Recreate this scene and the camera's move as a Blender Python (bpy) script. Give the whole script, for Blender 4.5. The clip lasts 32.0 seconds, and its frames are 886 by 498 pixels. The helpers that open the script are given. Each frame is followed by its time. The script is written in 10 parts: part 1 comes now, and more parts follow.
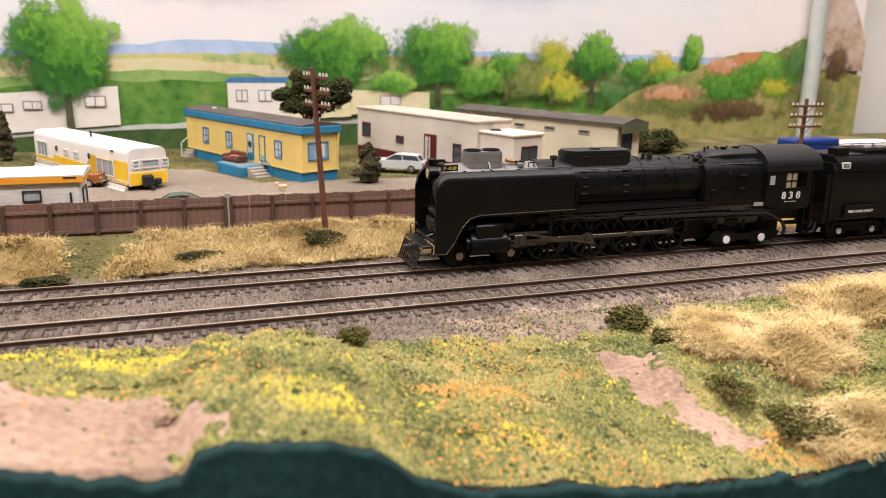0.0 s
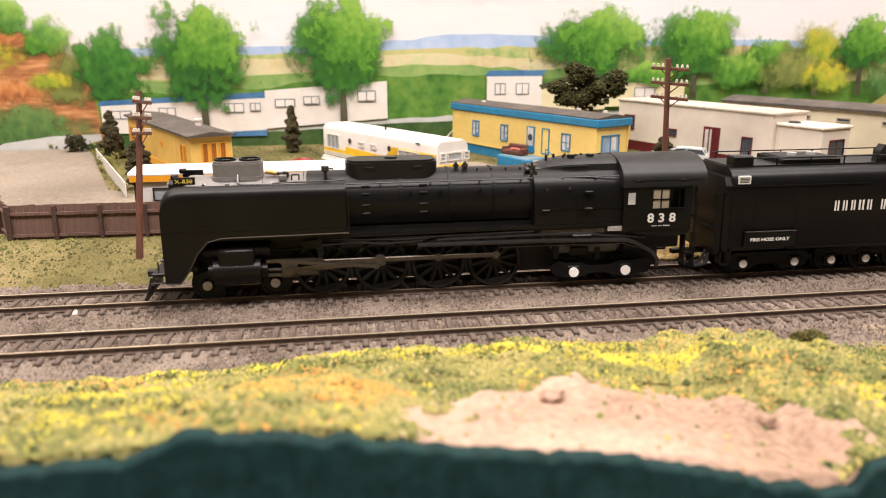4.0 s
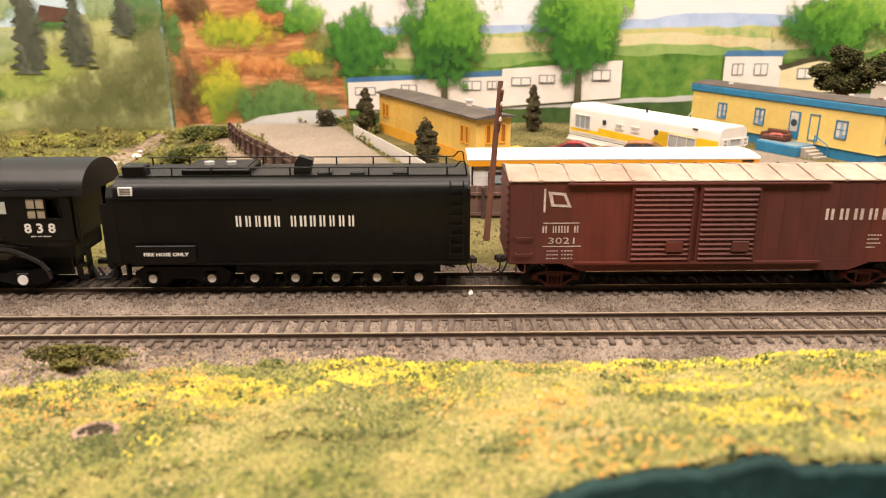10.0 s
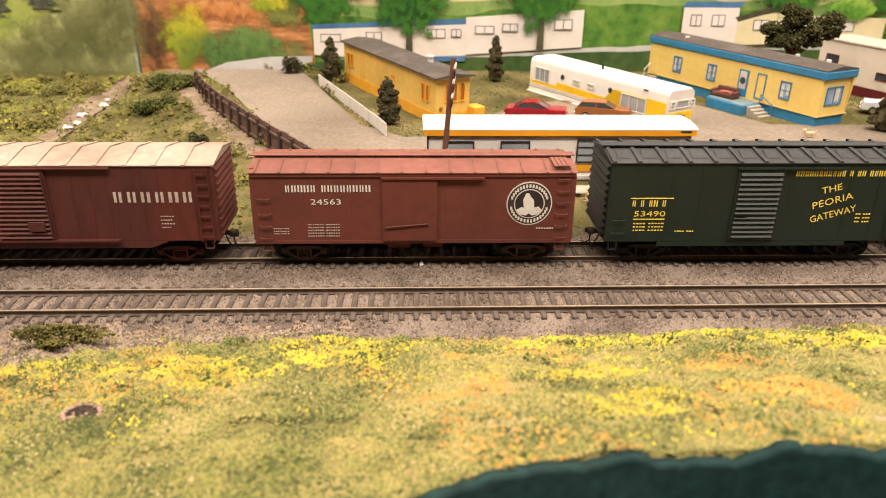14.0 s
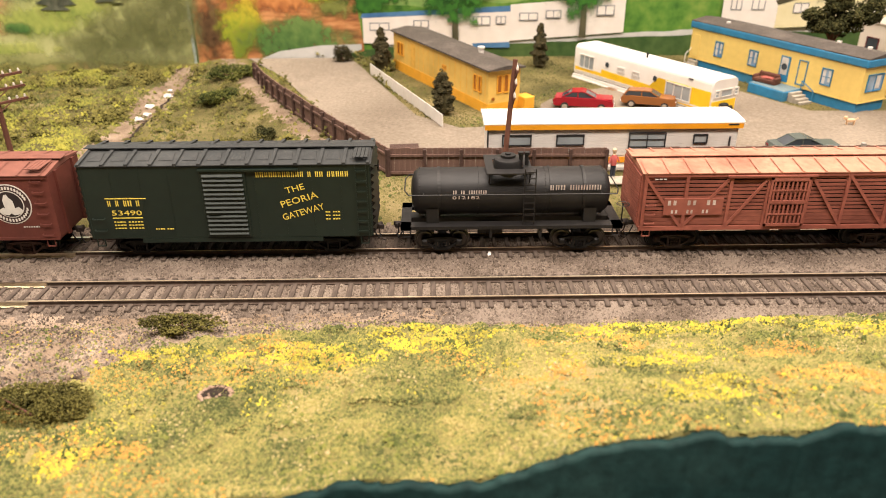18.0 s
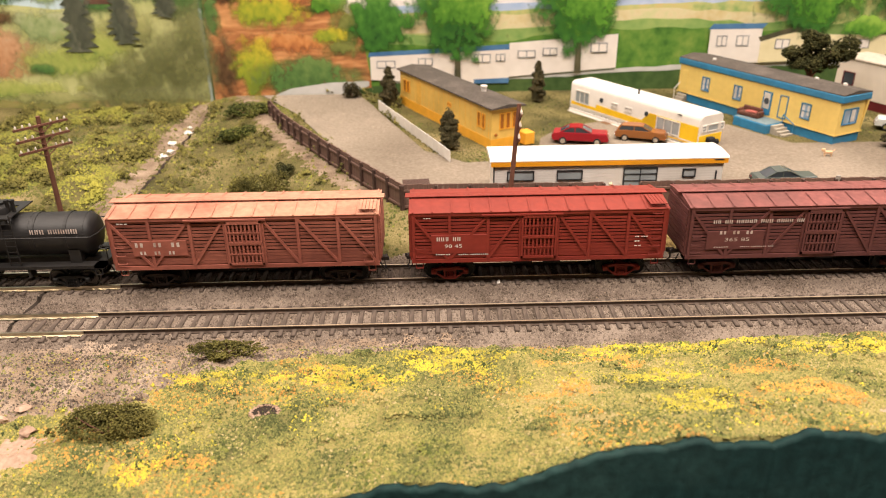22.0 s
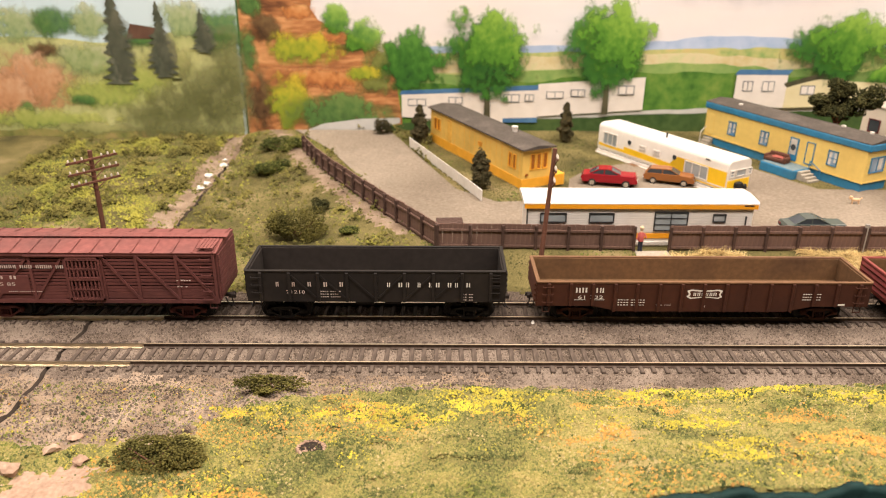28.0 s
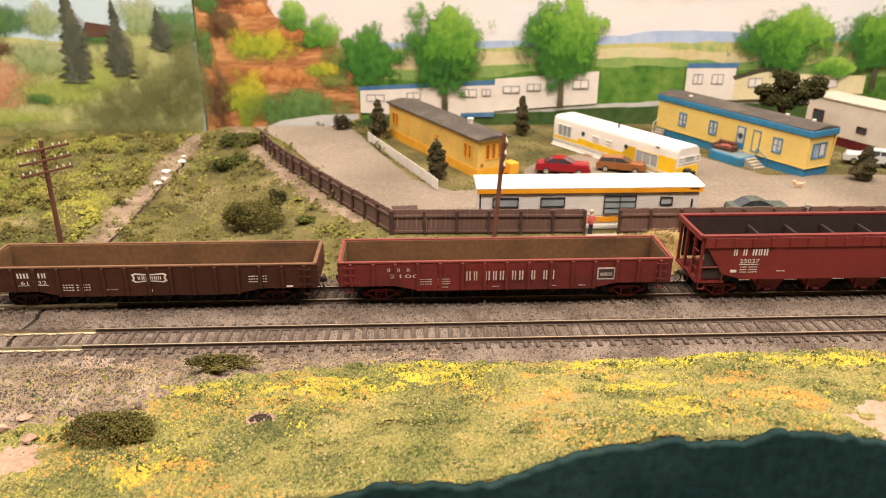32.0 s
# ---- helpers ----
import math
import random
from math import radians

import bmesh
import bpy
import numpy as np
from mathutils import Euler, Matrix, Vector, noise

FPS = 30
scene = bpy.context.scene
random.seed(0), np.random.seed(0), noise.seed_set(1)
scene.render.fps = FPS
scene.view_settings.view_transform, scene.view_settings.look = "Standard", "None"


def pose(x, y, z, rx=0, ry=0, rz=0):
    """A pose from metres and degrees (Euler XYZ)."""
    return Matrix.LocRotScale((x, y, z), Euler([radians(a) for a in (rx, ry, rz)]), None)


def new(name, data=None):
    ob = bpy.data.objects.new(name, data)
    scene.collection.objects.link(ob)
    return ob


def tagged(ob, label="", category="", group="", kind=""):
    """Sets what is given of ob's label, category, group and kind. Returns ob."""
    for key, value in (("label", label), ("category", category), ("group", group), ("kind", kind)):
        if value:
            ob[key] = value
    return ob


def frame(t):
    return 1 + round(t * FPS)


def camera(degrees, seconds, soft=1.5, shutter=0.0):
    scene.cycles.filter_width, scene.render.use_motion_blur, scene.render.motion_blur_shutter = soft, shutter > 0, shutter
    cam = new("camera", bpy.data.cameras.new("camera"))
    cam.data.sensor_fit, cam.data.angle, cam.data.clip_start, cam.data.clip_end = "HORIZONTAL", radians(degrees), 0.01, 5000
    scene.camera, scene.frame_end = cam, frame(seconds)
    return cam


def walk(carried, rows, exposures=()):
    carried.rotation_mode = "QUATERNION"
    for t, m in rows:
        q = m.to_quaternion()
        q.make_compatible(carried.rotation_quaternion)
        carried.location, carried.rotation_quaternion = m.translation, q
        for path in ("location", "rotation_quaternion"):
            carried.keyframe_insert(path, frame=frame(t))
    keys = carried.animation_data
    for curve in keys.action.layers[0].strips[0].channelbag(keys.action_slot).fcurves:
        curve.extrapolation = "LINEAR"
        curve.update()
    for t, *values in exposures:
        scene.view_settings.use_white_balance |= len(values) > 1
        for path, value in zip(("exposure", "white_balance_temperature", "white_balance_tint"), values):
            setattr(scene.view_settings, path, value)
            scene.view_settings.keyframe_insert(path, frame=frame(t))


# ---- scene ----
cam = camera(61.74, 32.0, soft=1.0)
# a small aperture focused on the train: the near slope and the backdrop go soft
cam.data.dof.use_dof, cam.data.dof.focus_distance, cam.data.dof.aperture_fstop = True, 0.36, 15.5
PATH = [
    (0.0, 0.2071, -0.2735, 0.0964, 75.64, -0.80, -18.28),
    (0.5, 0.2000, -0.2727, 0.0992, 75.61, -0.59, -17.04),
    (1.0, 0.1916, -0.2671, 0.0967, 75.62, -0.44, -16.08),
    (1.5, 0.1854, -0.2651, 0.0963, 75.49, -0.34, -15.08),
    (2.0, 0.1790, -0.2626, 0.0978, 75.29, -0.06, -13.93),
    (2.5, 0.1694, -0.2556, 0.0947, 75.07, -0.02, -12.67),
    (3.0, 0.1574, -0.2524, 0.0964, 74.88, 0.04, -11.27),
    (3.5, 0.1414, -0.2497, 0.0969, 74.87, 0.17, -9.63),
    (4.0, 0.1048, -0.2454, 0.0959, 75.03, 0.30, -8.00),
    (4.5, 0.0797, -0.2384, 0.0951, 75.03, 0.36, -6.74),
    (6.5, 0.0308, -0.2232, 0.0910, 74.71, 0.68, -2.05),
    (7.0, 0.0294, -0.2251, 0.0923, 74.66, 0.79, -1.43),
    (7.5, 0.0240, -0.2284, 0.0956, 74.61, 0.78, -1.05),
    (8.0, 0.0007, -0.2326, 0.0994, 74.37, 0.51, -0.93),
    (8.5, -0.0182, -0.2314, 0.1005, 74.22, 0.30, -0.83),
    (9.0, -0.0269, -0.2302, 0.1015, 73.87, 0.08, -0.71),
    (9.5, -0.0184, -0.2351, 0.1043, 73.24, 0.19, -0.63),
    (10.0, -0.0144, -0.2451, 0.1090, 72.45, 0.15, -0.63),
    (10.5, -0.0156, -0.2481, 0.1092, 71.41, 0.16, -0.78),
    (11.0, -0.0141, -0.2484, 0.1137, 70.72, -0.02, -0.98),
    (11.5, -0.0118, -0.2480, 0.1186, 70.25, -0.14, -1.22),
    (12.0, -0.0081, -0.2519, 0.1182, 69.95, -0.41, -1.52),
    (12.5, -0.0059, -0.2534, 0.1238, 69.48, -0.80, -1.86),
    (13.0, 0.0002, -0.2529, 0.1290, 68.65, -0.94, -2.10),
    (13.5, -0.0067, -0.2554, 0.1342, 67.12, -0.92, -2.29),
    (14.0, -0.0040, -0.2615, 0.1416, 66.06, -0.69, -2.27),
    (14.5, -0.0070, -0.2627, 0.1450, 65.08, -0.50, -2.28),
    (16.5, -0.0140, -0.2688, 0.1546, 63.72, -0.07, -1.29),
    (17.0, -0.0174, -0.2727, 0.1570, 63.73, 0.08, -1.13),
    (17.5, -0.0251, -0.2768, 0.1627, 63.63, 0.15, -1.02),
    (18.0, -0.0270, -0.2821, 0.1627, 63.69, 0.26, -0.86),
    (18.5, -0.0281, -0.2864, 0.1655, 63.73, 0.38, -0.74),
    (19.0, -0.0297, -0.2897, 0.1692, 63.92, 0.43, -0.68),
    (19.5, -0.0271, -0.2903, 0.1707, 64.24, 0.40, -0.71),
    (20.0, -0.0284, -0.2930, 0.1749, 64.57, 0.28, -0.80),
    (20.5, -0.0313, -0.3018, 0.1825, 64.86, 0.21, -0.94),
    (21.0, -0.0353, -0.3060, 0.1790, 65.09, 0.37, -1.14),
    (21.5, -0.0369, -0.3098, 0.1814, 65.15, 0.46, -1.30),
    (22.0, -0.0373, -0.3116, 0.1832, 65.20, 0.64, -1.49),
    (22.5, -0.0375, -0.3121, 0.1825, 65.25, 0.73, -1.64),
    (23.0, -0.0382, -0.3124, 0.1828, 65.32, 0.83, -1.74),
    (23.5, -0.0408, -0.3149, 0.1837, 65.37, 0.73, -1.83),
    (24.0, -0.0441, -0.3189, 0.1862, 65.40, 0.71, -1.93),
    (24.5, -0.0449, -0.3205, 0.1892, 65.42, 0.72, -2.01),
    (26.5, -0.0497, -0.3109, 0.1865, 65.26, -0.04, -1.71),
    (27.0, -0.0500, -0.3066, 0.1829, 65.55, -0.28, -1.17),
    (27.5, -0.0480, -0.3142, 0.1896, 66.27, -0.25, -0.41),
    (28.0, -0.0510, -0.3174, 0.1923, 67.45, -0.27, -0.08),
    (28.5, -0.0472, -0.3201, 0.1895, 68.54, -0.24, -0.12),
    (29.0, -0.0411, -0.3239, 0.1947, 69.51, -0.22, -0.41),
    (29.5, -0.0420, -0.3218, 0.1944, 70.03, -0.35, -0.85),
    (30.0, -0.0424, -0.3242, 0.1919, 70.36, -0.40, -1.23),
    (30.5, -0.0384, -0.3290, 0.1973, 70.35, -0.53, -1.60),
    (31.0, -0.0342, -0.3320, 0.1993, 70.01, -0.55, -1.87),
    (31.5, -0.0340, -0.3310, 0.1892, 69.19, -0.32, -2.14),
    (32.0, -0.0401, -0.3301, 0.1817, 68.09, -0.16, -2.47),
]
walk(cam, [(t, pose(x, y, z, rx, ry, rz)) for t, x, y, z, rx, ry, rz in PATH],
     [(0.0, 0.16, 5650, 10), (4.5, 0.42, 5950, 10), (7.0, 0.48, 6250, 9), (10.0, 0.42, 6450, 10), (13.0, 0.30, 6550, 10), (19.0, 0.38, 6400, 9), (21.0, 0.24, 6450, 10), (24.0, 0.20, 6450, 10), (27.5, 0.18, 6450, 10), (30.0, 0.07, 6450, 10), (31.2, 0.1, 6450, 10), (32.0, 0.18, 6450, 10)])

# ---- light: a room with two ceiling light panels, layout table inside it ----
world = bpy.data.worlds.new("room_air")
scene.world = world
world.use_nodes = True
world.node_tree.nodes["Background"].inputs[0].default_value = (1.0, 0.88, 0.78, 1)
world.node_tree.nodes["Background"].inputs[1].default_value = 0.25


def area(name, x, y, z, sx, sy, watts, colour, rx=0.0):
    d = bpy.data.lights.new(name, "AREA")
    d.shape, d.size, d.size_y, d.energy, d.color = "RECTANGLE", sx, sy, watts, colour
    ob = new(name, d)
    ob.matrix_basis = pose(x, y, z, rx)
    return ob


WARM = (1.0, 0.86, 0.745)
area("ceiling_lamp_front", 0.1, -0.50, 1.32, 2.4, 0.35, 52.0, WARM)
area("ceiling_lamp_rear", 0.1, 0.20, 1.32, 2.4, 0.35, 24.0, WARM)
scene.view_settings.exposure = 0.0

# ---- geometry toolkit: all lengths in millimetres ----
MM = 0.001


class Geo:
    """Collects vertices and faces in millimetres."""

    def __init__(self):
        self.v, self.f = [], []

    def add(self, verts, faces):
        n = len(self.v)
        self.v.extend(verts)
        self.f.extend([tuple(i + n for i in f) for f in faces])
        return self

    def box(self, x0, x1, y0, y1, z0, z1):
        v = [(x, y, z) for x in (x0, x1) for y in (y0, y1) for z in (z0, z1)]
        return self.add(v, [(0, 1, 3, 2), (4, 6, 7, 5), (0, 4, 5, 1), (2, 3, 7, 6), (0, 2, 6, 4), (1, 5, 7, 3)])

    def cbox(self, x0, x1, y0, y1, z0, z1, c=0.4):
        """A box with chamfered edges."""
        lo, hi = (x0, y0, z0), (x1, y1, z1)
        c = min(c, *[(h - l) * 0.45 for l, h in zip(lo, hi)])
        v, key = [], {}
        for s in [(a, b, d) for a in (0, 1) for b in (0, 1) for d in (0, 1)]:
            for k in range(3):
                p = []
                for i in range(3):
                    e = hi[i] if s[i] else lo[i]
                    p.append(e if i == k else e + (-c if s[i] else c))
                key[s, k] = len(v)
                v.append(tuple(p))
        f = []
        for k in range(3):
            i, j = [n for n in range(3) if n != k]
            for e in (0, 1):
                q = []
                for a, b in ((0, 0), (1, 0), (1, 1), (0, 1)):
                    s = [0, 0, 0]
                    s[k], s[i], s[j] = e, a, b
                    q.append(key[tuple(s), k])
                f.append(q)
            for a in (0, 1):
                for b in (0, 1):
                    s0, s1 = [0, 0, 0], [0, 0, 0]
                    s0[k], s1[k] = 0, 1
                    s0[i] = s1[i] = a
                    s0[j] = s1[j] = b
                    f.append([key[tuple(s0), i], key[tuple(s1), i], key[tuple(s1), j], key[tuple(s0), j]])
        for s in [(a, b, d) for a in (0, 1) for b in (0, 1) for d in (0, 1)]:
            f.append([key[s, 0], key[s, 1], key[s, 2]])
        return self.add(v, f)

    def cyl(self, p, q, r, r2=None, n=12, caps=True):
        p, q = Vector(p), Vector(q)
        r2 = r if r2 is None else r2
        d = (q - p).normalized()
        a = d.orthogonal().normalized()
        b = d.cross(a)
        ring = [(math.cos(2 * math.pi * i / n), math.sin(2 * math.pi * i / n)) for i in range(n)]
        v = [tuple(p + (a * c + b * s) * r) for c, s in ring] + [tuple(q + (a * c + b * s) * r2) for c, s in ring]
        f = [(i, (i + 1) % n, n + (i + 1) % n, n + i) for i in range(n)]
        if caps:
            f += [tuple(range(n))[::-1], tuple(range(n, 2 * n))]
        return self.add(v, f)

    def rod(self, pts, r, n=6):
        for p, q in zip(pts, pts[1:]):
            self.cyl(p, q, r, n=n)
        return self

    def prism(self, pts, axis, a, b):
        """A closed outline of two coordinates, swept along an axis from a to b."""
        n = len(pts)
        put = {"x": lambda p, t: (t, p[0], p[1]), "y": lambda p, t: (p[0], t, p[1]), "z": lambda p, t: (p[0], p[1], t)}[axis]
        v = [put(p, a) for p in pts] + [put(p, b) for p in pts]
        f = [(i, (i + 1) % n, n + (i + 1) % n, n + i) for i in range(n)] + [tuple(range(n))[::-1], tuple(range(n, 2 * n))]
        return self.add(v, f)

    def lathe(self, prof, c, axis="z", n=16):
        """A profile of (radius, height) turned round an axis through c."""
        v, m = [], len(prof)
        for i in range(n):
            a = 2 * math.pi * i / n
            for r, h in prof:
                p = {"z": (r * math.cos(a), r * math.sin(a), h), "y": (r * math.cos(a), h, r * math.sin(a)), "x": (h, r * math.cos(a), r * math.sin(a))}[axis]
                v.append((c[0] + p[0], c[1] + p[1], c[2] + p[2]))
        f = [(i * m + j, ((i + 1) % n) * m + j, ((i + 1) % n) * m + j + 1, i * m + j + 1) for i in range(n) for j in range(m - 1)]
        return self.add(v, f)

    def loft(self, rings):
        """A skin over rings of equal count, closed at both ends."""
        n, v, f = len(rings[0]), [p for r in rings for p in r], []
        for k in range(len(rings) - 1):
            f += [(k * n + i, k * n + (i + 1) % n, (k + 1) * n + (i + 1) % n, (k + 1) * n + i) for i in range(n)]
        return self.add(v, f + [tuple(range(n))[::-1], tuple(range((len(rings) - 1) * n, len(rings) * n))])

    def blob(self, c, r, rnd, n=6, m=4, rough=0.25, squash=(1, 1, 1)):
        v, f = [], []
        for j in range(1, m):
            for i in range(n):
                a, b = 2 * math.pi * (i + 0.5 * (j % 2)) / n, math.pi * j / m
                k = r * (1 + rough * (rnd.random() - 0.5) * 2)
                v.append((c[0] + k * squash[0] * math.sin(b) * math.cos(a), c[1] + k * squash[1] * math.sin(b) * math.sin(a), c[2] + k * squash[2] * math.cos(b)))
        top, bot = len(v), len(v) + 1
        v += [(c[0], c[1], c[2] + r * squash[2]), (c[0], c[1], c[2] - r * squash[2])]
        for i in range(n):
            f.append((top, i, (i + 1) % n))
            f.append((bot, (m - 2) * n + (i + 1) % n, (m - 2) * n + i))
            for j in range(m - 2):
                f.append((j * n + i, (j + 1) * n + i, (j + 1) * n + (i + 1) % n, j * n + (i + 1) % n))
        return self.add(v, f)

    def turned(self, m):
        self.v = [tuple(m @ Vector(p)) for p in self.v]
        return self

    def moved(self, dx=0, dy=0, dz=0):
        self.v = [(x + dx, y + dy, z + dz) for x, y, z in self.v]
        return self

    def mesh(self, name, smooth=False):
        me = bpy.data.meshes.new(name)
        me.from_pydata([(x * MM, y * MM, z * MM) for x, y, z in self.v], [], self.f)
        bm = bmesh.new()
        bm.from_mesh(me)
        bmesh.ops.recalc_face_normals(bm, faces=bm.faces)
        bm.to_mesh(me)
        bm.free()
        if smooth:
            me.shade_smooth()
            me.set_sharp_from_angle(angle=radians(38))
        return me


def part(name, geo, material, parent, label="", smooth=False):
    """One mesh object under a thing or under a part."""
    me = geo.mesh(name, smooth) if isinstance(geo, Geo) else geo
    if not me.materials:
        me.materials.append(material)
    ob = new(name, me)
    ob.parent = parent
    return tagged(ob, label) if label else ob


def thing(name, x, y, z, label, category, rz=0.0, group="", kind=""):
    """An Empty at its base that carries the parts."""
    ob = new(name)
    ob.empty_display_size = 0.005
    ob.matrix_basis = pose(x * MM, y * MM, z * MM, 0, 0, rz)
    return tagged(ob, label, category, group, kind)


def solid(name, geo, material, label, category, kind="", smooth=False, group=""):
    """A single-mesh thing with world coordinates."""
    me = geo.mesh(name, smooth) if isinstance(geo, Geo) else geo
    me.materials.append(material)
    return tagged(new(name, me), label, category, group, kind)


def fast_mesh(name, verts, tris):
    """A large triangle mesh from numpy arrays in millimetres."""
    me = bpy.data.meshes.new(name)
    me.vertices.add(len(verts))
    me.vertices.foreach_set("co", (np.asarray(verts, np.float32) * MM).ravel())
    k = tris.shape[1]
    me.loops.add(tris.size)
    me.loops.foreach_set("vertex_index", tris.astype(np.int32).ravel())
    me.polygons.add(len(tris))
    me.polygons.foreach_set("loop_start", np.arange(0, tris.size, k, dtype=np.int32))
    me.update(calc_edges=True)
    me.validate()
    return me


def lettering(name, text, size, x, y, z, material, parent, width=None, tilt=0.0, label="", bold=0.0):
    """Raised letters on a side that faces the front (-y); size is the capital height, x the middle."""
    cu = bpy.data.curves.new(name, "FONT")
    cu.body, cu.align_x, cu.size, cu.extrude, cu.resolution_u = text, "CENTER", size / 0.70 * MM, 0.00003, 2
    cu.offset = bold * MM
    tmp = bpy.data.objects.new(name, cu)
    me = bpy.data.meshes.new_from_object(tmp)
    bpy.data.objects.remove(tmp)
    xs = [p.co.x for p in me.vertices]
    k = width * MM / max(1e-9, max(xs) - min(xs)) if width else 1.0
    m = pose(x * MM, y * MM, z * MM, 90, 0, 0) @ pose(0, 0, 0, 0, 0, tilt) @ Matrix.Diagonal((k, 1, 1, 1))
    me.transform(m)
    me.name = name
    return part(name, me, material, parent, label)


def bars(name, x0, x1, y, z, h, words, material, parent, label="", tilt=0.0, fill=0.72):
    """Plain letter-sized bars; words gives the number of letters in each word."""
    g = Geo()
    total = sum(words) + 0.7 * (len(words) - 1)
    w, x = (x1 - x0) / total, x0
    rnd = random.Random(int(abs(x0) * 10) + sum(words))
    for n in words:
        for i in range(n):
            ww = w * fill * rnd.uniform(0.8, 1.1)
            if h >= 1.6:
                g.box(x + (w - ww) / 2, x + (w - ww) / 2 + ww * 0.34, y - 0.03, y + 0.1, z, z + h)
                g.box(x + (w + ww) / 2 - ww * 0.34, x + (w + ww) / 2, y - 0.03, y + 0.1, z, z + h)
            else:
                g.box(x + (w - ww) / 2, x + (w + ww) / 2, y - 0.03, y + 0.1, z + h * 0.15, z + h * 0.75)
            x += w
        x += 0.7 * w
    if tilt:
        mx = (x0 + x1) / 2
        g.turned(Matrix.Translation((mx, 0, z)) @ Matrix.Rotation(-radians(tilt), 4, "Y") @ Matrix.Translation((-mx, 0, -z)))
    return part(name, g, material, parent, label)


# ---- materials ----
def node_material(name):
    m = bpy.data.materials.new(name)
    m.use_nodes = True
    t = m.node_tree
    return m, t.nodes, t.links, t.nodes["Principled BSDF"]


def surface(name, colour, rough=0.5, metal=0.0, vary=0.15, scale=300.0, bump=0.1, second=None, spread=0.5, spec=0.28, stretch=(1, 1, 1), island=0.0):
    """Colour with fine grain, broad patches of a second colour, and relief. scale: cycles per metre of the grain."""
    m, n, l, b = node_material(name)
    geo = n.new("ShaderNodeTexCoord")
    mp = n.new("ShaderNodeMapping")
    mp.inputs["Scale"].default_value = stretch
    l.new(geo.outputs["Object"], mp.inputs[0])
    fine = n.new("ShaderNodeTexNoise")
    fine.inputs["Scale"].default_value, fine.inputs["Detail"].default_value = scale, 4
    l.new(mp.outputs[0], fine.inputs["Vector"])
    broad = n.new("ShaderNodeTexNoise")
    broad.inputs["Scale"].default_value, broad.inputs["Detail"].default_value = scale * 0.11, 5
    l.new(mp.outputs[0], broad.inputs["Vector"])
    mix = n.new("ShaderNodeMix")
    mix.data_type = "RGBA"
    second = second or tuple(c * 0.75 for c in colour)
    mix.inputs[6].default_value, mix.inputs[7].default_value = (*colour, 1), (*second, 1)
    rr = n.new("ShaderNodeMapRange")
    rr.inputs[1].default_value, rr.inputs[2].default_value = 0.62 - spread * 0.3, 0.62 + 0.12
    l.new(broad.outputs[0], rr.inputs[0])
    l.new(rr.outputs[0], mix.inputs[0])
    hsv = n.new("ShaderNodeHueSaturation")
    val = n.new("ShaderNodeMapRange")
    val.inputs[1].default_value, val.inputs[2].default_value = 0.25, 0.75
    val.inputs[3].default_value, val.inputs[4].default_value = 1 - vary, 1 + vary
    l.new(fine.outputs[0], val.inputs[0])
    l.new(val.outputs[0], hsv.inputs["Value"])
    l.new(mix.outputs[2], hsv.inputs["Color"])
    out = hsv.outputs[0]
    if island:
        gi = n.new("ShaderNodeNewGeometry")
        hs2 = n.new("ShaderNodeHueSaturation")
        v2 = n.new("ShaderNodeMapRange")
        v2.inputs[3].default_value, v2.inputs[4].default_value = 1 - island, 1 + island
        l.new(gi.outputs["Random Per Island"], v2.inputs[0])
        l.new(v2.outputs[0], hs2.inputs["Value"])
        l.new(out, hs2.inputs["Color"])
        out = hs2.outputs[0]
    l.new(out, b.inputs["Base Color"])
    b.inputs["Roughness"].default_value, b.inputs["Metallic"].default_value = rough, metal
    b.inputs["Specular IOR Level"].default_value = spec
    if bump:
        bp = n.new("ShaderNodeBump")
        bp.inputs["Strength"].default_value, bp.inputs["Distance"].default_value = bump, 0.0004
        l.new(fine.outputs[0], bp.inputs["Height"])
        l.new(bp.outputs[0], b.inputs["Normal"])
    return m


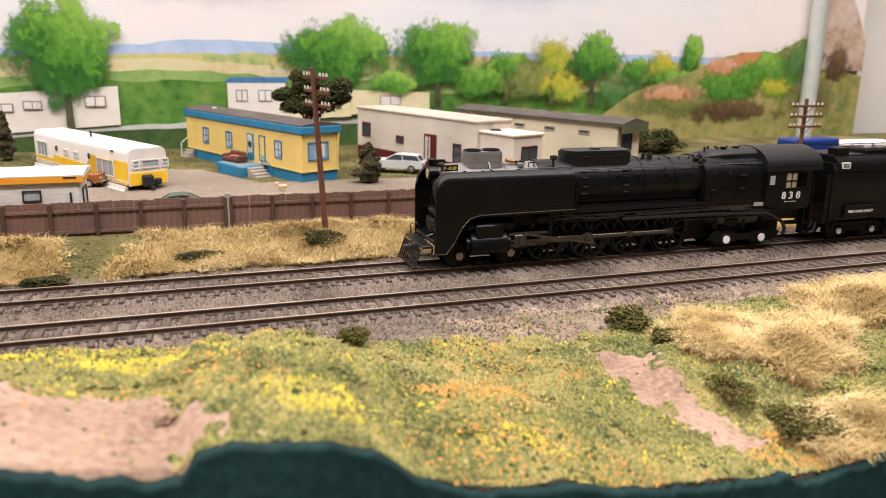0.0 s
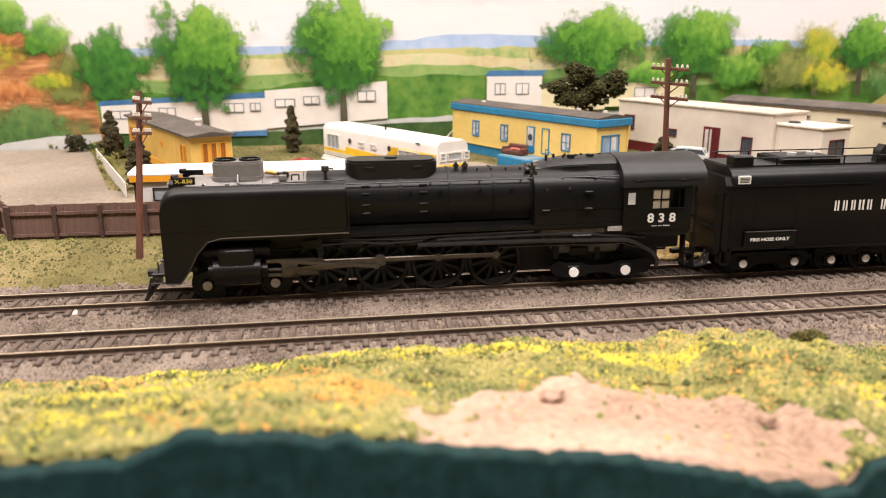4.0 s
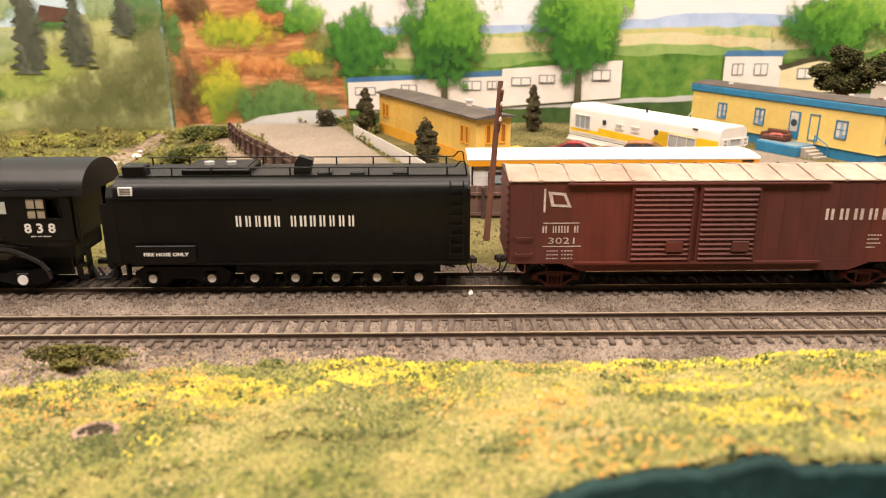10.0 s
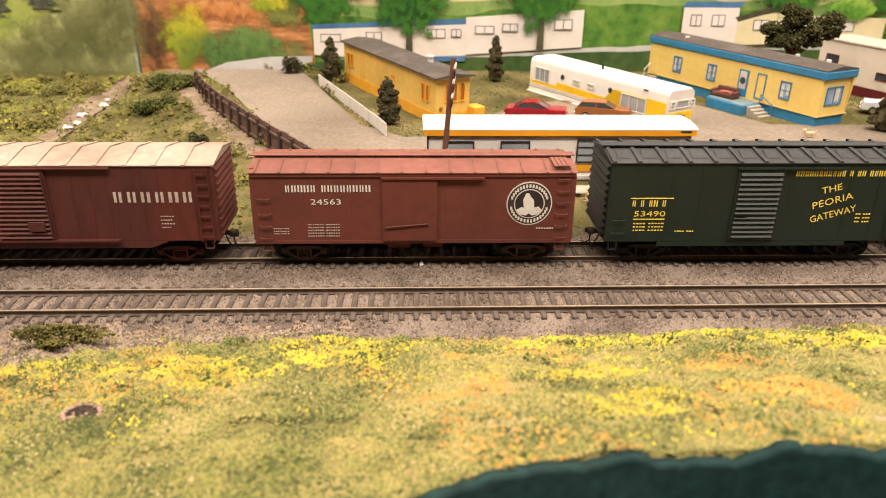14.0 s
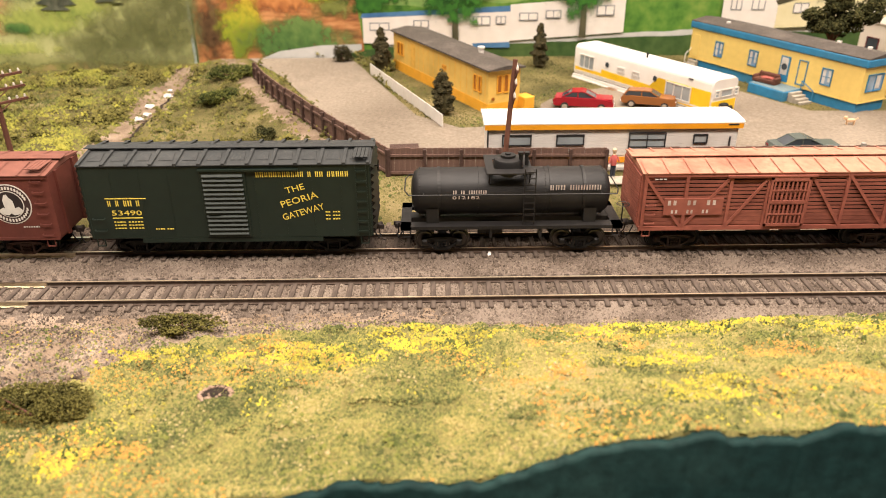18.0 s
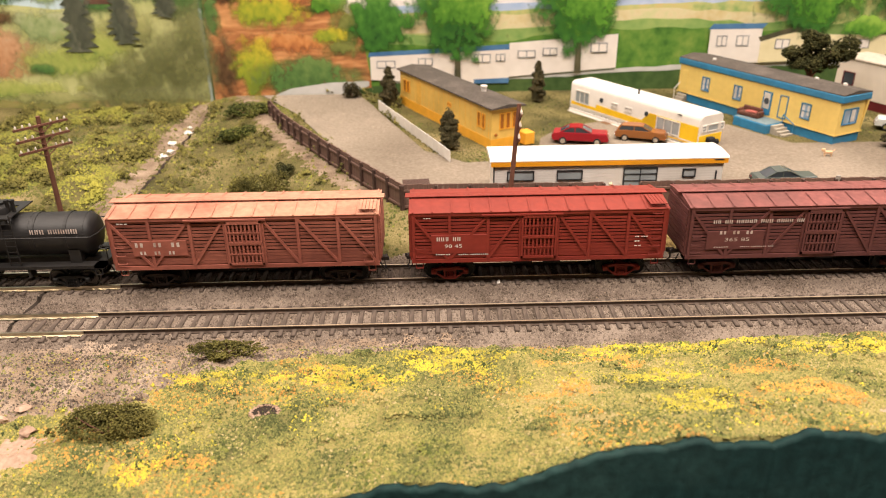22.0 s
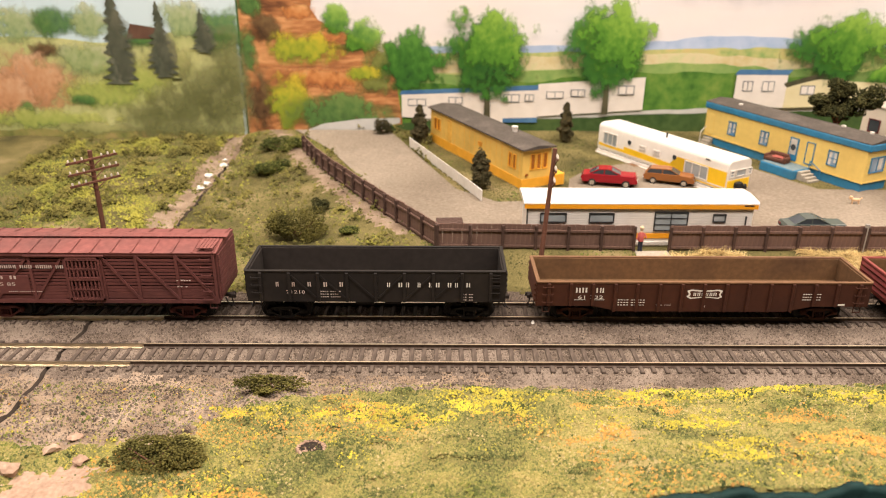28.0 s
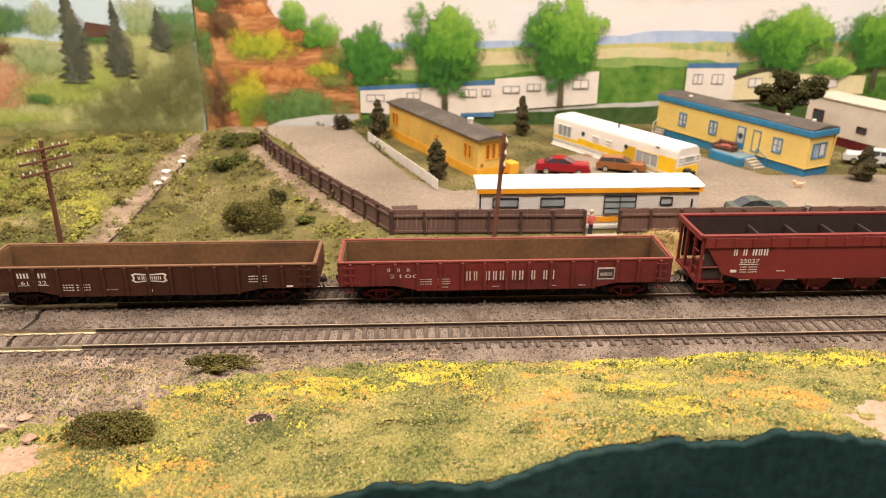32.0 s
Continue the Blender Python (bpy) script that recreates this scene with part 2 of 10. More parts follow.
def mixed(name, colours, scale, rough=0.95, island=0.0, bump=0.5, fine=1500.0, stretch=(1, 1, 1)):
    """A speckled surface: a ramp of colours over layered noise."""
    m, n, l, b = node_material(name)
    tc = n.new("ShaderNodeTexCoord")
    a, f = n.new("ShaderNodeTexNoise"), n.new("ShaderNodeTexNoise")
    a.inputs["Scale"].default_value, a.inputs["Detail"].default_value = scale, 6
    f.inputs["Scale"].default_value, f.inputs["Detail"].default_value = fine, 3
    mp = n.new("ShaderNodeMapping")
    mp.inputs["Scale"].default_value = stretch
    l.new(tc.outputs["Object"], mp.inputs[0])
    l.new(mp.outputs[0], a.inputs["Vector"])
    l.new(mp.outputs[0], f.inputs["Vector"])
    add = n.new("ShaderNodeMath")
    add.operation = "MULTIPLY_ADD"
    add.inputs[1].default_value = 0.55
    l.new(f.outputs[0], add.inputs[0])
    half = n.new("ShaderNodeMath")
    half.operation = "MULTIPLY_ADD"
    half.inputs[1].default_value, half.inputs[2].default_value = 0.95, -0.25
    l.new(a.outputs[0], half.inputs[0])
    l.new(half.outputs[0], add.inputs[2])
    src = add.outputs[0]
    if island:
        gi = n.new("ShaderNodeNewGeometry")
        ad = n.new("ShaderNodeMath")
        ad.operation = "MULTIPLY_ADD"
        ad.inputs[1].default_value = island
        l.new(gi.outputs["Random Per Island"], ad.inputs[0])
        sub = n.new("ShaderNodeMath")
        sub.operation = "SUBTRACT"
        sub.inputs[1].default_value = island / 2
        l.new(src, sub.inputs[0])
        l.new(sub.outputs[0], ad.inputs[2])
        src = ad.outputs[0]
    ramp = n.new("ShaderNodeValToRGB")
    e = ramp.color_ramp.elements
    for i, c in enumerate(colours):
        pos = 0.28 + 0.44 * i / (len(colours) - 1)
        el = e[i] if i < 2 else e.new(pos)
        el.position, el.color = pos, (*c, 1)
    l.new(src, ramp.inputs[0])
    l.new(ramp.outputs[0], b.inputs["Base Color"])
    b.inputs["Roughness"].default_value = rough
    b.inputs["Specular IOR Level"].default_value = 0.15
    bp = n.new("ShaderNodeBump")
    bp.inputs["Strength"].default_value, bp.inputs["Distance"].default_value = bump, 0.0006
    l.new(f.outputs[0], bp.inputs["Height"])
    l.new(bp.outputs[0], b.inputs["Normal"])
    return m


# scenery
FOAM = mixed("foam_grass", [(0.050, 0.058, 0.020), (0.098, 0.105, 0.035), (0.165, 0.160, 0.049), (0.235, 0.208, 0.064), (0.30, 0.242, 0.092)], 40, island=0.3)
FOAM_YELLOW = mixed("yellow_foam", [(0.20, 0.175, 0.035), (0.36, 0.30, 0.040), (0.50, 0.40, 0.045)], 60, island=0.2)
FOAM_GREEN = mixed("green_foam", [(0.030, 0.040, 0.014), (0.08, 0.095, 0.024), (0.17, 0.17, 0.04)], 50, island=0.4)
FOAM_REAR = mixed("moss_foam", [(0.044, 0.050, 0.016), (0.095, 0.100, 0.028), (0.19, 0.176, 0.042)], 16, island=0.2)
FOAM_LAWN = mixed("lawn_foam", [(0.046, 0.044, 0.017), (0.085, 0.078, 0.027), (0.14, 0.120, 0.042)], 20, island=0.25)
FOAM_BUSH = mixed("olive_bush_foam", [(0.050, 0.048, 0.015), (0.110, 0.098, 0.026), (0.19, 0.165, 0.045)], 60, island=0.2)
PIPE = surface("glossy_black_pipe", (0.016, 0.015, 0.014), 0.25, 0, 0.1, 300, 0.0, spec=0.6)
SLATPINK = surface("dusty_dark_red_slats", (0.25, 0.082, 0.055), 0.8, 0, 0.22, 320, 0.12, (0.13, 0.036, 0.026), spread=0.9, stretch=(0.5, 1, 1))
FOAM_RUST = mixed("rust_foam", [(0.23, 0.130, 0.038), (0.40, 0.210, 0.050), (0.49, 0.280, 0.07)], 50, island=0.22)
FOAM_TAN = mixed("tan_foam", [(0.19, 0.155, 0.07), (0.29, 0.235, 0.105), (0.40, 0.31, 0.16)], 50, island=0.3)
EARTH = mixed("tan_earth", [(0.13, 0.090, 0.060), (0.205, 0.148, 0.102), (0.275, 0.205, 0.148), (0.35, 0.268, 0.20)], 60)
TURF = mixed("ground_turf", [(0.075, 0.072, 0.028), (0.135, 0.122, 0.042), (0.20, 0.17, 0.058), (0.28, 0.215, 0.095)], 35)
TURF_REAR = mixed("rear_turf", [(0.05, 0.046, 0.018), (0.095, 0.082, 0.03), (0.155, 0.128, 0.05), (0.25, 0.19, 0.10)], 26)
BALLAST = mixed("ballast_grey", [(0.060, 0.045, 0.034), (0.118, 0.090, 0.070), (0.165, 0.128, 0.102), (0.25, 0.20, 0.160)], 30, fine=2400, island=0.46, bump=1.0)
STRAW = mixed("straw_fibre", [(0.30, 0.20, 0.075), (0.48, 0.345, 0.14), (0.62, 0.465, 0.21), (0.70, 0.56, 0.30)], 40, island=0.3)
STRAW_BASE = mixed("straw_mat", [(0.14, 0.085, 0.03), (0.30, 0.19, 0.06), (0.46, 0.31, 0.12)], 60, bump=1.0)
ROAD = mixed("grey_dirt_road", [(0.145, 0.115, 0.085), (0.205, 0.168, 0.128), (0.285, 0.235, 0.182)], 9, fine=420, bump=0.06)
ROCK = mixed("pink_rock", [(0.19, 0.122, 0.084), (0.285, 0.190, 0.135), (0.355, 0.245, 0.18), (0.43, 0.31, 0.235)], 22, fine=500)
FASCIA = surface("dark_green_paint", (0.0065, 0.023, 0.022), 0.75, 0, 0.35, 240, 1.0, (0.014, 0.036, 0.033), spec=0.15)
BUSH = mixed("bush_green", [(0.026, 0.030, 0.012), (0.056, 0.056, 0.02), (0.11, 0.10, 0.036)], 120, island=0.3)
SPRUCE = mixed("evergreen", [(0.028, 0.027, 0.013), (0.060, 0.052, 0.025), (0.115, 0.092, 0.045)], 150, island=0.3)
RAIL = surface("rusty_rail", (0.060, 0.040, 0.029), 0.6, 0.0, 0.3, 500, 0.2, (0.085, 0.055, 0.04))
RAILTOP = surface("worn_rail_top", (0.78, 0.66, 0.47), 0.33, 0.75, 0.2, 300, 0.0, (0.62, 0.48, 0.32), stretch=(0.1, 1, 1), spec=0.5)
BRASS = surface("bare_rail_metal", (0.74, 0.66, 0.50), 0.3, 1.0, 0.15, 300, 0.0)
TIE = surface("weathered_tie", (0.068, 0.050, 0.040), 0.9, 0, 0.35, 700, 0.5, (0.10, 0.076, 0.06), stretch=(1, 0.2, 1))
POLE = surface("brown_pole", (0.13, 0.055, 0.035), 0.75, 0, 0.25, 900, 0.3, stretch=(1, 1, 0.1))
FENCE = surface("brown_fence", (0.155, 0.092, 0.072), 0.8, 0, 0.22, 700, 0.3, (0.11, 0.066, 0.053), stretch=(1, 1, 0.15))
FENCEPOST = surface("dark_fence_post", (0.075, 0.043, 0.034), 0.8, 0, 0.2, 700, 0.3)
WHITE = surface("white_paint", (0.73, 0.69, 0.64), 0.5, 0, 0.06, 120, 0.05, (0.66, 0.61, 0.55))
INSUL = surface("white_insulator", (0.56, 0.50, 0.43), 0.35, 0, 0.05, 200, 0.0)
# trailers
CREAM = surface("cream_siding", (0.77, 0.56, 0.17), 0.5, 0, 0.06, 200, 0.05, (0.70, 0.50, 0.15))
BLUE = surface("blue_trim_paint", (0.032, 0.19, 0.36), 0.55, 0, 0.14, 200, 0.1, (0.05, 0.17, 0.27))
YELLOW = surface("yellow_paint", (0.84, 0.52, 0.02), 0.45, 0, 0.06, 150, 0.02)
ORANGE = surface("orange_paint", (0.82, 0.40, 0.04), 0.45, 0, 0.08, 150, 0.03, (0.76, 0.36, 0.05))
TANGERINE = surface("orange_stripe_paint", (0.85, 0.36, 0.02), 0.45, 0, 0.05, 150, 0.0)
GREYROOF = surface("grey_felt_roof", (0.075, 0.063, 0.053), 0.9, 0, 0.25, 500, 0.4, (0.12, 0.10, 0.085))
MAROON = surface("maroon_paint", (0.12, 0.015, 0.018), 0.5, 0, 0.1, 150, 0.0)
PANE = surface("grey_window", (0.30, 0.33, 0.34), 0.12, 0, 0.2, 60, 0.0, (0.50, 0.50, 0.48))
PANE_DARK = surface("dark_window", (0.05, 0.06, 0.07), 0.1, 0, 0.2, 60, 0.0)
BLIND = surface("blue_shaded_pane", (0.12, 0.22, 0.38), 0.15, 0, 0.3, 90, 0.0, (0.30, 0.38, 0.46), spread=0.8)
CURTAIN = surface("pale_curtain", (0.62, 0.58, 0.52), 0.7, 0, 0.15, 300, 0.0)
CONCRETE = surface("concrete_steps", (0.36, 0.32, 0.26), 0.9, 0, 0.15, 400, 0.2)
RUBBER = surface("black_rubber", (0.018, 0.018, 0.018), 0.7, 0, 0.2, 400, 0.1)
CARRED = surface("red_car_paint", (0.28, 0.012, 0.02), 0.2, 0, 0.04, 100, 0.0)
CARBROWN = surface("brown_car_paint", (0.26, 0.10, 0.03), 0.25, 0, 0.04, 100, 0.0)
CARGREEN = surface("dark_teal_car_paint", (0.075, 0.088, 0.080), 0.2, 0, 0.04, 100, 0.0)
CARSILVER = surface("silver_car_paint", (0.62, 0.63, 0.62), 0.25, 0.2, 0.04, 100, 0.0)
CHROME = surface("chrome", (0.7, 0.7, 0.7), 0.15, 1.0, 0.03, 100, 0.0)
# rolling stock
BLACK = surface("satin_black_paint", (0.0036, 0.0034, 0.0033), 0.34, 0, 0.25, 200, 0.06, (0.006, 0.0056, 0.0053), spec=0.21)
BLACKROOF = surface("dull_black_paint", (0.007, 0.0068, 0.0066), 0.42, 0, 0.25, 200, 0.06, spec=0.3)
GRAPHITE = surface("graphite_smokebox", (0.175, 0.16, 0.148), 0.5, 0.15, 0.14, 300, 0.1)
STEELROD = surface("dull_steel_rod", (0.105, 0.088, 0.07), 0.42, 0.8, 0.15, 400, 0.05)
STEEL = surface("bright_wheel_tread", (0.55, 0.53, 0.50), 0.3, 1.0, 0.1, 300, 0.0)
HUB = surface("white_hub_cap", (0.85, 0.81, 0.77), 0.5, 0, 0.03, 300, 0.0)
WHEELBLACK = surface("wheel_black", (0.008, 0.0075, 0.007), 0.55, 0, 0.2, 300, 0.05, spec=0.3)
DECAL = surface("white_lettering", (0.66, 0.63, 0.58), 0.6, 0, 0.08, 400, 0.0)
DECALDIM = surface("faded_lettering", (0.50, 0.42, 0.38), 0.6, 0, 0.3, 900, 0.0, (0.36, 0.26, 0.22))
DECALYEL = surface("yellow_lettering", (0.80, 0.62, 0.10), 0.6, 0, 0.08, 400, 0.0)
TUSCAN = surface("weathered_red_brown", (0.110, 0.023, 0.015), 0.62, 0, 0.18, 260, 0.12, (0.062, 0.020, 0.016), spread=0.9, stretch=(1, 1, 0.3), spec=0.3)
WABROOF = surface("chalky_tan_roof", (0.36, 0.28, 0.22), 0.8, 0, 0.16, 220, 0.15, (0.22, 0.14, 0.10), spread=0.8)
GNRED = surface("mineral_red", (0.128, 0.036, 0.026), 0.65, 0, 0.1, 260, 0.06, (0.095, 0.030, 0.023), spec=0.25)
GNROOF = surface("faded_mineral_red_roof", (0.20, 0.078, 0.056), 0.75, 0, 0.14, 260, 0.1, (0.15, 0.056, 0.040), spread=0.8)
DKGREEN = surface("dark_green_car_paint", (0.009, 0.017, 0.012), 0.5, 0, 0.12, 260, 0.06, (0.013, 0.022, 0.016), spec=0.4)
DKROOF = surface("grey_black_roof", (0.035, 0.037, 0.037), 0.6, 0, 0.15, 260, 0.08, (0.055, 0.056, 0.055))
TANKBLACK = surface("tank_black", (0.012, 0.011, 0.011), 0.5, 0, 0.2, 260, 0.1, (0.020, 0.018, 0.017), spec=0.35)
STOCKPINK = surface("dusty_salmon_red", (0.29, 0.095, 0.065), 0.8, 0, 0.18, 320, 0.12, (0.20, 0.055, 0.038), spread=0.9, stretch=(0.6, 1, 1))
PINKROOF = surface("dusty_salmon_roof", (0.43, 0.205, 0.135), 0.8, 0, 0.2, 320, 0.15, (0.28, 0.09, 0.058), spread=0.7)
STOCKRED = surface("bright_oxide_red", (0.21, 0.027, 0.018), 0.6, 0, 0.12, 320, 0.08, (0.16, 0.022, 0.016), stretch=(0.6, 1, 1))
STOCKREDROOF = surface("bright_oxide_roof", (0.215, 0.034, 0.023), 0.65, 0, 0.12, 320, 0.08, (0.18, 0.028, 0.02))
STOCKDARK = surface("dark_oxide_brown", (0.115, 0.038, 0.034), 0.75, 0, 0.15, 320, 0.1, (0.082, 0.030, 0.028), stretch=(0.6, 1, 1))
STOCKDARKROOF = surface("weathered_dark_roof", (0.20, 0.068, 0.060), 0.75, 0, 0.2, 320, 0.1, (0.12, 0.05, 0.045), spread=0.8)
GONDGREY = surface("grimy_black_gondola", (0.016, 0.0135, 0.0125), 0.6, 0, 0.18, 300, 0.08, (0.024, 0.019, 0.016), spec=0.18)
GONDBROWN = surface("brown_gondola_paint", (0.056, 0.019, 0.011), 0.6, 0, 0.14, 300, 0.08, (0.042, 0.016, 0.011), spec=0.2)
GONDLIP = surface("worn_rim", (0.17, 0.088, 0.045), 0.7, 0, 0.15, 300, 0.05)
GONDIN = surface("rusty_interior", (0.150, 0.082, 0.037), 0.85, 0, 0.22, 320, 0.15, (0.095, 0.052, 0.027))
GONDRED = surface("dull_red_gondola", (0.150, 0.020, 0.019), 0.6, 0, 0.16, 300, 0.08, (0.085, 0.018, 0.016), spread=0.8)
HOPRED = surface("hopper_red", (0.165, 0.024, 0.021), 0.5, 0, 0.08, 300, 0.05, (0.125, 0.021, 0.019))
HOPIN = surface("dark_hopper_inside", (0.035, 0.022, 0.020), 0.85, 0, 0.2, 300, 0.1)
COUPLER = surface("rusty_coupler", (0.045, 0.035, 0.032), 0.6, 0.3, 0.2, 500, 0.1)

# ---- ground ----
def lattice(x, y, scale, seed):
    """Smooth value noise, 0 to 1, on arrays."""
    r = np.random.RandomState(seed).rand(64, 64)
    u, v = np.asarray(x) / scale + 1000, np.asarray(y) / scale + 1000
    i, j = np.floor(u).astype(int), np.floor(v).astype(int)
    a, b = u - i, v - j
    a, b = a * a * (3 - 2 * a), b * b * (3 - 2 * b)
    g = lambda p, q: r[p % 64, q % 64]
    return (g(i, j) * (1 - a) + g(i + 1, j) * a) * (1 - b) + (g(i, j + 1) * (1 - a) + g(i + 1, j + 1) * a) * b


def step01(a, b, x):
    t = np.clip((np.asarray(x) - a) / (b - a), 0, 1)
    return t * t * (3 - 2 * t)


FRONT = -130.0
RIDGE_X = [-900, -260, -205, -150, -67, -60, -49, -32, -14, -3, 7, 13, 21, 31, 40, 47, 51, 55, 59, 67, 87, 97, 104, 107, 114, 122, 132, 142, 155, 163, 169, 172, 178, 187, 200, 203, 210, 220, 232, 239, 244, 251, 262, 287, 303, 360, 420, 900]
RIDGE_Z = [-4, -5, -3, 6, 14, 15.5, 18.5, 18, 19, 22.5, 26.9, 29.4, 30.9, 32.4, 33.6, 32.9, 32.6, 32.2, 34.2, 34.4, 34.2, 33.7, 33.2, 30.7, 30.7, 28.2, 26.5, 25.5, 24.7, 23.7, 22.7, 21, 18.5, 16.8, 15.5, 19.5, 20, 18.6, 16.4, 13.5, 9, 3.2, -0.5, -2.3, -8, -15, -12, -10]


def gz(x, y):
    """Height of the scenery, in millimetres over the rail heads."""
    x, y = np.asarray(x, float), np.asarray(y, float)
    ridge = np.interp(x, RIDGE_X, RIDGE_Z)
    d = np.clip((-17 - y) / 113, 0, 1)
    p = 0.55 + 0.5 * np.exp(-(((x - 50) / 60) ** 2))
    front = (ridge + 3.4) * d ** p + 7 * np.exp(-(((x - 232) / 42) ** 2) - ((y + 76) / 32) ** 2)
    front += d * 2.2 * (lattice(x, y, 22, 3) - 0.5) + d * 1.0 * (lattice(x, y, 6, 4) - 0.5) + step01(0, 0.12, d) * (1 - 0.7 * step01(0.8, 1.0, d)) * 2.4 * step01(0.45, 0.8, lattice(x, y, 7.5, 50))
    front += 9 * np.exp(-(((x - 395) / 42) ** 2) - ((y + 72) / 24) ** 2) + 10 * np.exp(-(((x - 480) / 45) ** 2) - ((y + 50) / 22) ** 2)
    back = step01(84, 110, y) * 2.4 + step01(150, 400, y) * (8.5 * step01(-240, -60, x) + 3.5)
    # the trailer park lies on a low terrace behind a bank
    shelf = np.interp(y, [84, 118, 125, 220, 350, 416], [0, 11.4, 12.0, 16.0, 18.0, 20.9])
    lane = np.interp(y, [84, 126, 335, 416], [-40, -55, -174, -215])
    w = step01(lane - 70, lane - 6, x)
    back += step01(90, 130, y) * (1.6 * (lattice(x, y, 26, 7) - 0.5)) * (1 - w)
    back += step01(140, 240, y) * step01(-60, -240, x) * 5 * (lattice(x, y, 45, 9) - 0.4)
    back += step01(-250, -300, x) * step01(95, 200, y) * 6
    back = back * (1 - w) + shelf * w
    bed = 0.8 * (np.exp(-(((y - 8.65) / 15.5) ** 8)) + np.exp(-(((y - 56.65) / 15.5) ** 8)))
    return -3.4 + np.where(y < 20, front, back) + bed


def sheet(x0, x1, y0, y1, s):
    nx, ny = int((x1 - x0) / s) + 1, int((y1 - y0) / s) + 1
    gx, gy = np.meshgrid(np.linspace(x0, x1, nx), np.linspace(y0, y1, ny))
    for col, edge_x in ((0, x0), (-1, x1)):
        if abs(edge_x + 244) < 10:
            gx[:, col] += 3.0 * (lattice(gy[:, 0], gy[:, 0] * 0, 6, 35) - 0.5)
    z = gz(gx, gy) + 0.5 * (lattice(gx, gy, 3.1, 11) - 0.5)
    top = np.stack([gx, gy, z], 2).reshape(-1, 3)
    idx = np.arange(nx * ny).reshape(ny, nx)
    q = np.stack([idx[:-1, :-1], idx[:-1, 1:], idx[1:, 1:], idx[1:, :-1]], 2).reshape(-1, 4)
    edge = np.concatenate([idx[0, :], idx[1:, -1], idx[-1, -2::-1], idx[-2:0:-1, 0]])
    low = top[edge].copy()
    low[:, 2] = -45
    n, m = len(top), len(edge)
    k = np.arange(m)
    skirt = np.stack([edge, n + k, n + (k + 1) % m, edge[(k + 1) % m]], 1)
    return np.concatenate([top, low]), np.concatenate([q, skirt])


ROCK_Y, ROCK_X = [-117, -104, -90, -76, -54], [354, 351, 348, 346, 347]


def zone(x, y):
    """Index of the ground cover at a place."""
    jx, jy = lattice(x, y, 4.2, 61) - 0.5, lattice(y, x, 4.2, 62) - 0.5
    jx, jy = jx + 0.7 * (lattice(x, y, 1.3, 63) - 0.5), jy + 0.7 * (lattice(y, x, 1.3, 64) - 0.5)
    x, y = x + 8 * jx, y + 6 * jy
    n1, n2 = lattice(x, y, 14, 21), lattice(x, y, 38, 22)
    w = (n1 - 0.5) * 14
    z = np.where(y < 20, 1, 3)
    edge = np.interp(x, [-300, -160, -110, -55, -10, 60, 200, 258, 330, 400, 700], [-62, -36, -30, -24, -18, -17, -19, -27, -34, -20, -20])
    z = np.where((y > edge + w * 0.35) & (y < 84 + w * 0.4), 0, z)
    z = np.where((y < edge + w * 0.35) & (y > edge - 5 + w * 0.6), 4, z)
    z = np.where((z == 0) & (y < -9 + w * 0.5) & ((x < -35 + 3 * w) | (x > 290 + 2 * w)), 4, z)
    rock = (((x - 163) / 44) ** 2 + ((y + 114) / 26) ** 2 + (n1 - 0.5) * 0.8 < 1)
    spine = np.interp(y, ROCK_Y, ROCK_X)
    rock |= (np.abs(x - spine + w * 0.25) < 7 + 3 * n2) & (y < ROCK_Y[-1] + w * 0.4) & (y > ROCK_Y[0])
    rock |= (((x + 203) / 17) ** 2 + ((y + 90) / 12) ** 2 + (n1 - 0.5) < 1)
    z = np.where(rock, 5, z)
    straw = (((x - 404) / 33) ** 2 + ((y + 63) / 33) ** 2 + (n1 - 0.5) * 1.0 < 1) | (((x - 482) / 40) ** 2 + ((y + 46) / 27) ** 2 + (n1 - 0.5) < 1)
    straw |= ((x - 400) / 26) ** 2 + ((y + 128) / 20) ** 2 + (n1 - 0.5) < 1
    straw |= (y > 84 + w * 0.5) & (y < 119 + w * 0.3) & (x > 92 + w) & (n2 < 0.85)
    z = np.where(straw, 2, z)
    z = np.where((x < -150 + w) & (y > -64 + w * 0.5) & (y < 20) & (z == 1), 4, z)
    dirt = (np.abs(x + 254 - w * 0.4) < 7 + n2 * 5) & (y > 84)
    fence_x = np.interp(y, [127, 169, 211, 258, 300, 345, 416], [-52, -81, -108, -135, -157, -176, -206])
    dirt |= (np.abs(x - fence_x + 9 + w * 0.3) < 7) & (y > 150)
    z = np.where(dirt, 4, z)
    return z


# dark brown on the sheet edges stands in for shade in the joint
EDGE_SHADE = surface("edge_shade_brown", (0.045, 0.033, 0.025), 0.9)
COVER = [BALLAST, TURF, STRAW_BASE, TURF_REAR, EARTH, ROCK, EDGE_SHADE]


def ground(name, x0, x1, s, label):
    v, q = sheet(x0, x1, FRONT, 416, s)
    me = fast_mesh(name, v, q)
    for m in COVER:
        me.materials.append(m)
    c = v[q].mean(1)
    kind = zone(c[:, 0], c[:, 1]).astype(np.int32)
    kind[c[:, 2] < -20] = 6
    me.polygons.foreach_set("material_index", kind)
    me.polygons.foreach_set("use_smooth", np.ones(len(q), bool))
    return tagged(new(name, me), label, "ground", kind="structure")


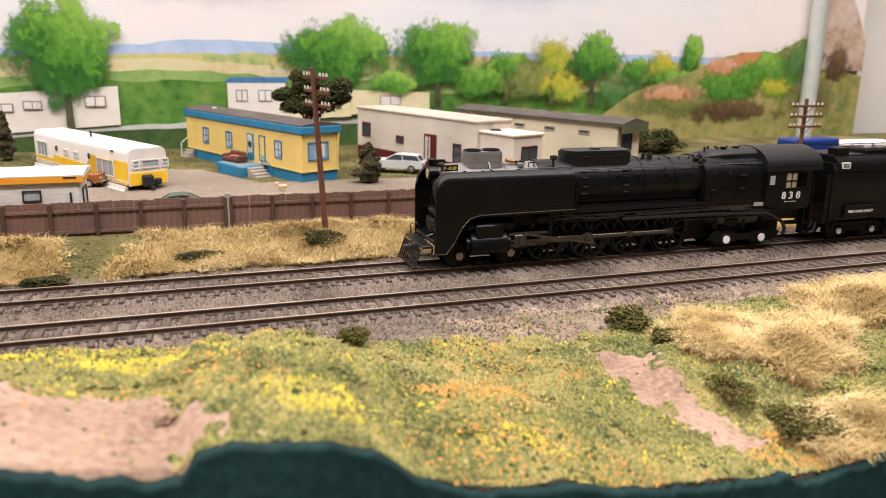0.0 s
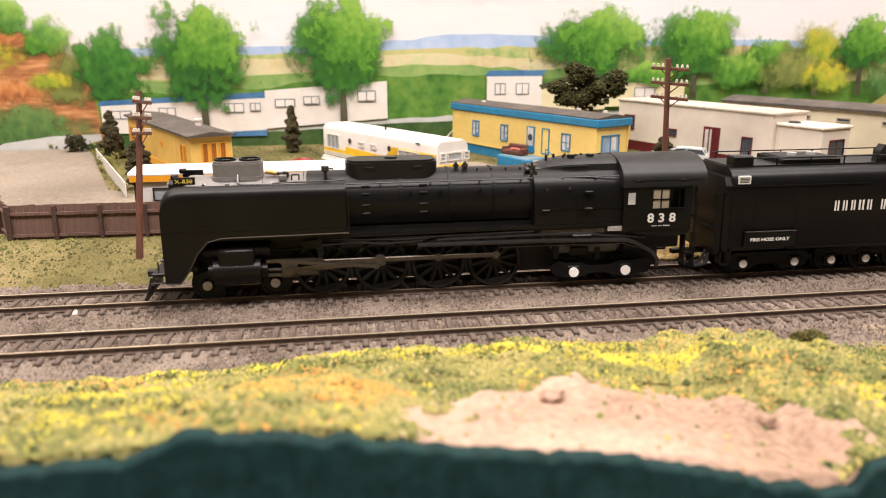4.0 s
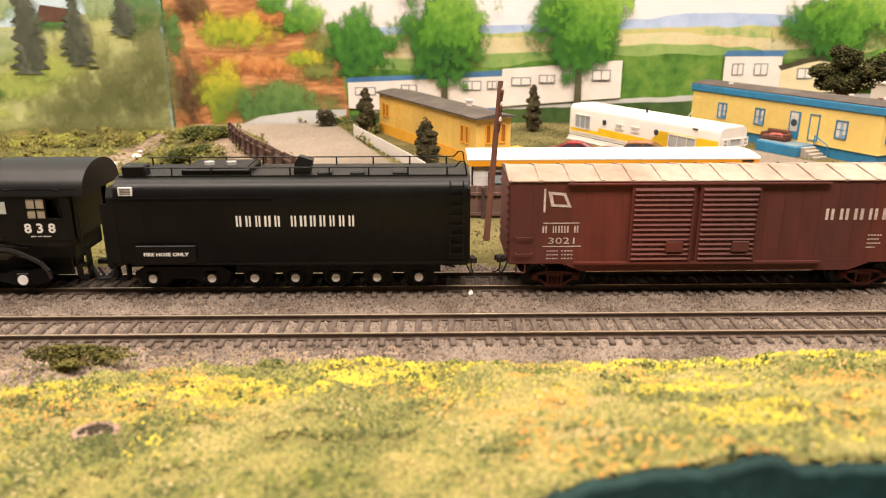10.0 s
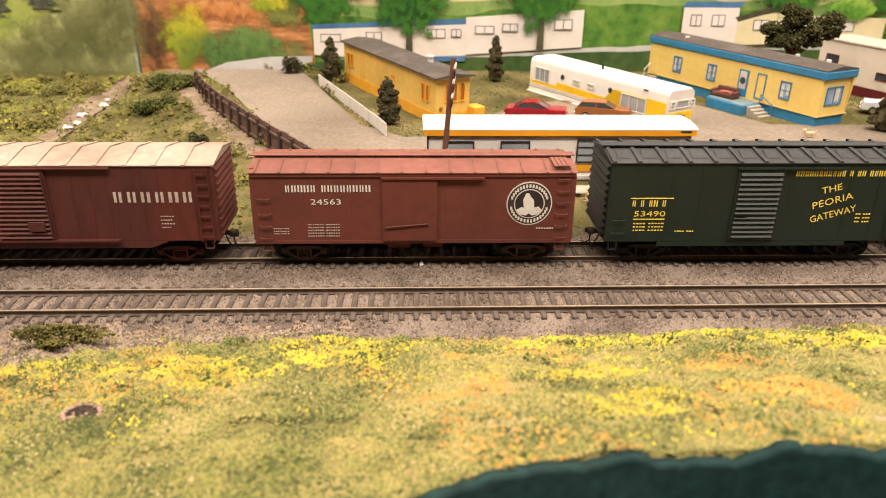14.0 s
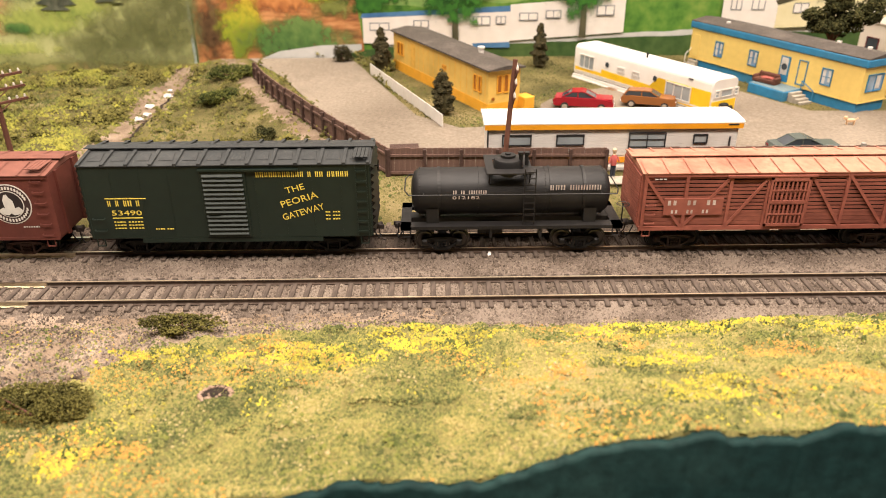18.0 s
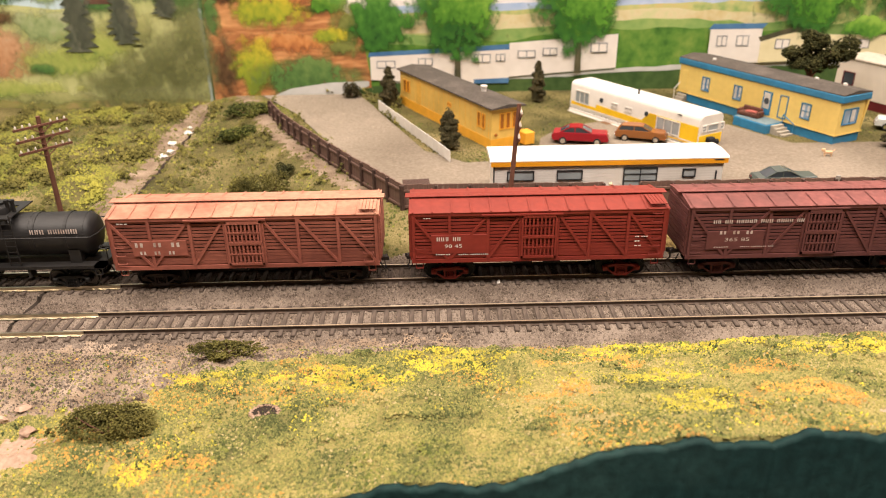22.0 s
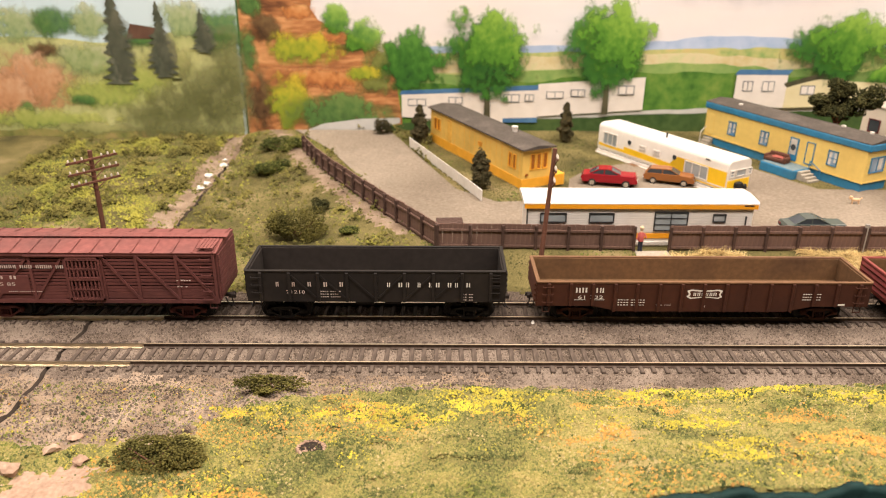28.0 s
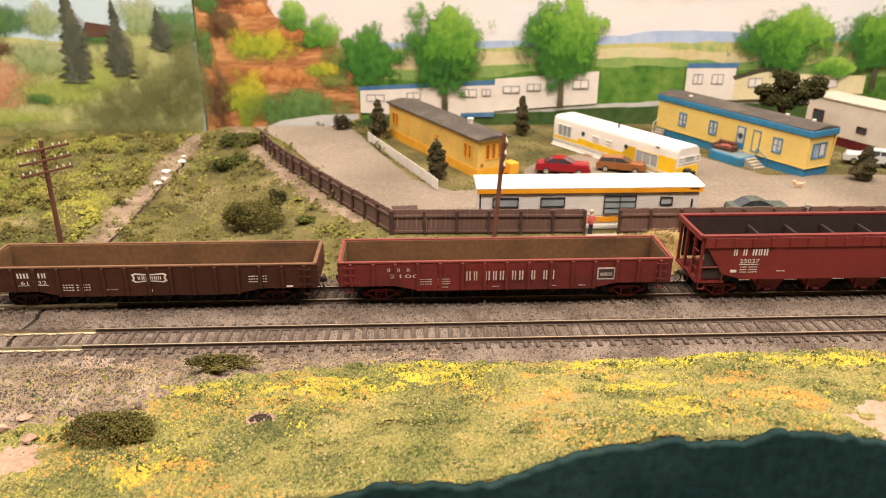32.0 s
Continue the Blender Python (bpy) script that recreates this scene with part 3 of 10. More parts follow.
ground("ground_1", -242.9, 780, 2.6, "model scenery of turf, ballast and tan earth on the layout board")
ground("ground_2", -560, -245.3, 3.0, "scenery of the neighbouring layout board beyond the joint")
ground("ground_3", 780.6, 2700, 9.0, "plain run of ballast and turf on the layout board")
ground("ground_4", -2500, -560.6, 9.0, "plain run of scenery on the neighbouring layout board")
# filler strip added in the gap, its dark colour is the joint's shade
solid("joint_shade_strip", Geo().box(-245.2, -243.0, FRONT + 2, 414, -44, -9), EDGE_SHADE, "dark strip added as the shade deep in the joint between layout modules", "board", "structure")


# fascia: a painted board along the front edge whose top follows the hill
def fascia():
    xs = np.concatenate([np.arange(-2500, -560, 12.0), np.arange(-560, 781, 1.2), np.arange(784, 2700, 12.0)])
    top = gz(xs, np.full_like(xs, FRONT)) - 0.4 + 2.6 * (lattice(xs, xs * 0, 11, 31) - 0.5) + 1.3 * (lattice(xs, xs * 0, 3.1, 32) - 0.5) + 0.9 * (lattice(xs, xs * 0, 1.3, 34) - 0.5)
    n = len(xs)
    rows = [(FRONT - 3.4, -180.0), (FRONT - 3.4, None), (FRONT - 2.8, "b"), (FRONT - 0.5, "b"), (FRONT + 0.4, -180.0)]
    v = []
    for y, z in rows:
        for x, t in zip(xs, top):
            wob = 0.9 * (lattice(x, t, 5, 33) - 0.5)
            v.append((x, y + wob, z if isinstance(z, float) else (t - 1.2 if z is None else t)))
    f = [(r * n + i, r * n + i + 1, (r + 1) * n + i + 1, (r + 1) * n + i) for r in range(len(rows) - 1) for i in range(n - 1)]
    return fast_mesh("fascia_board", np.array(v), np.array(f))


solid("fascia_board", fascia(), FASCIA, "dark green painted fascia board along the layout edge", "fascia", "structure", True)


# ---- loose ground cover ----
CHIP_F = np.array([(0, 1, 4), (1, 2, 4), (2, 3, 4), (3, 0, 4)])
CHIP_V = np.array([(1, 0, -0.5), (0, 1, -0.4), (-1, 0, -0.5), (0, -1, -0.4), (0.1, 0, 0.9)], float)
OCTA_F = np.array([(0, 2, 4), (2, 1, 4), (1, 3, 4), (3, 0, 4), (2, 0, 5), (1, 2, 5), (3, 1, 5), (0, 3, 5)])
OCTA_V = np.array([(1, 0, 0), (-1, 0, 0), (0, 1, 0), (0, -1, 0), (0, 0, 1), (0, 0, -1)], float)


def clumps(name, pts, size, material, label, category, seed, flat=0.8, sink=0.2, spread=0.45):
    """Many small irregular crumbs at the given places."""
    r = np.random.RandomState(seed)
    n = len(pts)
    s = size * (0.55 + r.rand(n) ** 2 * 1.3)
    a = r.rand(n) * 6.283
    v = CHIP_V[None] * (1 + spread * (r.rand(n, 5, 1) - 0.5) * 2)
    v[:, :, 2] *= flat
    c, sn = np.cos(a)[:, None], np.sin(a)[:, None]
    tilt = (r.rand(n, 1) - 0.5) * 1.2
    x, y, z = v[:, :, 0], v[:, :, 1], v[:, :, 2] + tilt * v[:, :, 0]
    v = np.stack([x * c - y * sn, x * sn + y * c, z], 2) * s[:, None, None]
    v += pts[:, None, :]
    v[:, :, 2] += (s * flat * (0.5 - sink))[:, None]
    f = (CHIP_F[None] + 5 * np.arange(n)[:, None, None]).reshape(-1, 3)
    return solid(name, fast_mesh(name, v.reshape(-1, 3), f), material, label, category, "stuff")


def spots(n, x0, x1, y0, y1, keep, seed):
    r = np.random.RandomState(seed)
    x, y = x0 + r.rand(n) * (x1 - x0), y0 + r.rand(n) * (y1 - y0)
    k = (keep(x, y) > r.rand(n)) & (np.abs(x + 244.1) > 1.9)
    x, y = x[k], y[k]
    return np.stack([x, y, gz(x, y)], 1)


def in_front(x, y):
    z = zone(x, y)
    return np.where(z == 1, 1.0, np.where(z == 4, 0.10, np.where(z == 5, 0.006, 0.0)))


YELLOW_SPOTS = [(57, -99, 15, 9), (50, -72, 16, 9), (-25, -38, 30, 8), (-76, -52, 18, 6), (-137, -47, 22, 6), (-93, -47, 20, 6), (-28, -48, 20, 7), (-139, -106, 12, 8), (231, -105, 16, 12), (285, -112, 12, 8), (70, -32, 45, 9), (150, -46, 42, 11), (190, -62, 25, 10), (-62, -62, 18, 7)]
RUST_SPOTS = [(84, -95, 13, 8), (104, -98, 15, 9), (17, -81, 15, 7), (96, -68, 18, 9), (-128, -107, 13, 6), (282, -82, 22, 6), (366, -120, 14, 8), (30, -50, 24, 7)]


def spotted(x, y, cells):
    """How deep a place lies in the nearest of some ragged patches, 0 to 1."""
    u, v = x + 9 * (lattice(x, y, 9, 71) - 0.5), y + 8 * (lattice(x, y, 9, 72) - 0.5)
    return np.max([np.exp(-(((u - a) / p) ** 2) - ((v - b) / q) ** 2) for a, b, p, q in cells], axis=0)


def yellow_at(x, y):
    m = 0.16 * step01(0.58, 0.70, lattice(x, y, 17, 41)) + step01(0.25, 0.6, spotted(x, y, YELLOW_SPOTS))
    m = m * (0.35 + 0.65 * step01(0.35, 0.55, lattice(x, y, 5.5, 46)))
    return in_front(x, y) * np.clip(m, 0, 1) * np.where(x > 230, 0.6, 1)


def rust_at(x, y):
    m = 0.25 * step01(0.58, 0.70, lattice(x + 0.7 * y, y, 30, 43)) + step01(0.25, 0.6, spotted(x, y, RUST_SPOTS))
    return in_front(x, y) * np.clip(m, 0, 1) * (0.35 + 0.65 * step01(0.35, 0.55, lattice(x, y, 6, 47)))


def green_at(x, y):
    return in_front(x, y) * (0.06 + 0.94 * step01(0.50, 0.64, lattice(x, y, 20, 44))) * (0.3 + 0.7 * step01(0.4, 0.6, lattice(x, y, 5, 48)))


def base_at(x, y):
    return in_front(x, y) * (1 - 0.8 * np.clip(step01(0.25, 0.6, spotted(x, y, YELLOW_SPOTS)) + step01(0.25, 0.6, spotted(x, y, RUST_SPOTS)), 0, 1))


E_X0, E_X1 = -330, 470
clumps("foam_turf", spots(290000, E_X0, E_X1, -130, -14, base_at, 1), 0.5, FOAM, "olive and tan ground foam turf covering the front slope", "turf", 101)
clumps("yellow_foam_turf", spots(270000, E_X0, E_X1, -130, -14, yellow_at, 2), 0.5, FOAM_YELLOW, "bright yellow ground foam flowers in patches", "turf", 102)
clumps("rust_foam_turf", spots(270000, E_X0, E_X1, -130, -20, rust_at, 3), 0.52, FOAM_RUST, "orange-brown ground foam patches on the slope", "turf", 103)
def tan_at(x, y):
    return in_front(x, y) * step01(0.45, 0.68, lattice(x, y, 22, 51)) * (0.3 + 0.7 * step01(0.35, 0.6, lattice(x, y, 5, 52)))


clumps("tan_foam_turf", spots(50000, E_X0, E_X1, -130, -14, tan_at, 14), 0.46, FOAM_TAN, "pale tan ground foam patches on the slope", "turf", 114)
clumps("yellow_tufts", spots(16000, E_X0, E_X1, -130, -14, yellow_at, 12), 0.75, FOAM_YELLOW, "coarse bright yellow foam tufts in patches", "turf", 112, 0.9)
clumps("olive_tufts", spots(18000, E_X0, E_X1, -130, -14, green_at, 13), 0.8, FOAM_GREEN, "coarse dark olive foam tufts on the slope", "turf", 113, 0.9)
clumps("green_foam_turf", spots(70000, E_X0, E_X1, -130, -14, green_at, 4), 0.48, FOAM_GREEN, "dark green ground foam specks in the turf", "turf", 104)


road_pts = [(-196, 411), (-154, 348), (-116, 262), (-64, 151), (-49, 130), (302, 130), (396, 172), (399, 235), (246, 238), (208, 303), (150, 316), (112, 306), (76, 292), (54, 262), (43, 211), (-9, 207), (-39, 235), (-88, 374), (-104, 411)]


def inside(poly, x, y):
    """Which of the places lie inside an outline."""
    odd = np.zeros(np.shape(x), bool)
    for (x0, y0), (x1, y1) in zip(poly, poly[1:] + poly[:1]):
        if y0 != y1:
            odd ^= ((y0 > y) != (y1 > y)) & (x < (x1 - x0) * (y - y0) / (y1 - y0) + x0)
    return odd


def rear_at(x, y):
    z = zone(x, y)
    d = np.where(z == 3, 1.0, np.where(z == 4, 0.08, 0.0))
    return d * np.where(inside(road_pts, x, y), 0.0, 1.0) * (0.25 + 0.75 * step01(0.35, 0.6, lattice(x, y, 24, 45)))


def rear_dark(x, y):
    return rear_at(x, y) * step01(0.52, 0.66, lattice(x, y, 19, 49))


def meadow_at(x, y):
    return rear_at(x, y) * np.where(x < -248, 1.0, np.where(x < -56, 0.45, 0.0))


def lawn_at(x, y):
    return rear_at(x, y) * np.where(x < -56, 0.5, 1.0)


clumps("rear_foam_turf", spots(110000, -420, 420, 78, 412, meadow_at, 5), 0.8, FOAM_REAR, "mossy green foam turf on the rear meadow", "turf", 105)
clumps("lawn_foam_turf", spots(60000, -250, 420, 78, 412, lawn_at, 25), 0.6, FOAM_LAWN, "dull olive foam turf round the trailers", "turf", 125)
clumps("rear_olive_turf", spots(30000, -420, 420, 78, 412, rear_dark, 6), 0.7, FOAM_GREEN, "dark olive foam turf on the rear meadow", "turf", 106)


def moss_at(x, y):
    return meadow_at(x, y) * step01(0.46, 0.60, lattice(x, y, 11, 53)) * (0.4 + 0.6 * step01(0.4, 0.6, lattice(x, y, 4, 55)))


def moss_yellow(x, y):
    return meadow_at(x, y) * np.where(x < -248, 1.0, 0.35) * step01(0.46, 0.60, lattice(x, y, 26, 54)) * (0.3 + 0.7 * step01(0.4, 0.6, lattice(x, y, 5, 56)))


def heaped(p, lift, scale, seed):
    """Raises crumbs into low cushions."""
    p[:, 2] += lift * step01(0.46, 0.75, lattice(p[:, 0], p[:, 1], scale, seed)) * np.random.RandomState(seed + 1).rand(len(p))
    return p


clumps("moss_tufts", heaped(spots(110000, -420, -50, 84, 412, moss_at, 15), 7.5, 11, 53), 1.1, FOAM_BUSH, "dark mossy foam cushions on the rear meadow", "turf", 115, 0.8)
clumps("rear_yellow_turf", heaped(spots(100000, -420, -50, 84, 412, moss_yellow, 16), 4.0, 20, 54), 0.9, mixed("yellow_green_foam", [(0.10, 0.105, 0.026), (0.19, 0.185, 0.036), (0.30, 0.275, 0.048)], 30, island=0.18), "yellow-green foam patches on the rear meadow", "turf", 116, 0.8)
clumps("ballast_stones", spots(200000, -330, 560, -62, 86, lambda x, y: (zone(x, y) == 0) * 1.0 + (zone(x, y) == 4) * (y < 0) * 0.75, 7), 0.5, BALLAST, "grey and tan ballast stones round the tracks", "ballast", 107, 0.9, 0.3, 0.5)
clumps("earth_pebbles", spots(60000, -330, 470, -100, 400, lambda x, y: (zone(x, y) == 4) * 0.8 + (zone(x, y) == 5) * 0.04 + (zone(x, y) == 0) * 0.05, 8), 0.5, EARTH, "tan pebbles scattered on bare earth", "pebbles", 108)


# ---- tracks ----
G2 = 8.65
TRACKS = [("track_1", 8.65, "front main line with rusty rails on dark wooden ties"), ("track_2", 56.65, "rear main line with worn bright rail tops on dark ties")]
tie_mesh = Geo().cbox(-1.15, 1.15, -14.5, 14.5, -4.6, -1.66, 0.3).mesh("tie")
tie_mesh.materials.append(TIE)
RAIL_PROFILE = [(-1.3, -2.3), (1.3, -2.3), (1.3, -2.0), (0.3, -1.7), (0.3, -0.7), (0.55, -0.5), (0.55, 0.0), (-0.55, 0.0), (-0.55, -0.5), (-0.3, -0.7), (-0.3, -1.7), (-1.3, -2.0)]
rt = random.Random(5)
for name, yc, label in TRACKS:
    tr = thing(name, 0, yc, 0, label, "track", kind="structure")
    for s in (-1, 1):
        part("rail", Geo().prism([(s * G2 + p, q) for p, q in RAIL_PROFILE], "x", -214, 2690), RAIL, tr, "rust-brown rail")
        part("rail", Geo().prism([(s * G2 + p, q) for p, q in RAIL_PROFILE], "x", -2490, -421), RAIL, tr, "rust-brown rail")
        part("rail_head", Geo().box(-214, 2690, s * G2 - 0.42, s * G2 + 0.42, 0.0, 0.06), RAILTOP, tr, "worn shiny rail top")
        off = -0.9 if s < 0 else -0.6
        part("rail", Geo().prism([(s * G2 + off + p, q + 0.15) for p, q in RAIL_PROFILE], "x", -420, -204), BRASS, tr, "bare bright rail end crossing the module joint")
    g = Geo()
    for k in range(330):
        for x in (640 + 6.3 * k, -418 - 6.3 * k):
            if -2480 < x < 2680:
                g.box(x - 1.15, x + 1.15, -14.5, 14.5, -4.6, -1.7)
    tagged(part("tie_rest", g, TIE, tr, "joined dark ties"), "joined dark ties along the rest of the track", kind="stuff")
    x = -412.0
    while x < 640:
        if not -251 < x < -237:
            t = part("tie", tie_mesh, TIE, tr)
            t.matrix_basis = pose((x + rt.uniform(-0.3, 0.3)) * MM, rt.uniform(-0.5, 0.5) * MM, rt.uniform(-0.12, 0.05) * MM, 0, 0, rt.uniform(-1.2, 1.2))
        x += 6.3

# ---- road and yard of the trailer park ----


def drape(name, outline, lift, material, label, category, step=6.0):
    """A thin slab that lies on the ground inside an outline."""
    bm = bmesh.new()
    f = bm.faces.new([bm.verts.new((x, y, 0)) for x, y in outline])
    for axis in (0, 1):
        lo, hi = min(p[axis] for p in outline), max(p[axis] for p in outline)
        c = lo + step
        while c < hi:
            n = [0, 0, 0]
            n[axis] = 1
            p = [0, 0, 0]
            p[axis] = c
            bmesh.ops.bisect_plane(bm, geom=bm.verts[:] + bm.edges[:] + bm.faces[:], plane_co=p, plane_no=n)
            c += step
    bmesh.ops.triangulate(bm, faces=bm.faces)
    bm.normal_update()
    for v in bm.verts:
        v.co = (v.co.x * MM, v.co.y * MM, (float(gz(v.co.x, v.co.y)) + lift) * MM)
    for fc in bm.faces:
        if fc.normal.z < 0:
            fc.normal_flip()
    me = bpy.data.meshes.new(name)
    bm.to_mesh(me)
    bm.free()
    me.shade_smooth()
    return solid(name, me, material, label, category, "structure")


drape("road", road_pts, 0.9, ROAD, "pale grey dirt road and yard of the trailer park", "road")

# ---- painted backdrop ----
BY = 415.0


def paint(name, c1, c2, scale=18.0, c3=None):
    return mixed(name, [c1, c2] + ([c3] if c3 else []), scale, rough=0.75, bump=0.05, fine=120)


SKY = surface("painted_sky", (0.80, 0.72, 0.68), 0.8, 0, 0.03, 40, 0.0, (0.66, 0.72, 0.80), spread=0.6, stretch=(0.5, 1, 1.6), spec=0.1)
SKYBLUE = surface("painted_blue_sky", (0.58, 0.72, 0.78), 0.8, 0, 0.03, 30, 0.0, (0.72, 0.78, 0.80), spread=0.6, spec=0.1)
P_HILL = paint("painted_blue_hills", (0.34, 0.45, 0.64), (0.48, 0.56, 0.72), 30)
P_FIELD = paint("painted_fields", (0.24, 0.36, 0.12), (0.52, 0.50, 0.20), 14, (0.62, 0.44, 0.20))
P_TAN = paint("painted_tan_field", (0.56, 0.45, 0.22), (0.64, 0.56, 0.34), 14, (0.50, 0.54, 0.26))
P_GREEN = paint("painted_meadow", (0.035, 0.11, 0.02), (0.10, 0.22, 0.035), 26, (0.20, 0.30, 0.06))
P_DARK = paint("painted_dark_green", (0.035, 0.075, 0.022), (0.08, 0.13, 0.04), 30)
P_LEAF = mixed("painted_leaves", [(0.03, 0.13, 0.015), (0.09, 0.27, 0.03), (0.24, 0.44, 0.06)], 40, 0.7, 0.26, 0.0)
P_LEAFY = mixed("painted_yellow_leaves", [(0.12, 0.26, 0.02), (0.30, 0.42, 0.04), (0.60, 0.50, 0.04)], 40, 0.7, 0.26, 0.0)
P_SPRUCE = mixed("painted_spruce", [(0.055, 0.065, 0.045), (0.10, 0.11, 0.075), (0.19, 0.19, 0.135)], 70, 0.7, 0.0, 0.0, 260, (1, 1, 0.5))
P_TRUNK = paint("painted_trunk", (0.05, 0.05, 0.03), (0.10, 0.09, 0.05), 60)
P_ROCK = mixed("painted_red_rock", [(0.14, 0.058, 0.028), (0.43, 0.18, 0.070), (0.70, 0.37, 0.16)], 48, 0.8, 0.0, 0.0, 260, (0.3, 1, 1.5))
P_DIRT = paint("painted_orange_dirt", (0.46, 0.18, 0.07), (0.58, 0.28, 0.12), 30)
P_PATH = paint("painted_grey_road", (0.42, 0.42, 0.40), (0.58, 0.57, 0.55), 20)
P_WHITE = paint("painted_white_trailer", (0.70, 0.64, 0.58), (0.78, 0.72, 0.66), 30)
P_CREAM = paint("painted_cream_trailer", (0.66, 0.58, 0.34), (0.74, 0.66, 0.42), 30)
P_BLUE = paint("painted_blue_trim", (0.05, 0.13, 0.28), (0.10, 0.22, 0.38), 30)
P_GREYW = paint("painted_window", (0.08, 0.09, 0.11), (0.22, 0.24, 0.26), 80)
P_OLIVE = paint("painted_olive_hill", (0.15, 0.17, 0.05), (0.30, 0.28, 0.09), 26, (0.42, 0.31, 0.13))



def soft_paint(name, colours, cover=1.0, scale=55.0, ragged=1.3, lit=0.35, blur=(-0.12, 0.22)):
    """Brushed paint that thins out towards the rim of its patch."""
    m, n, l, b = node_material(name)
    tc = n.new("ShaderNodeTexCoord")
    va = n.new("ShaderNodeVectorMath")
    va.operation = "MULTIPLY_ADD"
    va.inputs[1].default_value, va.inputs[2].default_value = (2, 0, 2), (-1, 0, -1)
    l.new(tc.outputs["Generated"], va.inputs[0])
    le = n.new("ShaderNodeVectorMath")
    le.operation = "LENGTH"
    l.new(va.outputs[0], le.inputs[0])
    broad, fine = n.new("ShaderNodeTexNoise"), n.new("ShaderNodeTexNoise")
    broad.inputs["Scale"].default_value, broad.inputs["Detail"].default_value = scale, 6
    mp = n.new("ShaderNodeMapping")
    mp.inputs["Scale"].default_value, mp.inputs["Rotation"].default_value = (1, 1, 0.8), (0, 0.35, 0)
    fine.inputs["Scale"].default_value, fine.inputs["Detail"].default_value = scale * 3.4, 5
    l.new(tc.outputs["Object"], broad.inputs["Vector"])
    l.new(tc.outputs["Object"], mp.inputs[0])
    l.new(mp.outputs[0], fine.inputs["Vector"])

    def calc(op, p, q, r=None):
        k = n.new("ShaderNodeMath")
        k.operation = op
        for i, x in enumerate([p, q] + ([r] if r is not None else [])):
            if isinstance(x, (int, float)):
                k.inputs[i].default_value = x
            else:
                l.new(x, k.inputs[i])
        return k.outputs[0]

    rim = calc("SUBTRACT", 0.78, le.outputs["Value"])
    rim = calc("MULTIPLY_ADD", calc("SUBTRACT", broad.outputs[0], 0.5), ragged, rim)
    rim = calc("MULTIPLY_ADD", calc("SUBTRACT", fine.outputs[0], 0.5), 0.7, rim)
    k = n.new("ShaderNodeMapRange")
    k.interpolation_type = "SMOOTHSTEP"
    k.inputs[1].default_value, k.inputs[2].default_value, k.inputs[4].default_value = blur[0], blur[1], cover
    l.new(rim, k.inputs[0])
    sep = n.new("ShaderNodeSeparateXYZ")
    l.new(va.outputs[0], sep.inputs[0])
    tone = calc("MULTIPLY_ADD", sep.outputs["Z"], lit * 0.5, calc("MULTIPLY_ADD", fine.outputs[0], 0.6, calc("MULTIPLY", broad.outputs[0], 0.4)))
    tone = calc("MULTIPLY_ADD", sep.outputs["X"], lit * 0.25, tone)
    ramp = n.new("ShaderNodeValToRGB")
    e = ramp.color_ramp.elements
    for i, c in enumerate(colours):
        el = e[i] if i < 2 else e.new(0.5)
        el.position, el.color = 0.28 + 0.44 * i / (len(colours) - 1), (*c, 1)
    l.new(tone, ramp.inputs[0])
    l.new(ramp.outputs[0], b.inputs["Base Color"])
    b.inputs["Roughness"].default_value, b.inputs["Specular IOR Level"].default_value = 0.8, 0.1
    l.new(k.outputs[0], b.inputs["Alpha"])
    return m


S_DEEP = soft_paint("soft_deep_leaves", [(0.020, 0.075, 0.018), (0.05, 0.16, 0.025), (0.10, 0.26, 0.04)], 0.96)
S_LEAF = soft_paint("soft_leaves", [(0.045, 0.15, 0.02), (0.12, 0.29, 0.035), (0.28, 0.47, 0.07)], 0.85, lit=0.5)
S_YELLOW = soft_paint("soft_yellow_leaves", [(0.16, 0.26, 0.03), (0.38, 0.42, 0.04), (0.62, 0.50, 0.05)], 0.85, blur=(-0.2, 0.4))
S_OLIVE = soft_paint("soft_olive", [(0.10, 0.13, 0.035), (0.20, 0.23, 0.06), (0.32, 0.33, 0.10)], 0.85, blur=(-0.25, 0.45))
S_BROWN = soft_paint("soft_brown", [(0.045, 0.028, 0.015), (0.12, 0.07, 0.035), (0.20, 0.13, 0.06)], 0.85, blur=(-0.2, 0.4))
S_HEDGE = soft_paint("soft_hedge", [(0.045, 0.12, 0.035), (0.09, 0.20, 0.055), (0.16, 0.28, 0.08)], 0.8, blur=(-0.2, 0.4))
S_ORANGE = soft_paint("soft_orange_rock", [(0.30, 0.10, 0.04), (0.58, 0.24, 0.08), (0.72, 0.38, 0.16)], 0.92, blur=(-0.2, 0.4))
S_DIRT = soft_paint("soft_dirt", [(0.46, 0.22, 0.11), (0.60, 0.32, 0.17), (0.68, 0.42, 0.26)], 0.9, blur=(-0.2, 0.4))
S_LIME = soft_paint("soft_lime", [(0.24, 0.34, 0.08), (0.42, 0.48, 0.12), (0.56, 0.58, 0.18)], 0.8, blur=(-0.2, 0.4))
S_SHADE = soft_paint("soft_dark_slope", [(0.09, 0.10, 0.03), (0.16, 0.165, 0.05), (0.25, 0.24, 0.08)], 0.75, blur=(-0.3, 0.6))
S_SPRUCE = soft_paint("soft_spruce_light", [(0.06, 0.07, 0.05), (0.12, 0.13, 0.09), (0.20, 0.20, 0.14)], 0.55)
S_CLOUD = soft_paint("soft_cloud", [(0.56, 0.60, 0.74), (0.64, 0.66, 0.76), (0.72, 0.70, 0.76)], 0.42, 12, 0.9, 0.1, (-0.25, 1.0))
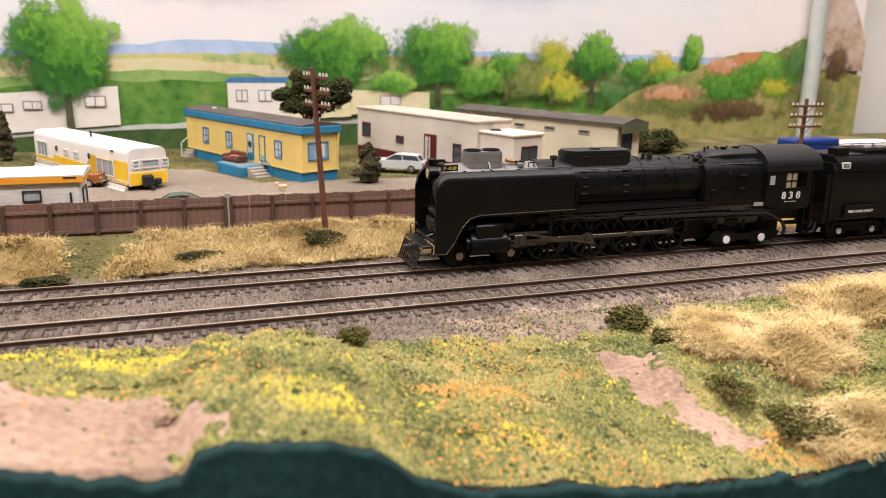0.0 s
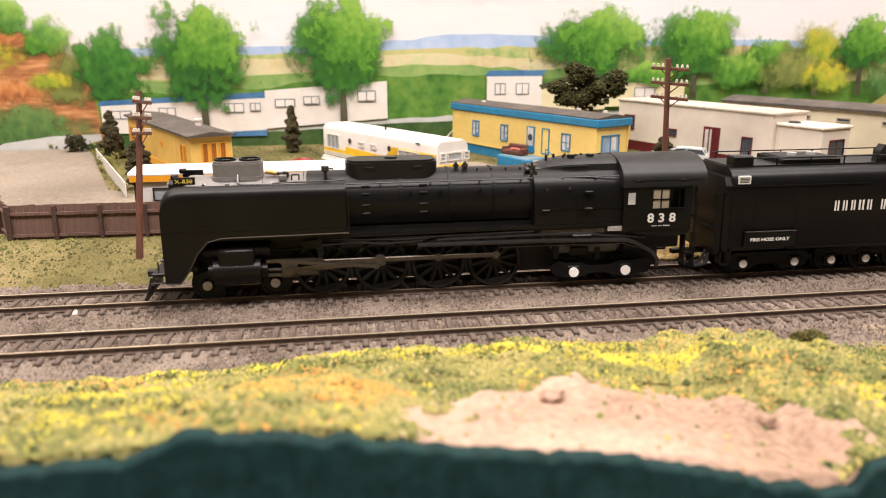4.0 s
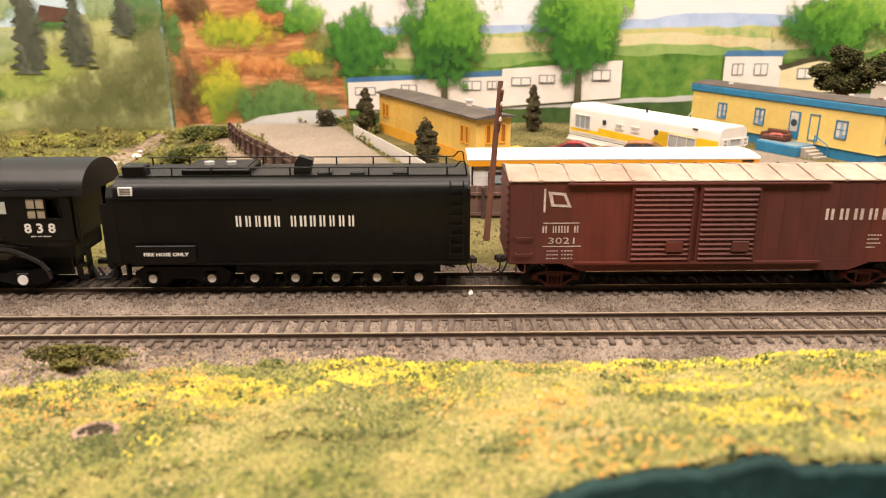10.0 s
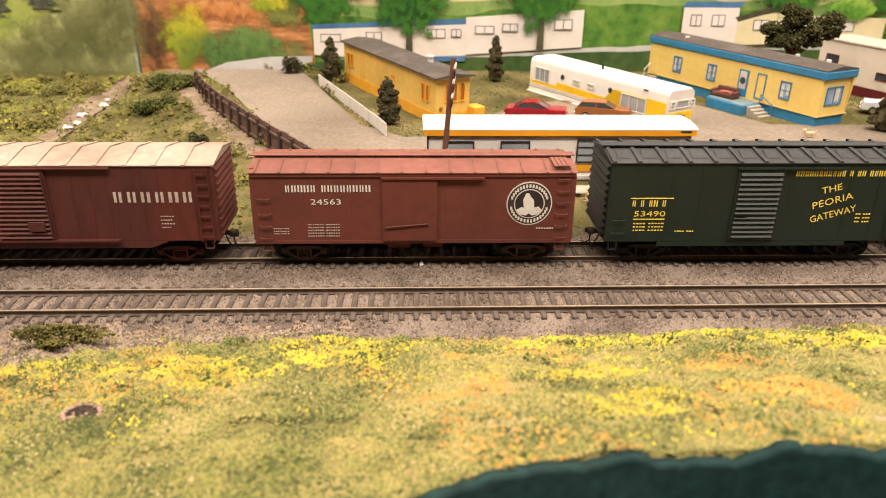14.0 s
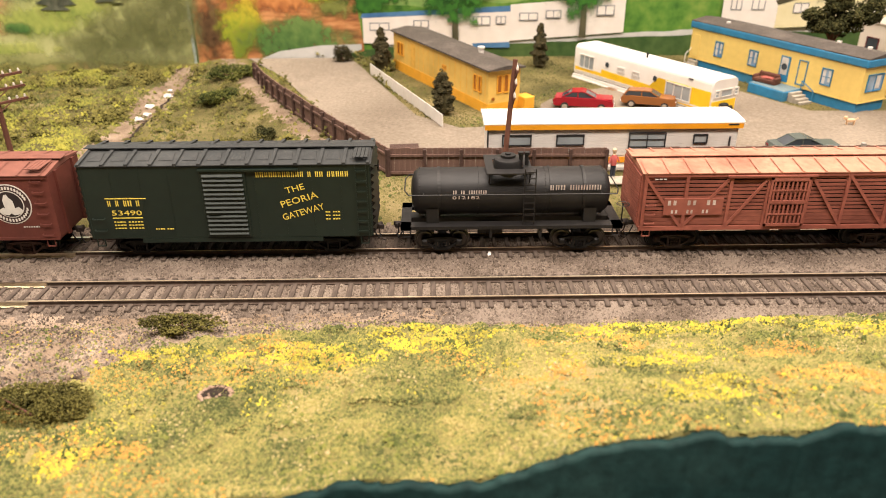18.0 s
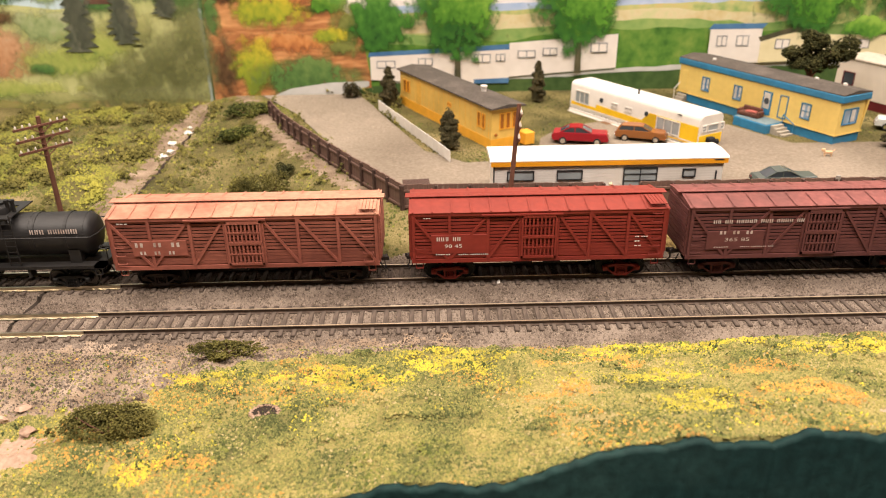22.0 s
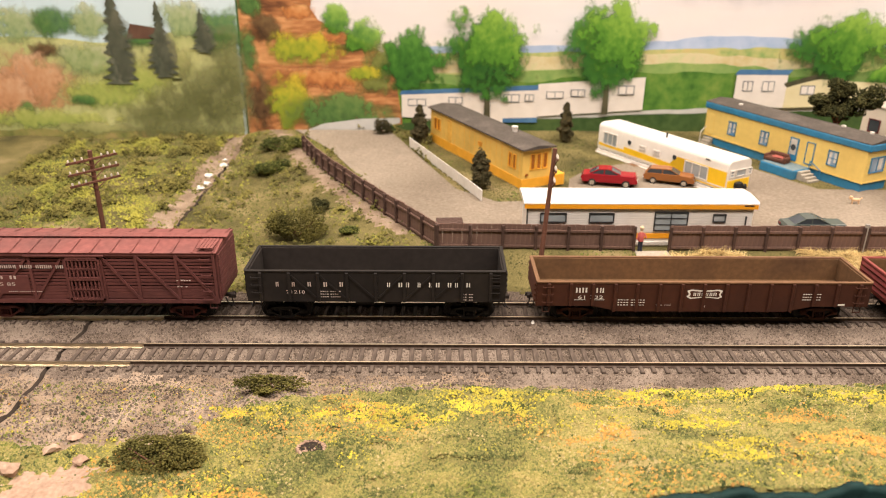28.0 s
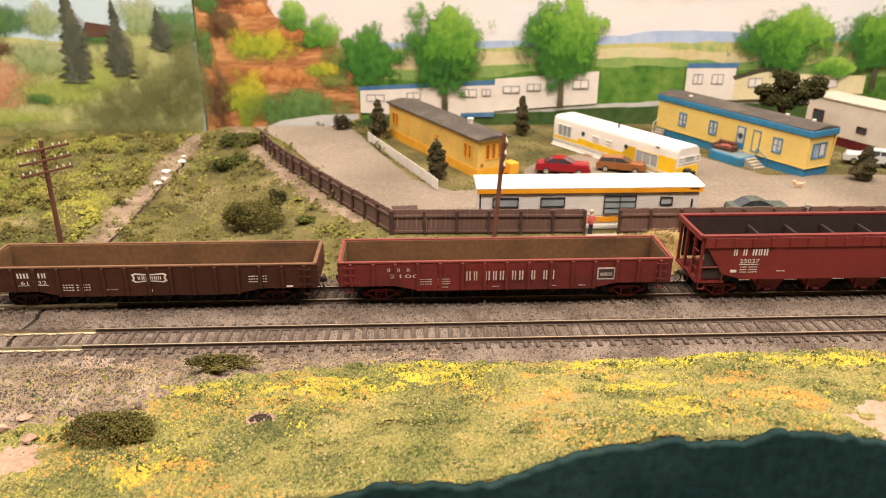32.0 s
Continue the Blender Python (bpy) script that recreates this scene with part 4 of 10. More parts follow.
S_HAZE = soft_paint("soft_haze", [(0.28, 0.30, 0.11), (0.40, 0.41, 0.16), (0.52, 0.50, 0.22)], 0.8, blur=(-0.3, 0.5))
S_GLADE = soft_paint("soft_glade", [(0.20, 0.30, 0.11), (0.36, 0.44, 0.20), (0.54, 0.56, 0.34)], 0.8, blur=(-0.2, 0.4))
S_SLOPE = soft_paint("soft_shady_slope", [(0.115, 0.130, 0.050), (0.185, 0.195, 0.075), (0.27, 0.275, 0.12)], 0.68, blur=(-0.3, 0.5))

bd = thing("backdrop_1", 240, BY, -20, "painted landscape backdrop of fields, trees and trailers", "backdrop", kind="structure")
bl = thing("backdrop_2", -244, BY, -20, "painted backdrop panel of spruces and meadow beside the joint", "backdrop", kind="structure", rz=-4.0)


class Mural:
    """Flat painted shapes in layers a hair in front of a board; x and z are given in world millimetres."""

    def __init__(self, owner, ox, layers=0.0):
        self.owner, self.ox, self.depth = owner, ox, 0.3

    def shape(self, name, pts, material):
        self.depth += 0.06
        g = Geo().prism([(x - self.ox, z + 20) for x, z in pts], "y", -self.depth, -self.depth + 0.05)
        return part(name, g, material, self.owner)

    def band(self, name, x0, x1, top, low, material, wave=2.0, seed=1, step=8.0):
        """A strip with a wavy upper edge; top: list of (x, z)."""
        xs = np.arange(x0, x1 + 0.1, step)
        t = np.interp(xs, [p[0] for p in top], [p[1] for p in top]) + wave * 2 * (lattice(xs, xs * 0, 17, seed) - 0.5)
        self.depth += 0.06
        v, f, d = [], [], self.depth
        for x, z in zip(xs, t):
            v += [(x - self.ox, -d, low + 20), (x - self.ox, -d, z + 20), (x - self.ox, -d + 0.05, z + 20)]
        for i in range(len(xs) - 1):
            f += [(3 * i, 3 * i + 3, 3 * i + 4, 3 * i + 1), (3 * i + 1, 3 * i + 4, 3 * i + 5, 3 * i + 2)]
        return part(name, Geo().add(v, f), material, self.owner)

    def dabs(self, name, cells, n, size, material, seed, lo=-1e9):
        """Brush dabs inside ellipses (x, z, half width, half height)."""
        r = np.random.RandomState(seed)
        area_ = np.array([c[2] * c[3] for c in cells], float)
        k = r.choice(len(cells), n, p=area_ / area_.sum())
        c = np.array(cells, float)[k]
        a, q = r.rand(n) * 6.283, np.sqrt(r.rand(n))
        x, z = c[:, 0] + c[:, 2] * q * np.cos(a), np.maximum(c[:, 1] + c[:, 3] * q * np.sin(a), lo)
        s = size * (0.4 + 0.8 * r.rand(n))
        ang = r.rand(n) * 3.14
        base = np.array([(1, 0), (0.4, 0.62), (-0.5, 0.55), (-1, 0), (-0.4, -0.6), (0.5, -0.55)])
        base = base[None] * (1 + 0.5 * (r.rand(n, 6, 1) - 0.5))
        cx, sx = np.cos(ang)[:, None], np.sin(ang)[:, None]
        px, pz = base[:, :, 0] * cx - base[:, :, 1] * sx, base[:, :, 0] * sx + base[:, :, 1] * cx
        self.depth += 0.1
        d = self.depth + r.rand(n)[:, None] * 0.12
        v = np.stack([px * s[:, None] + x[:, None] - self.ox, -d + 0 * px, pz * s[:, None] + z[:, None] + 20], 2)
        f = np.arange(n * 6).reshape(n, 6)
        return part(name, fast_mesh(name, v.reshape(-1, 3), f), material, self.owner)

    def soft(self, x, z, w, h, material, name="painted_shrub"):
        """A soft-edged patch of paint."""
        self.depth += 0.06
        v = [(x + a * w / 2 - self.ox, -self.depth, z + b * h / 2 + 20) for a, b in ((-1, -1), (1, -1), (1, 1), (-1, 1))]
        return part(name, Geo().add(v, [(0, 1, 2, 3)]), material, self.owner)

    def tree(self, x, z0, z1, w, leaf, seed, trunk=3.2):
        r = random.Random(seed)
        h = z1 - z0
        zc = z0 + h * 0.42
        self.shape("painted_trunk", [(x - trunk, z0), (x + trunk, z0), (x + trunk * 0.6, zc), (x + w * 0.20, zc + h * 0.22), (x + trunk * 0.3, zc + h * 0.08), (x - w * 0.18, zc + h * 0.24), (x - trunk * 0.6, zc)], P_TRUNK)
        self.soft(x + r.uniform(-2, 2), z0 + h * 0.62, w * 1.22, h * 0.98, S_DEEP if leaf is P_LEAF else S_OLIVE, "painted_crown")
        return self.soft(x + w * 0.07, z0 + h * 0.71, w * 0.98, h * 0.76, S_LEAF if leaf is P_LEAF else S_YELLOW, "painted_crown")

    def spruce(self, x, z0, z1, w, seed):
        r = random.Random(seed)
        n, h, right, left = 13, z1 - z0, [], []
        for i in range(n):
            u = i / n
            full = w * 0.5 * (1 - u) ** 0.85 * (0.55 + 0.45 * min(1.0, u * 6 + 0.35))
            out = full * r.uniform(0.62, 1.15)
            right += [(x + out, z0 + h * u + r.uniform(-2.5, 1)), (x + out * r.uniform(0.35, 0.6), z0 + h * (u + 0.045))]
            out = full * r.uniform(0.62, 1.15)
            left += [(x - out, z0 + h * u + r.uniform(-2.5, 1)), (x - out * r.uniform(0.35, 0.6), z0 + h * (u + 0.045))]
        self.shape("painted_spruce", right + [(x + 0.4, z1), (x - 0.4, z1)] + left[::-1], P_SPRUCE)
        return self.soft(x + w * 0.12, z0 + h * 0.36, w * 0.7, h * 0.8, S_SPRUCE, "painted_spruce")

    def window(self, x0, x1, z0, z1):
        self.shape("painted_window", [(x0, z0), (x1, z0), (x1, z1), (x0, z1)], P_GREYW)
        m = (x0 + x1) / 2
        for a, b in ((x0 + 0.8, m - 0.4), (m + 0.4, x1 - 0.8)):
            self.shape("painted_pane", [(a, z0 + 0.8), (b, z0 + 0.8), (b, z1 - 0.8), (a, z1 - 0.8)], P_WHITE)


part("panel", Geo().box(-483.5, 700, 0, 6, 0, 560), SKY, bd, "smooth panel with a pinkish painted sky")
part("panel", Geo().box(-420, -1.0, 0, 6, 0, 560), SKYBLUE, bl, "panel with a pale blue painted sky")
part("panel_edge", Geo().box(-1.0, 0.6, -0.6, 6, 26, 560), P_DARK, bl, "dark seam between the panels")
mu = Mural(bd, 240)
for x, z, w, h in [(245, 152, 230, 46), (10, 172, 170, 44), (500, 160, 230, 46), (230, 214, 300, 50)]:
    mu.soft(x, z, w, h, S_CLOUD, "painted_cloud")
mu.band("painted_hills", -90, 940, [(-90, 98), (70, 101), (149, 104), (221, 110), (295, 108), (420, 103), (600, 104), (940, 101)], 60, P_HILL, 1.2, 51)
mu.band("painted_fields", -100, 940, [(-100, 92), (60, 95), (140, 97), (210, 98), (290, 100), (940, 94)], 40, P_FIELD, 1.5, 52)
mu.band("painted_tan_field", -60, 330, [(-60, 86), (34, 90), (150, 94), (200, 93), (250, 90), (330, 84)], 74, P_TAN, 1.2, 53)
mu.band("painted_green_field", -90, 500, [(-90, 72), (60, 76), (180, 84), (300, 79), (500, 76)], 50, paint("painted_light_field", (0.16, 0.30, 0.08), (0.34, 0.42, 0.14), 16), 2.0, 54)
mu.band("painted_hedge", -110, 760, [(-110, 60), (60, 68), (150, 77), (226, 75), (400, 66), (760, 64)], 0, P_GREEN, 2.5, 55)
mu.band("painted_lane", -70, 420, [(-70, 31), (60, 32), (150, 38), (250, 42), (420, 42)], 26, P_PATH, 0.6, 56)
mu.band("painted_lawn", -150, 760, [(-150, 20), (-60, 27), (60, 29), (150, 34), (250, 38), (420, 37), (760, 38)], -10, P_DARK, 0.8, 57)
# red bluff and shrubs beside the seam
mu.shape("painted_bluff", [(-243, -10), (-243, 142), (-221, 144), (-192, 148), (-172, 147), (-175, 134), (-168, 123), (-144, 111), (-118, 101), (-106, 90), (-96, 70), (-90, 30), (-90, -10)], P_ROCK)
for x, z, w, h, m in [(-188, 130, 44, 18, S_ORANGE), (-158, 108, 60, 16, S_ORANGE), (-165, 68, 120, 28, S_ORANGE), (-220, 114, 40, 40, S_BROWN), (-138, 98, 40, 7, S_BROWN), (-228, 42, 36, 76, S_BROWN),
                      (-232, 137, 30, 26, S_HEDGE), (-238, 96, 26, 50, S_HEDGE), (-116, 62, 40, 26, S_OLIVE), (-151, 122, 38, 36, S_LEAF), (-126, 108, 46, 42, S_LEAF), (-104, 84, 56, 46, S_OLIVE), (-78, 84, 72, 72, S_DEEP), (-186, 97, 86, 38, S_YELLOW), (-200, 46, 56, 66, S_YELLOW), (-129, 74, 40, 20, S_YELLOW),
                      (-150, 34, 130, 50, S_HEDGE)]:
    mu.soft(x, z, w, h, m)
mu.band("painted_meadow", -243, -60, [(-243, 12), (-200, 14), (-150, 18), (-100, 22), (-60, 30)], -10, P_DARK, 1.5, 64)
mu.shape("painted_road", [(-196, 13), (-168, 24), (-130, 29), (-92, 30), (-92, 25), (-110, 20), (-112, 6), (-196, 6)], P_PATH)
# painted trailers
mu.shape("painted_trailer", [(-90, 31), (-4, 26), (44, 26), (44, 58), (-90, 53)], P_WHITE)
mu.shape("painted_roof", [(-92, 53), (44, 58), (44, 63), (-20, 60), (-90, 57)], P_BLUE)
mu.shape("painted_skirting", [(10, 26), (44, 26), (44, 31), (10, 30)], P_BLUE)
mu.shape("painted_trailer", [(44, 32), (148, 39), (148, 71), (44, 64)], P_WHITE)
for a, b, z0, z1 in [(-84, -66, 42, 49), (-44, -30, 44, 51), (10, 26, 46, 54), (31, 40, 47, 54), (52, 69, 50, 57), (76, 90, 52, 59), (122, 138, 54, 63)]:
    mu.window(a, b, z0, z1)
mu.shape("painted_trailer", [(236, 44), (286, 42), (286, 74), (236, 74)], P_WHITE)
mu.shape("painted_roof", [(234, 74), (286, 74), (290, 79), (238, 79)], P_BLUE)
mu.shape("painted_trailer", [(286, 42), (345, 44), (345, 68), (318, 70), (286, 64)], P_CREAM)
mu.shape("painted_roof", [(283, 66), (318, 76), (346, 70), (346, 66), (318, 71), (286, 62)], P_TRUNK)
mu.window(243, 253, 58, 68)
mu.window(262, 274, 58, 68)
mu.window(300, 314, 55, 64)
mu.shape("painted_trailer", [(345, 46), (420, 48), (420, 66), (345, 68)], P_CREAM)
mu.window(372, 392, 54, 63)
# painted trees
for x, z0, z1, w, leaf, sd in [(-6, 29, 133, 82, P_LEAF, 71), (110, 35, 137, 84, P_LEAF, 72), (332, 52, 128, 96, P_LEAF, 73), (428, 52, 131, 88, P_LEAF, 74), (498, 56, 104, 62, P_LEAF, 75), (548, 54, 118, 60, P_LEAFY, 76), (592, 54, 124, 56, P_LEAF, 77), (706, 62, 122, 30, P_LEAF, 78), (645, 60, 100, 44, P_LEAF, 79), (672, 58, 104, 42, P_LEAFY, 80)]:
    mu.tree(x, z0, z1, w, leaf, sd)
for x, z, w, h, m in [(470, 78, 70, 44, S_LEAF), (520, 76, 76, 40, S_OLIVE), (625, 66, 70, 40, S_HEDGE), (690, 76, 80, 34, S_LEAF), (384, 74, 50, 26, S_LEAF), (560, 70, 60, 34, S_YELLOW)]:
    mu.soft(x, z, w, h, m)
# painted hill and rock tower at the far end
mu.shape("painted_hill", [(600, -10), (600, 40), (640, 66), (700, 84), (752, 104), (800, 110), (815, 108), (850, 124), (885, 122), (905, 90), (940, 84), (940, -10)], P_OLIVE)
mu.shape("painted_cut", [(735, 84), (768, 108), (800, 108), (790, 96), (760, 84)], P_DIRT)
mu.shape("painted_rock_tower", [(862, 110), (872, 150), (886, 178), (905, 182), (925, 150), (940, 120), (940, 90), (870, 92)], paint("painted_pale_tower", (0.34, 0.22, 0.15), (0.52, 0.38, 0.29), 22, (0.62, 0.50, 0.42)))
for x, z, w, h, m in [(700, 56, 150, 40, S_OLIVE), (760, 76, 120, 50, S_LEAF), (812, 84, 110, 60, S_LEAF), (850, 100, 70, 60, S_HEDGE), (690, 66, 90, 22, S_DIRT), (770, 46, 150, 30, S_BROWN), (870, 60, 90, 60, S_SHADE), (900, 96, 50, 50, S_BROWN), (745, 94, 60, 26, S_DIRT), (815, 70, 60, 30, S_YELLOW)]:
    mu.soft(x, z, w, h, m)

ml = Mural(bl, -244)
ml.band("painted_lime_meadow", -640, -246, [(-640, 110), (-440, 104), (-380, 98), (-330, 104), (-300, 112), (-246, 112)], 0, paint("painted_mid_meadow", (0.40, 0.43, 0.17), (0.56, 0.56, 0.26), 20), 2.0, 93)
for x, z, w, h, m in [(-520, 122, 120, 50, S_GLADE), (-462, 116, 80, 44, S_GLADE), (-424, 120, 60, 40, S_HEDGE), (-388, 118, 50, 40, S_GLADE), (-296, 122, 60, 44, S_GLADE), (-262, 112, 60, 56, S_HEDGE), (-344, 104, 60, 26, S_HEDGE)]:
    ml.soft(x, z, w, h, m)
ml.shape("painted_hut", [(-356, 104), (-322, 104), (-322, 114), (-350, 118)], paint("painted_brown_hut", (0.10, 0.05, 0.035), (0.16, 0.09, 0.06), 40))
for x, z, w, h, m in [(-440, 92, 44, 22, S_BROWN), (-460, 62, 130, 74, S_DIRT), (-490, 48, 90, 70, S_DIRT), (-396, 84, 90, 44, S_GLADE), (-384, 52, 120, 40, S_LIME), (-350, 66, 90, 40, S_LIME), (-316, 84, 70, 40, S_HAZE),
                      (-338, 30, 90, 34, S_SLOPE), (-304, 42, 100, 50, S_SLOPE), (-276, 58, 84, 70, S_SLOPE), (-254, 74, 46, 90, S_SLOPE), (-262, 40, 60, 60, S_SLOPE), (-408, 44, 34, 14, S_HEDGE), (-470, 32, 24, 22, S_HEDGE)]:
    ml.soft(x, z, w, h, m, "painted_patch")
ml.band("painted_foreground", -640, -246, [(-640, 14), (-480, 12), (-400, 16), (-330, 14), (-246, 14)], -10, P_OLIVE, 2.0, 94)
for x, z, w, h, m in [(-450, 24, 180, 26, S_LIME), (-400, 16, 120, 16, S_HAZE), (-310, 16, 150, 24, S_SLOPE)]:
    ml.soft(x, z, w, h, m, "painted_patch")
for x, z0, z1, w, sd in [(-366, 60, 158, 46, 97), (-322, 68, 139, 38, 98), (-280, 93, 133, 30, 99)]:
    ml.spruce(x, z0, z1, w, sd)

# ---- the unseen room, added to close the place ----
PLASTER = surface("pale_room_plaster", (0.70, 0.66, 0.60), 0.9, 0, 0.05, 20, 0.0)
# dark unseen walls and floor, added to cut reflections in black paint
DIMWALL = surface("reflection_dimming_grey", (0.20, 0.19, 0.18), 0.9, 0, 0.05, 20, 0.0)
solid("wall_north", Geo().box(-2600, 2800, 440, 500, -1000, 1420), PLASTER, "pale plaster wall behind the backdrop", "wall", "structure")
solid("wall_south", Geo().box(-2600, 2800, -2700, -2640, -1000, 1420), DIMWALL, "unseen wall across the room, dark grey to cut reflections", "wall", "structure")
solid("wall_west", Geo().box(-2660, -2600, -2700, 500, -1000, 1420), DIMWALL, "unseen side wall, dark grey to cut reflections", "wall", "structure")
solid("wall_east", Geo().box(2800, 2860, -2700, 500, -1000, 1420), DIMWALL, "unseen side wall, dark grey to cut reflections", "wall", "structure")
solid("ceiling", Geo().box(-2660, 2860, -2700, 500, 1420, 1480), PLASTER, "white ceiling of the layout room", "ceiling", "structure")
solid("floor", Geo().box(-2660, 2860, -2700, 500, -1060, -1000), surface("room_floor", (0.12, 0.105, 0.09), 0.7), "plain floor of the layout room", "floor", "structure")

# ---- the train ----
SPEED, TRACK_Y = 67.9, 56.65
TRAIN = []


def car(name, u0, u1, label, category):
    """A car's Empty at the middle of its track length; u0 and u1 are its ends at the clip's start."""
    ob = thing(name, (u0 + u1) / 2, TRACK_Y, 0, label, category, group="cars of the train")
    TRAIN.append((ob, (u0 + u1) / 2))
    return ob


CACHE = {}


def wheel_pair(r=4.75, spokes=False):
    key = ("wheel", r)
    if key not in CACHE:
        g = Geo()
        for s in (-1, 1):
            prof = [(0, 6.2), (r * 0.35, 6.3), (r * 0.45, 6.9), (r * 0.78, 7.0), (r * 0.82, 6.6), (r * 1.12, 6.6), (r * 1.14, 7.2), (r * 1.0, 7.5), (r * 0.98, 9.2), (r * 0.84, 9.3), (r * 0.8, 8.6), (r * 0.4, 8.4), (r * 0.32, 9.2), (0, 9.2)]
            g.lathe([(a, s * b) for a, b in prof], (0, 0, 0), "y", 20)
        g.cyl((0, -10.5, 0), (0, 10.5, 0), 0.8, n=8)
        CACHE[key] = g.mesh("wheelset", True)
    return CACHE[key]


def frame_mesh(wb, hub):
    key = ("frame", wb, hub)
    if key not in CACHE:
        g, h = Geo(), wb / 2
        y0, y1 = -0.9, 0.9
        g.prism([(-h - 1.2, 6.3), (-h * 0.5, 7.4), (h * 0.5, 7.4), (h + 1.2, 6.3), (h + 1.2, 5.4), (h * 0.5, 6.0), (-h * 0.5, 6.0), (-h - 1.2, 5.4)], "y", y0, y1)
        g.prism([(-h - 0.6, 4.9), (-h + 0.9, 4.9), (-2.6, 1.7), (2.6, 1.7), (h - 0.9, 4.9), (h + 0.6, 4.9), (2.9, 0.6), (-2.9, 0.6)], "y", y0, y1)
        for s in (-1, 1):
            g.box(s * 2.9 - 0.5, s * 2.9 + 0.5, y0, y1, 1.4, 6.4)
            g.cbox(s * h - 1.5, s * h + 1.5, y0 - 0.5, y1, 3.6, 6.4, 0.35)
            g.cbox(s * h - 1.1, s * h + 1.1, y0 - 1.0, y0 - 0.4, 3.9, 6.0, 0.3)
        for k in (-1.3, 0, 1.3):
            for i in range(4):
                g.cyl((k, -0.9, 2.1 + i * 0.9), (k, -0.9, 2.5 + i * 0.9), 0.62, n=7)
        g.box(-2.4, 2.4, y0 - 0.3, y1, 5.4, 6.6)
        CACHE[key] = g.mesh("side_frame")
    return CACHE[key]


def coloured(me, material):
    key = (me.name, material.name)
    if key not in CACHE:
        c = me.copy()
        c.materials.clear()
        c.materials.append(material)
        CACHE[key] = c
    return CACHE[key]


def truck(parent, x, material, wb=17.0, r=4.75, hub=None, wheel=None):
    """A two-axle freight truck: bolster with its side frames and wheelsets."""
    key = ("bolster",)
    if key not in CACHE:
        CACHE[key] = Geo().cbox(-2.2, 2.2, -10.6, 10.6, 4.6, 7.2, 0.4).cyl((0, 0, 7.0), (0, 0, 8.6), 2.4, n=12).mesh("truck")
    b = part("truck", coloured(CACHE[key], material), material, parent)
    b.location = (x * MM, 0, 0)
    for s in (-1, 1):
        f = part("side_frame", coloured(frame_mesh(wb, hub), material), material, b)
        f.matrix_basis = pose(0, s * 11.0 * MM, 0, 0, 0, 0 if s < 0 else 180)
        w = part("wheelset", coloured(wheel_pair(r), wheel or WHEELBLACK), WHEELBLACK, b)
        w.location = (s * wb / 2 * MM, 0, r * MM)
    return b


def coupler(parent, x, s, material=None):
    g = Geo().cbox(-6, 0.2, -1.1, 1.1, 8.2, 10.0, 0.3).cbox(-1.2, 2.2, -1.9, 0.4, 7.6, 10.6, 0.4).cbox(0.4, 3.2, -2.3, -1.2, 7.8, 10.4, 0.4).cbox(0.8, 2.4, 0.4, 1.6, 7.8, 10.4, 0.4)
    g.rod([(0.6, -0.8, 7.6), (0.9, -1.2, 4.2), (2.4, -2.4, 2.4), (4.0, -3.2, 2.2)], 0.35, 5)
    if s < 0:
        g.turned(Matrix.Rotation(math.pi, 4, "Z"))
    c = part("coupler", g, material or COUPLER, parent, "knuckle coupler with a curved trip pin")
    c.location = (x * MM, 0, 0)
    g2 = Geo().rod([(0, -9.5, 9.5), (s * 1.5, -9.8, 6.0), (s * 2.6, -8.6, 3.6), (s * 3.6, -7.0, 5.0)], 0.35, 5)
    h = part("air_hose", g2, RUBBER, parent)
    h.location = ((x - s * 2) * MM, 5 * MM, 0)


def ladder(parent, x, y, z0, z1, material, w=5.0, n=7, name="ladder"):
    g = Geo()
    for s in (-1, 1):
        g.box(x + s * w / 2 - 0.25, x + s * w / 2 + 0.25, y - 1.0, y - 0.6, z0, z1)
    for i in range(n):
        z = z0 + (z1 - z0) * (i + 0.5) / n
        g.box(x - w / 2, x + w / 2, y - 1.1, y - 0.7, z - 0.22, z + 0.22)
    for s in (-1, 1):
        for z in (z0 + 1, z1 - 1):
            g.box(x + s * w / 2 - 0.2, x + s * w / 2 + 0.2, y - 0.8, y + 0.2, z - 0.2, z + 0.2)
    return part(name, g, material, parent)


def grab(parent, x, y, z, w, material):
    g = Geo().rod([(x - w / 2, y, z), (x - w / 2, y - 1.0, z - 0.3), (x + w / 2, y - 1.0, z - 0.3), (x + w / 2, y, z)], 0.24, 5)
    return part("grab_iron", g, material, parent)


def stirrup(parent, x, y, z, material):
    return part("step", Geo().rod([(x - 1.8, y, z), (x - 1.8, y, z - 3.6), (x + 1.8, y, z - 3.6), (x + 1.8, y, z)], 0.3, 5), material, parent)


def roof_geo(h, w, z0, rise):
    """A shallow gable section from eave to eave."""
    return [(-w, z0), (-w, z0 + 0.35), (0, z0 + rise - 0.2), (w, z0 + 0.35), (w, z0)]


def end_ribs(parent, x, s, w, z0, z1, n, material, name="end_rib", depth=1.1):
    g = Geo()
    p = (z1 - z0) / n
    for i in range(n):
        z = z0 + (i + 0.5) * p
        a, b = x + s * 0.1, x + s * depth
        g.add([(a, -w + 1, z - p * 0.42), (a, w - 1, z - p * 0.42), (b, w - 2.2, z), (b, -w + 2.2, z), (a, w - 1, z + p * 0.42), (a, -w + 1, z + p * 0.42)], [(0, 1, 2, 3), (3, 2, 4, 5), (0, 3, 5), (1, 4, 2)])
    return part(name, g, material, parent)


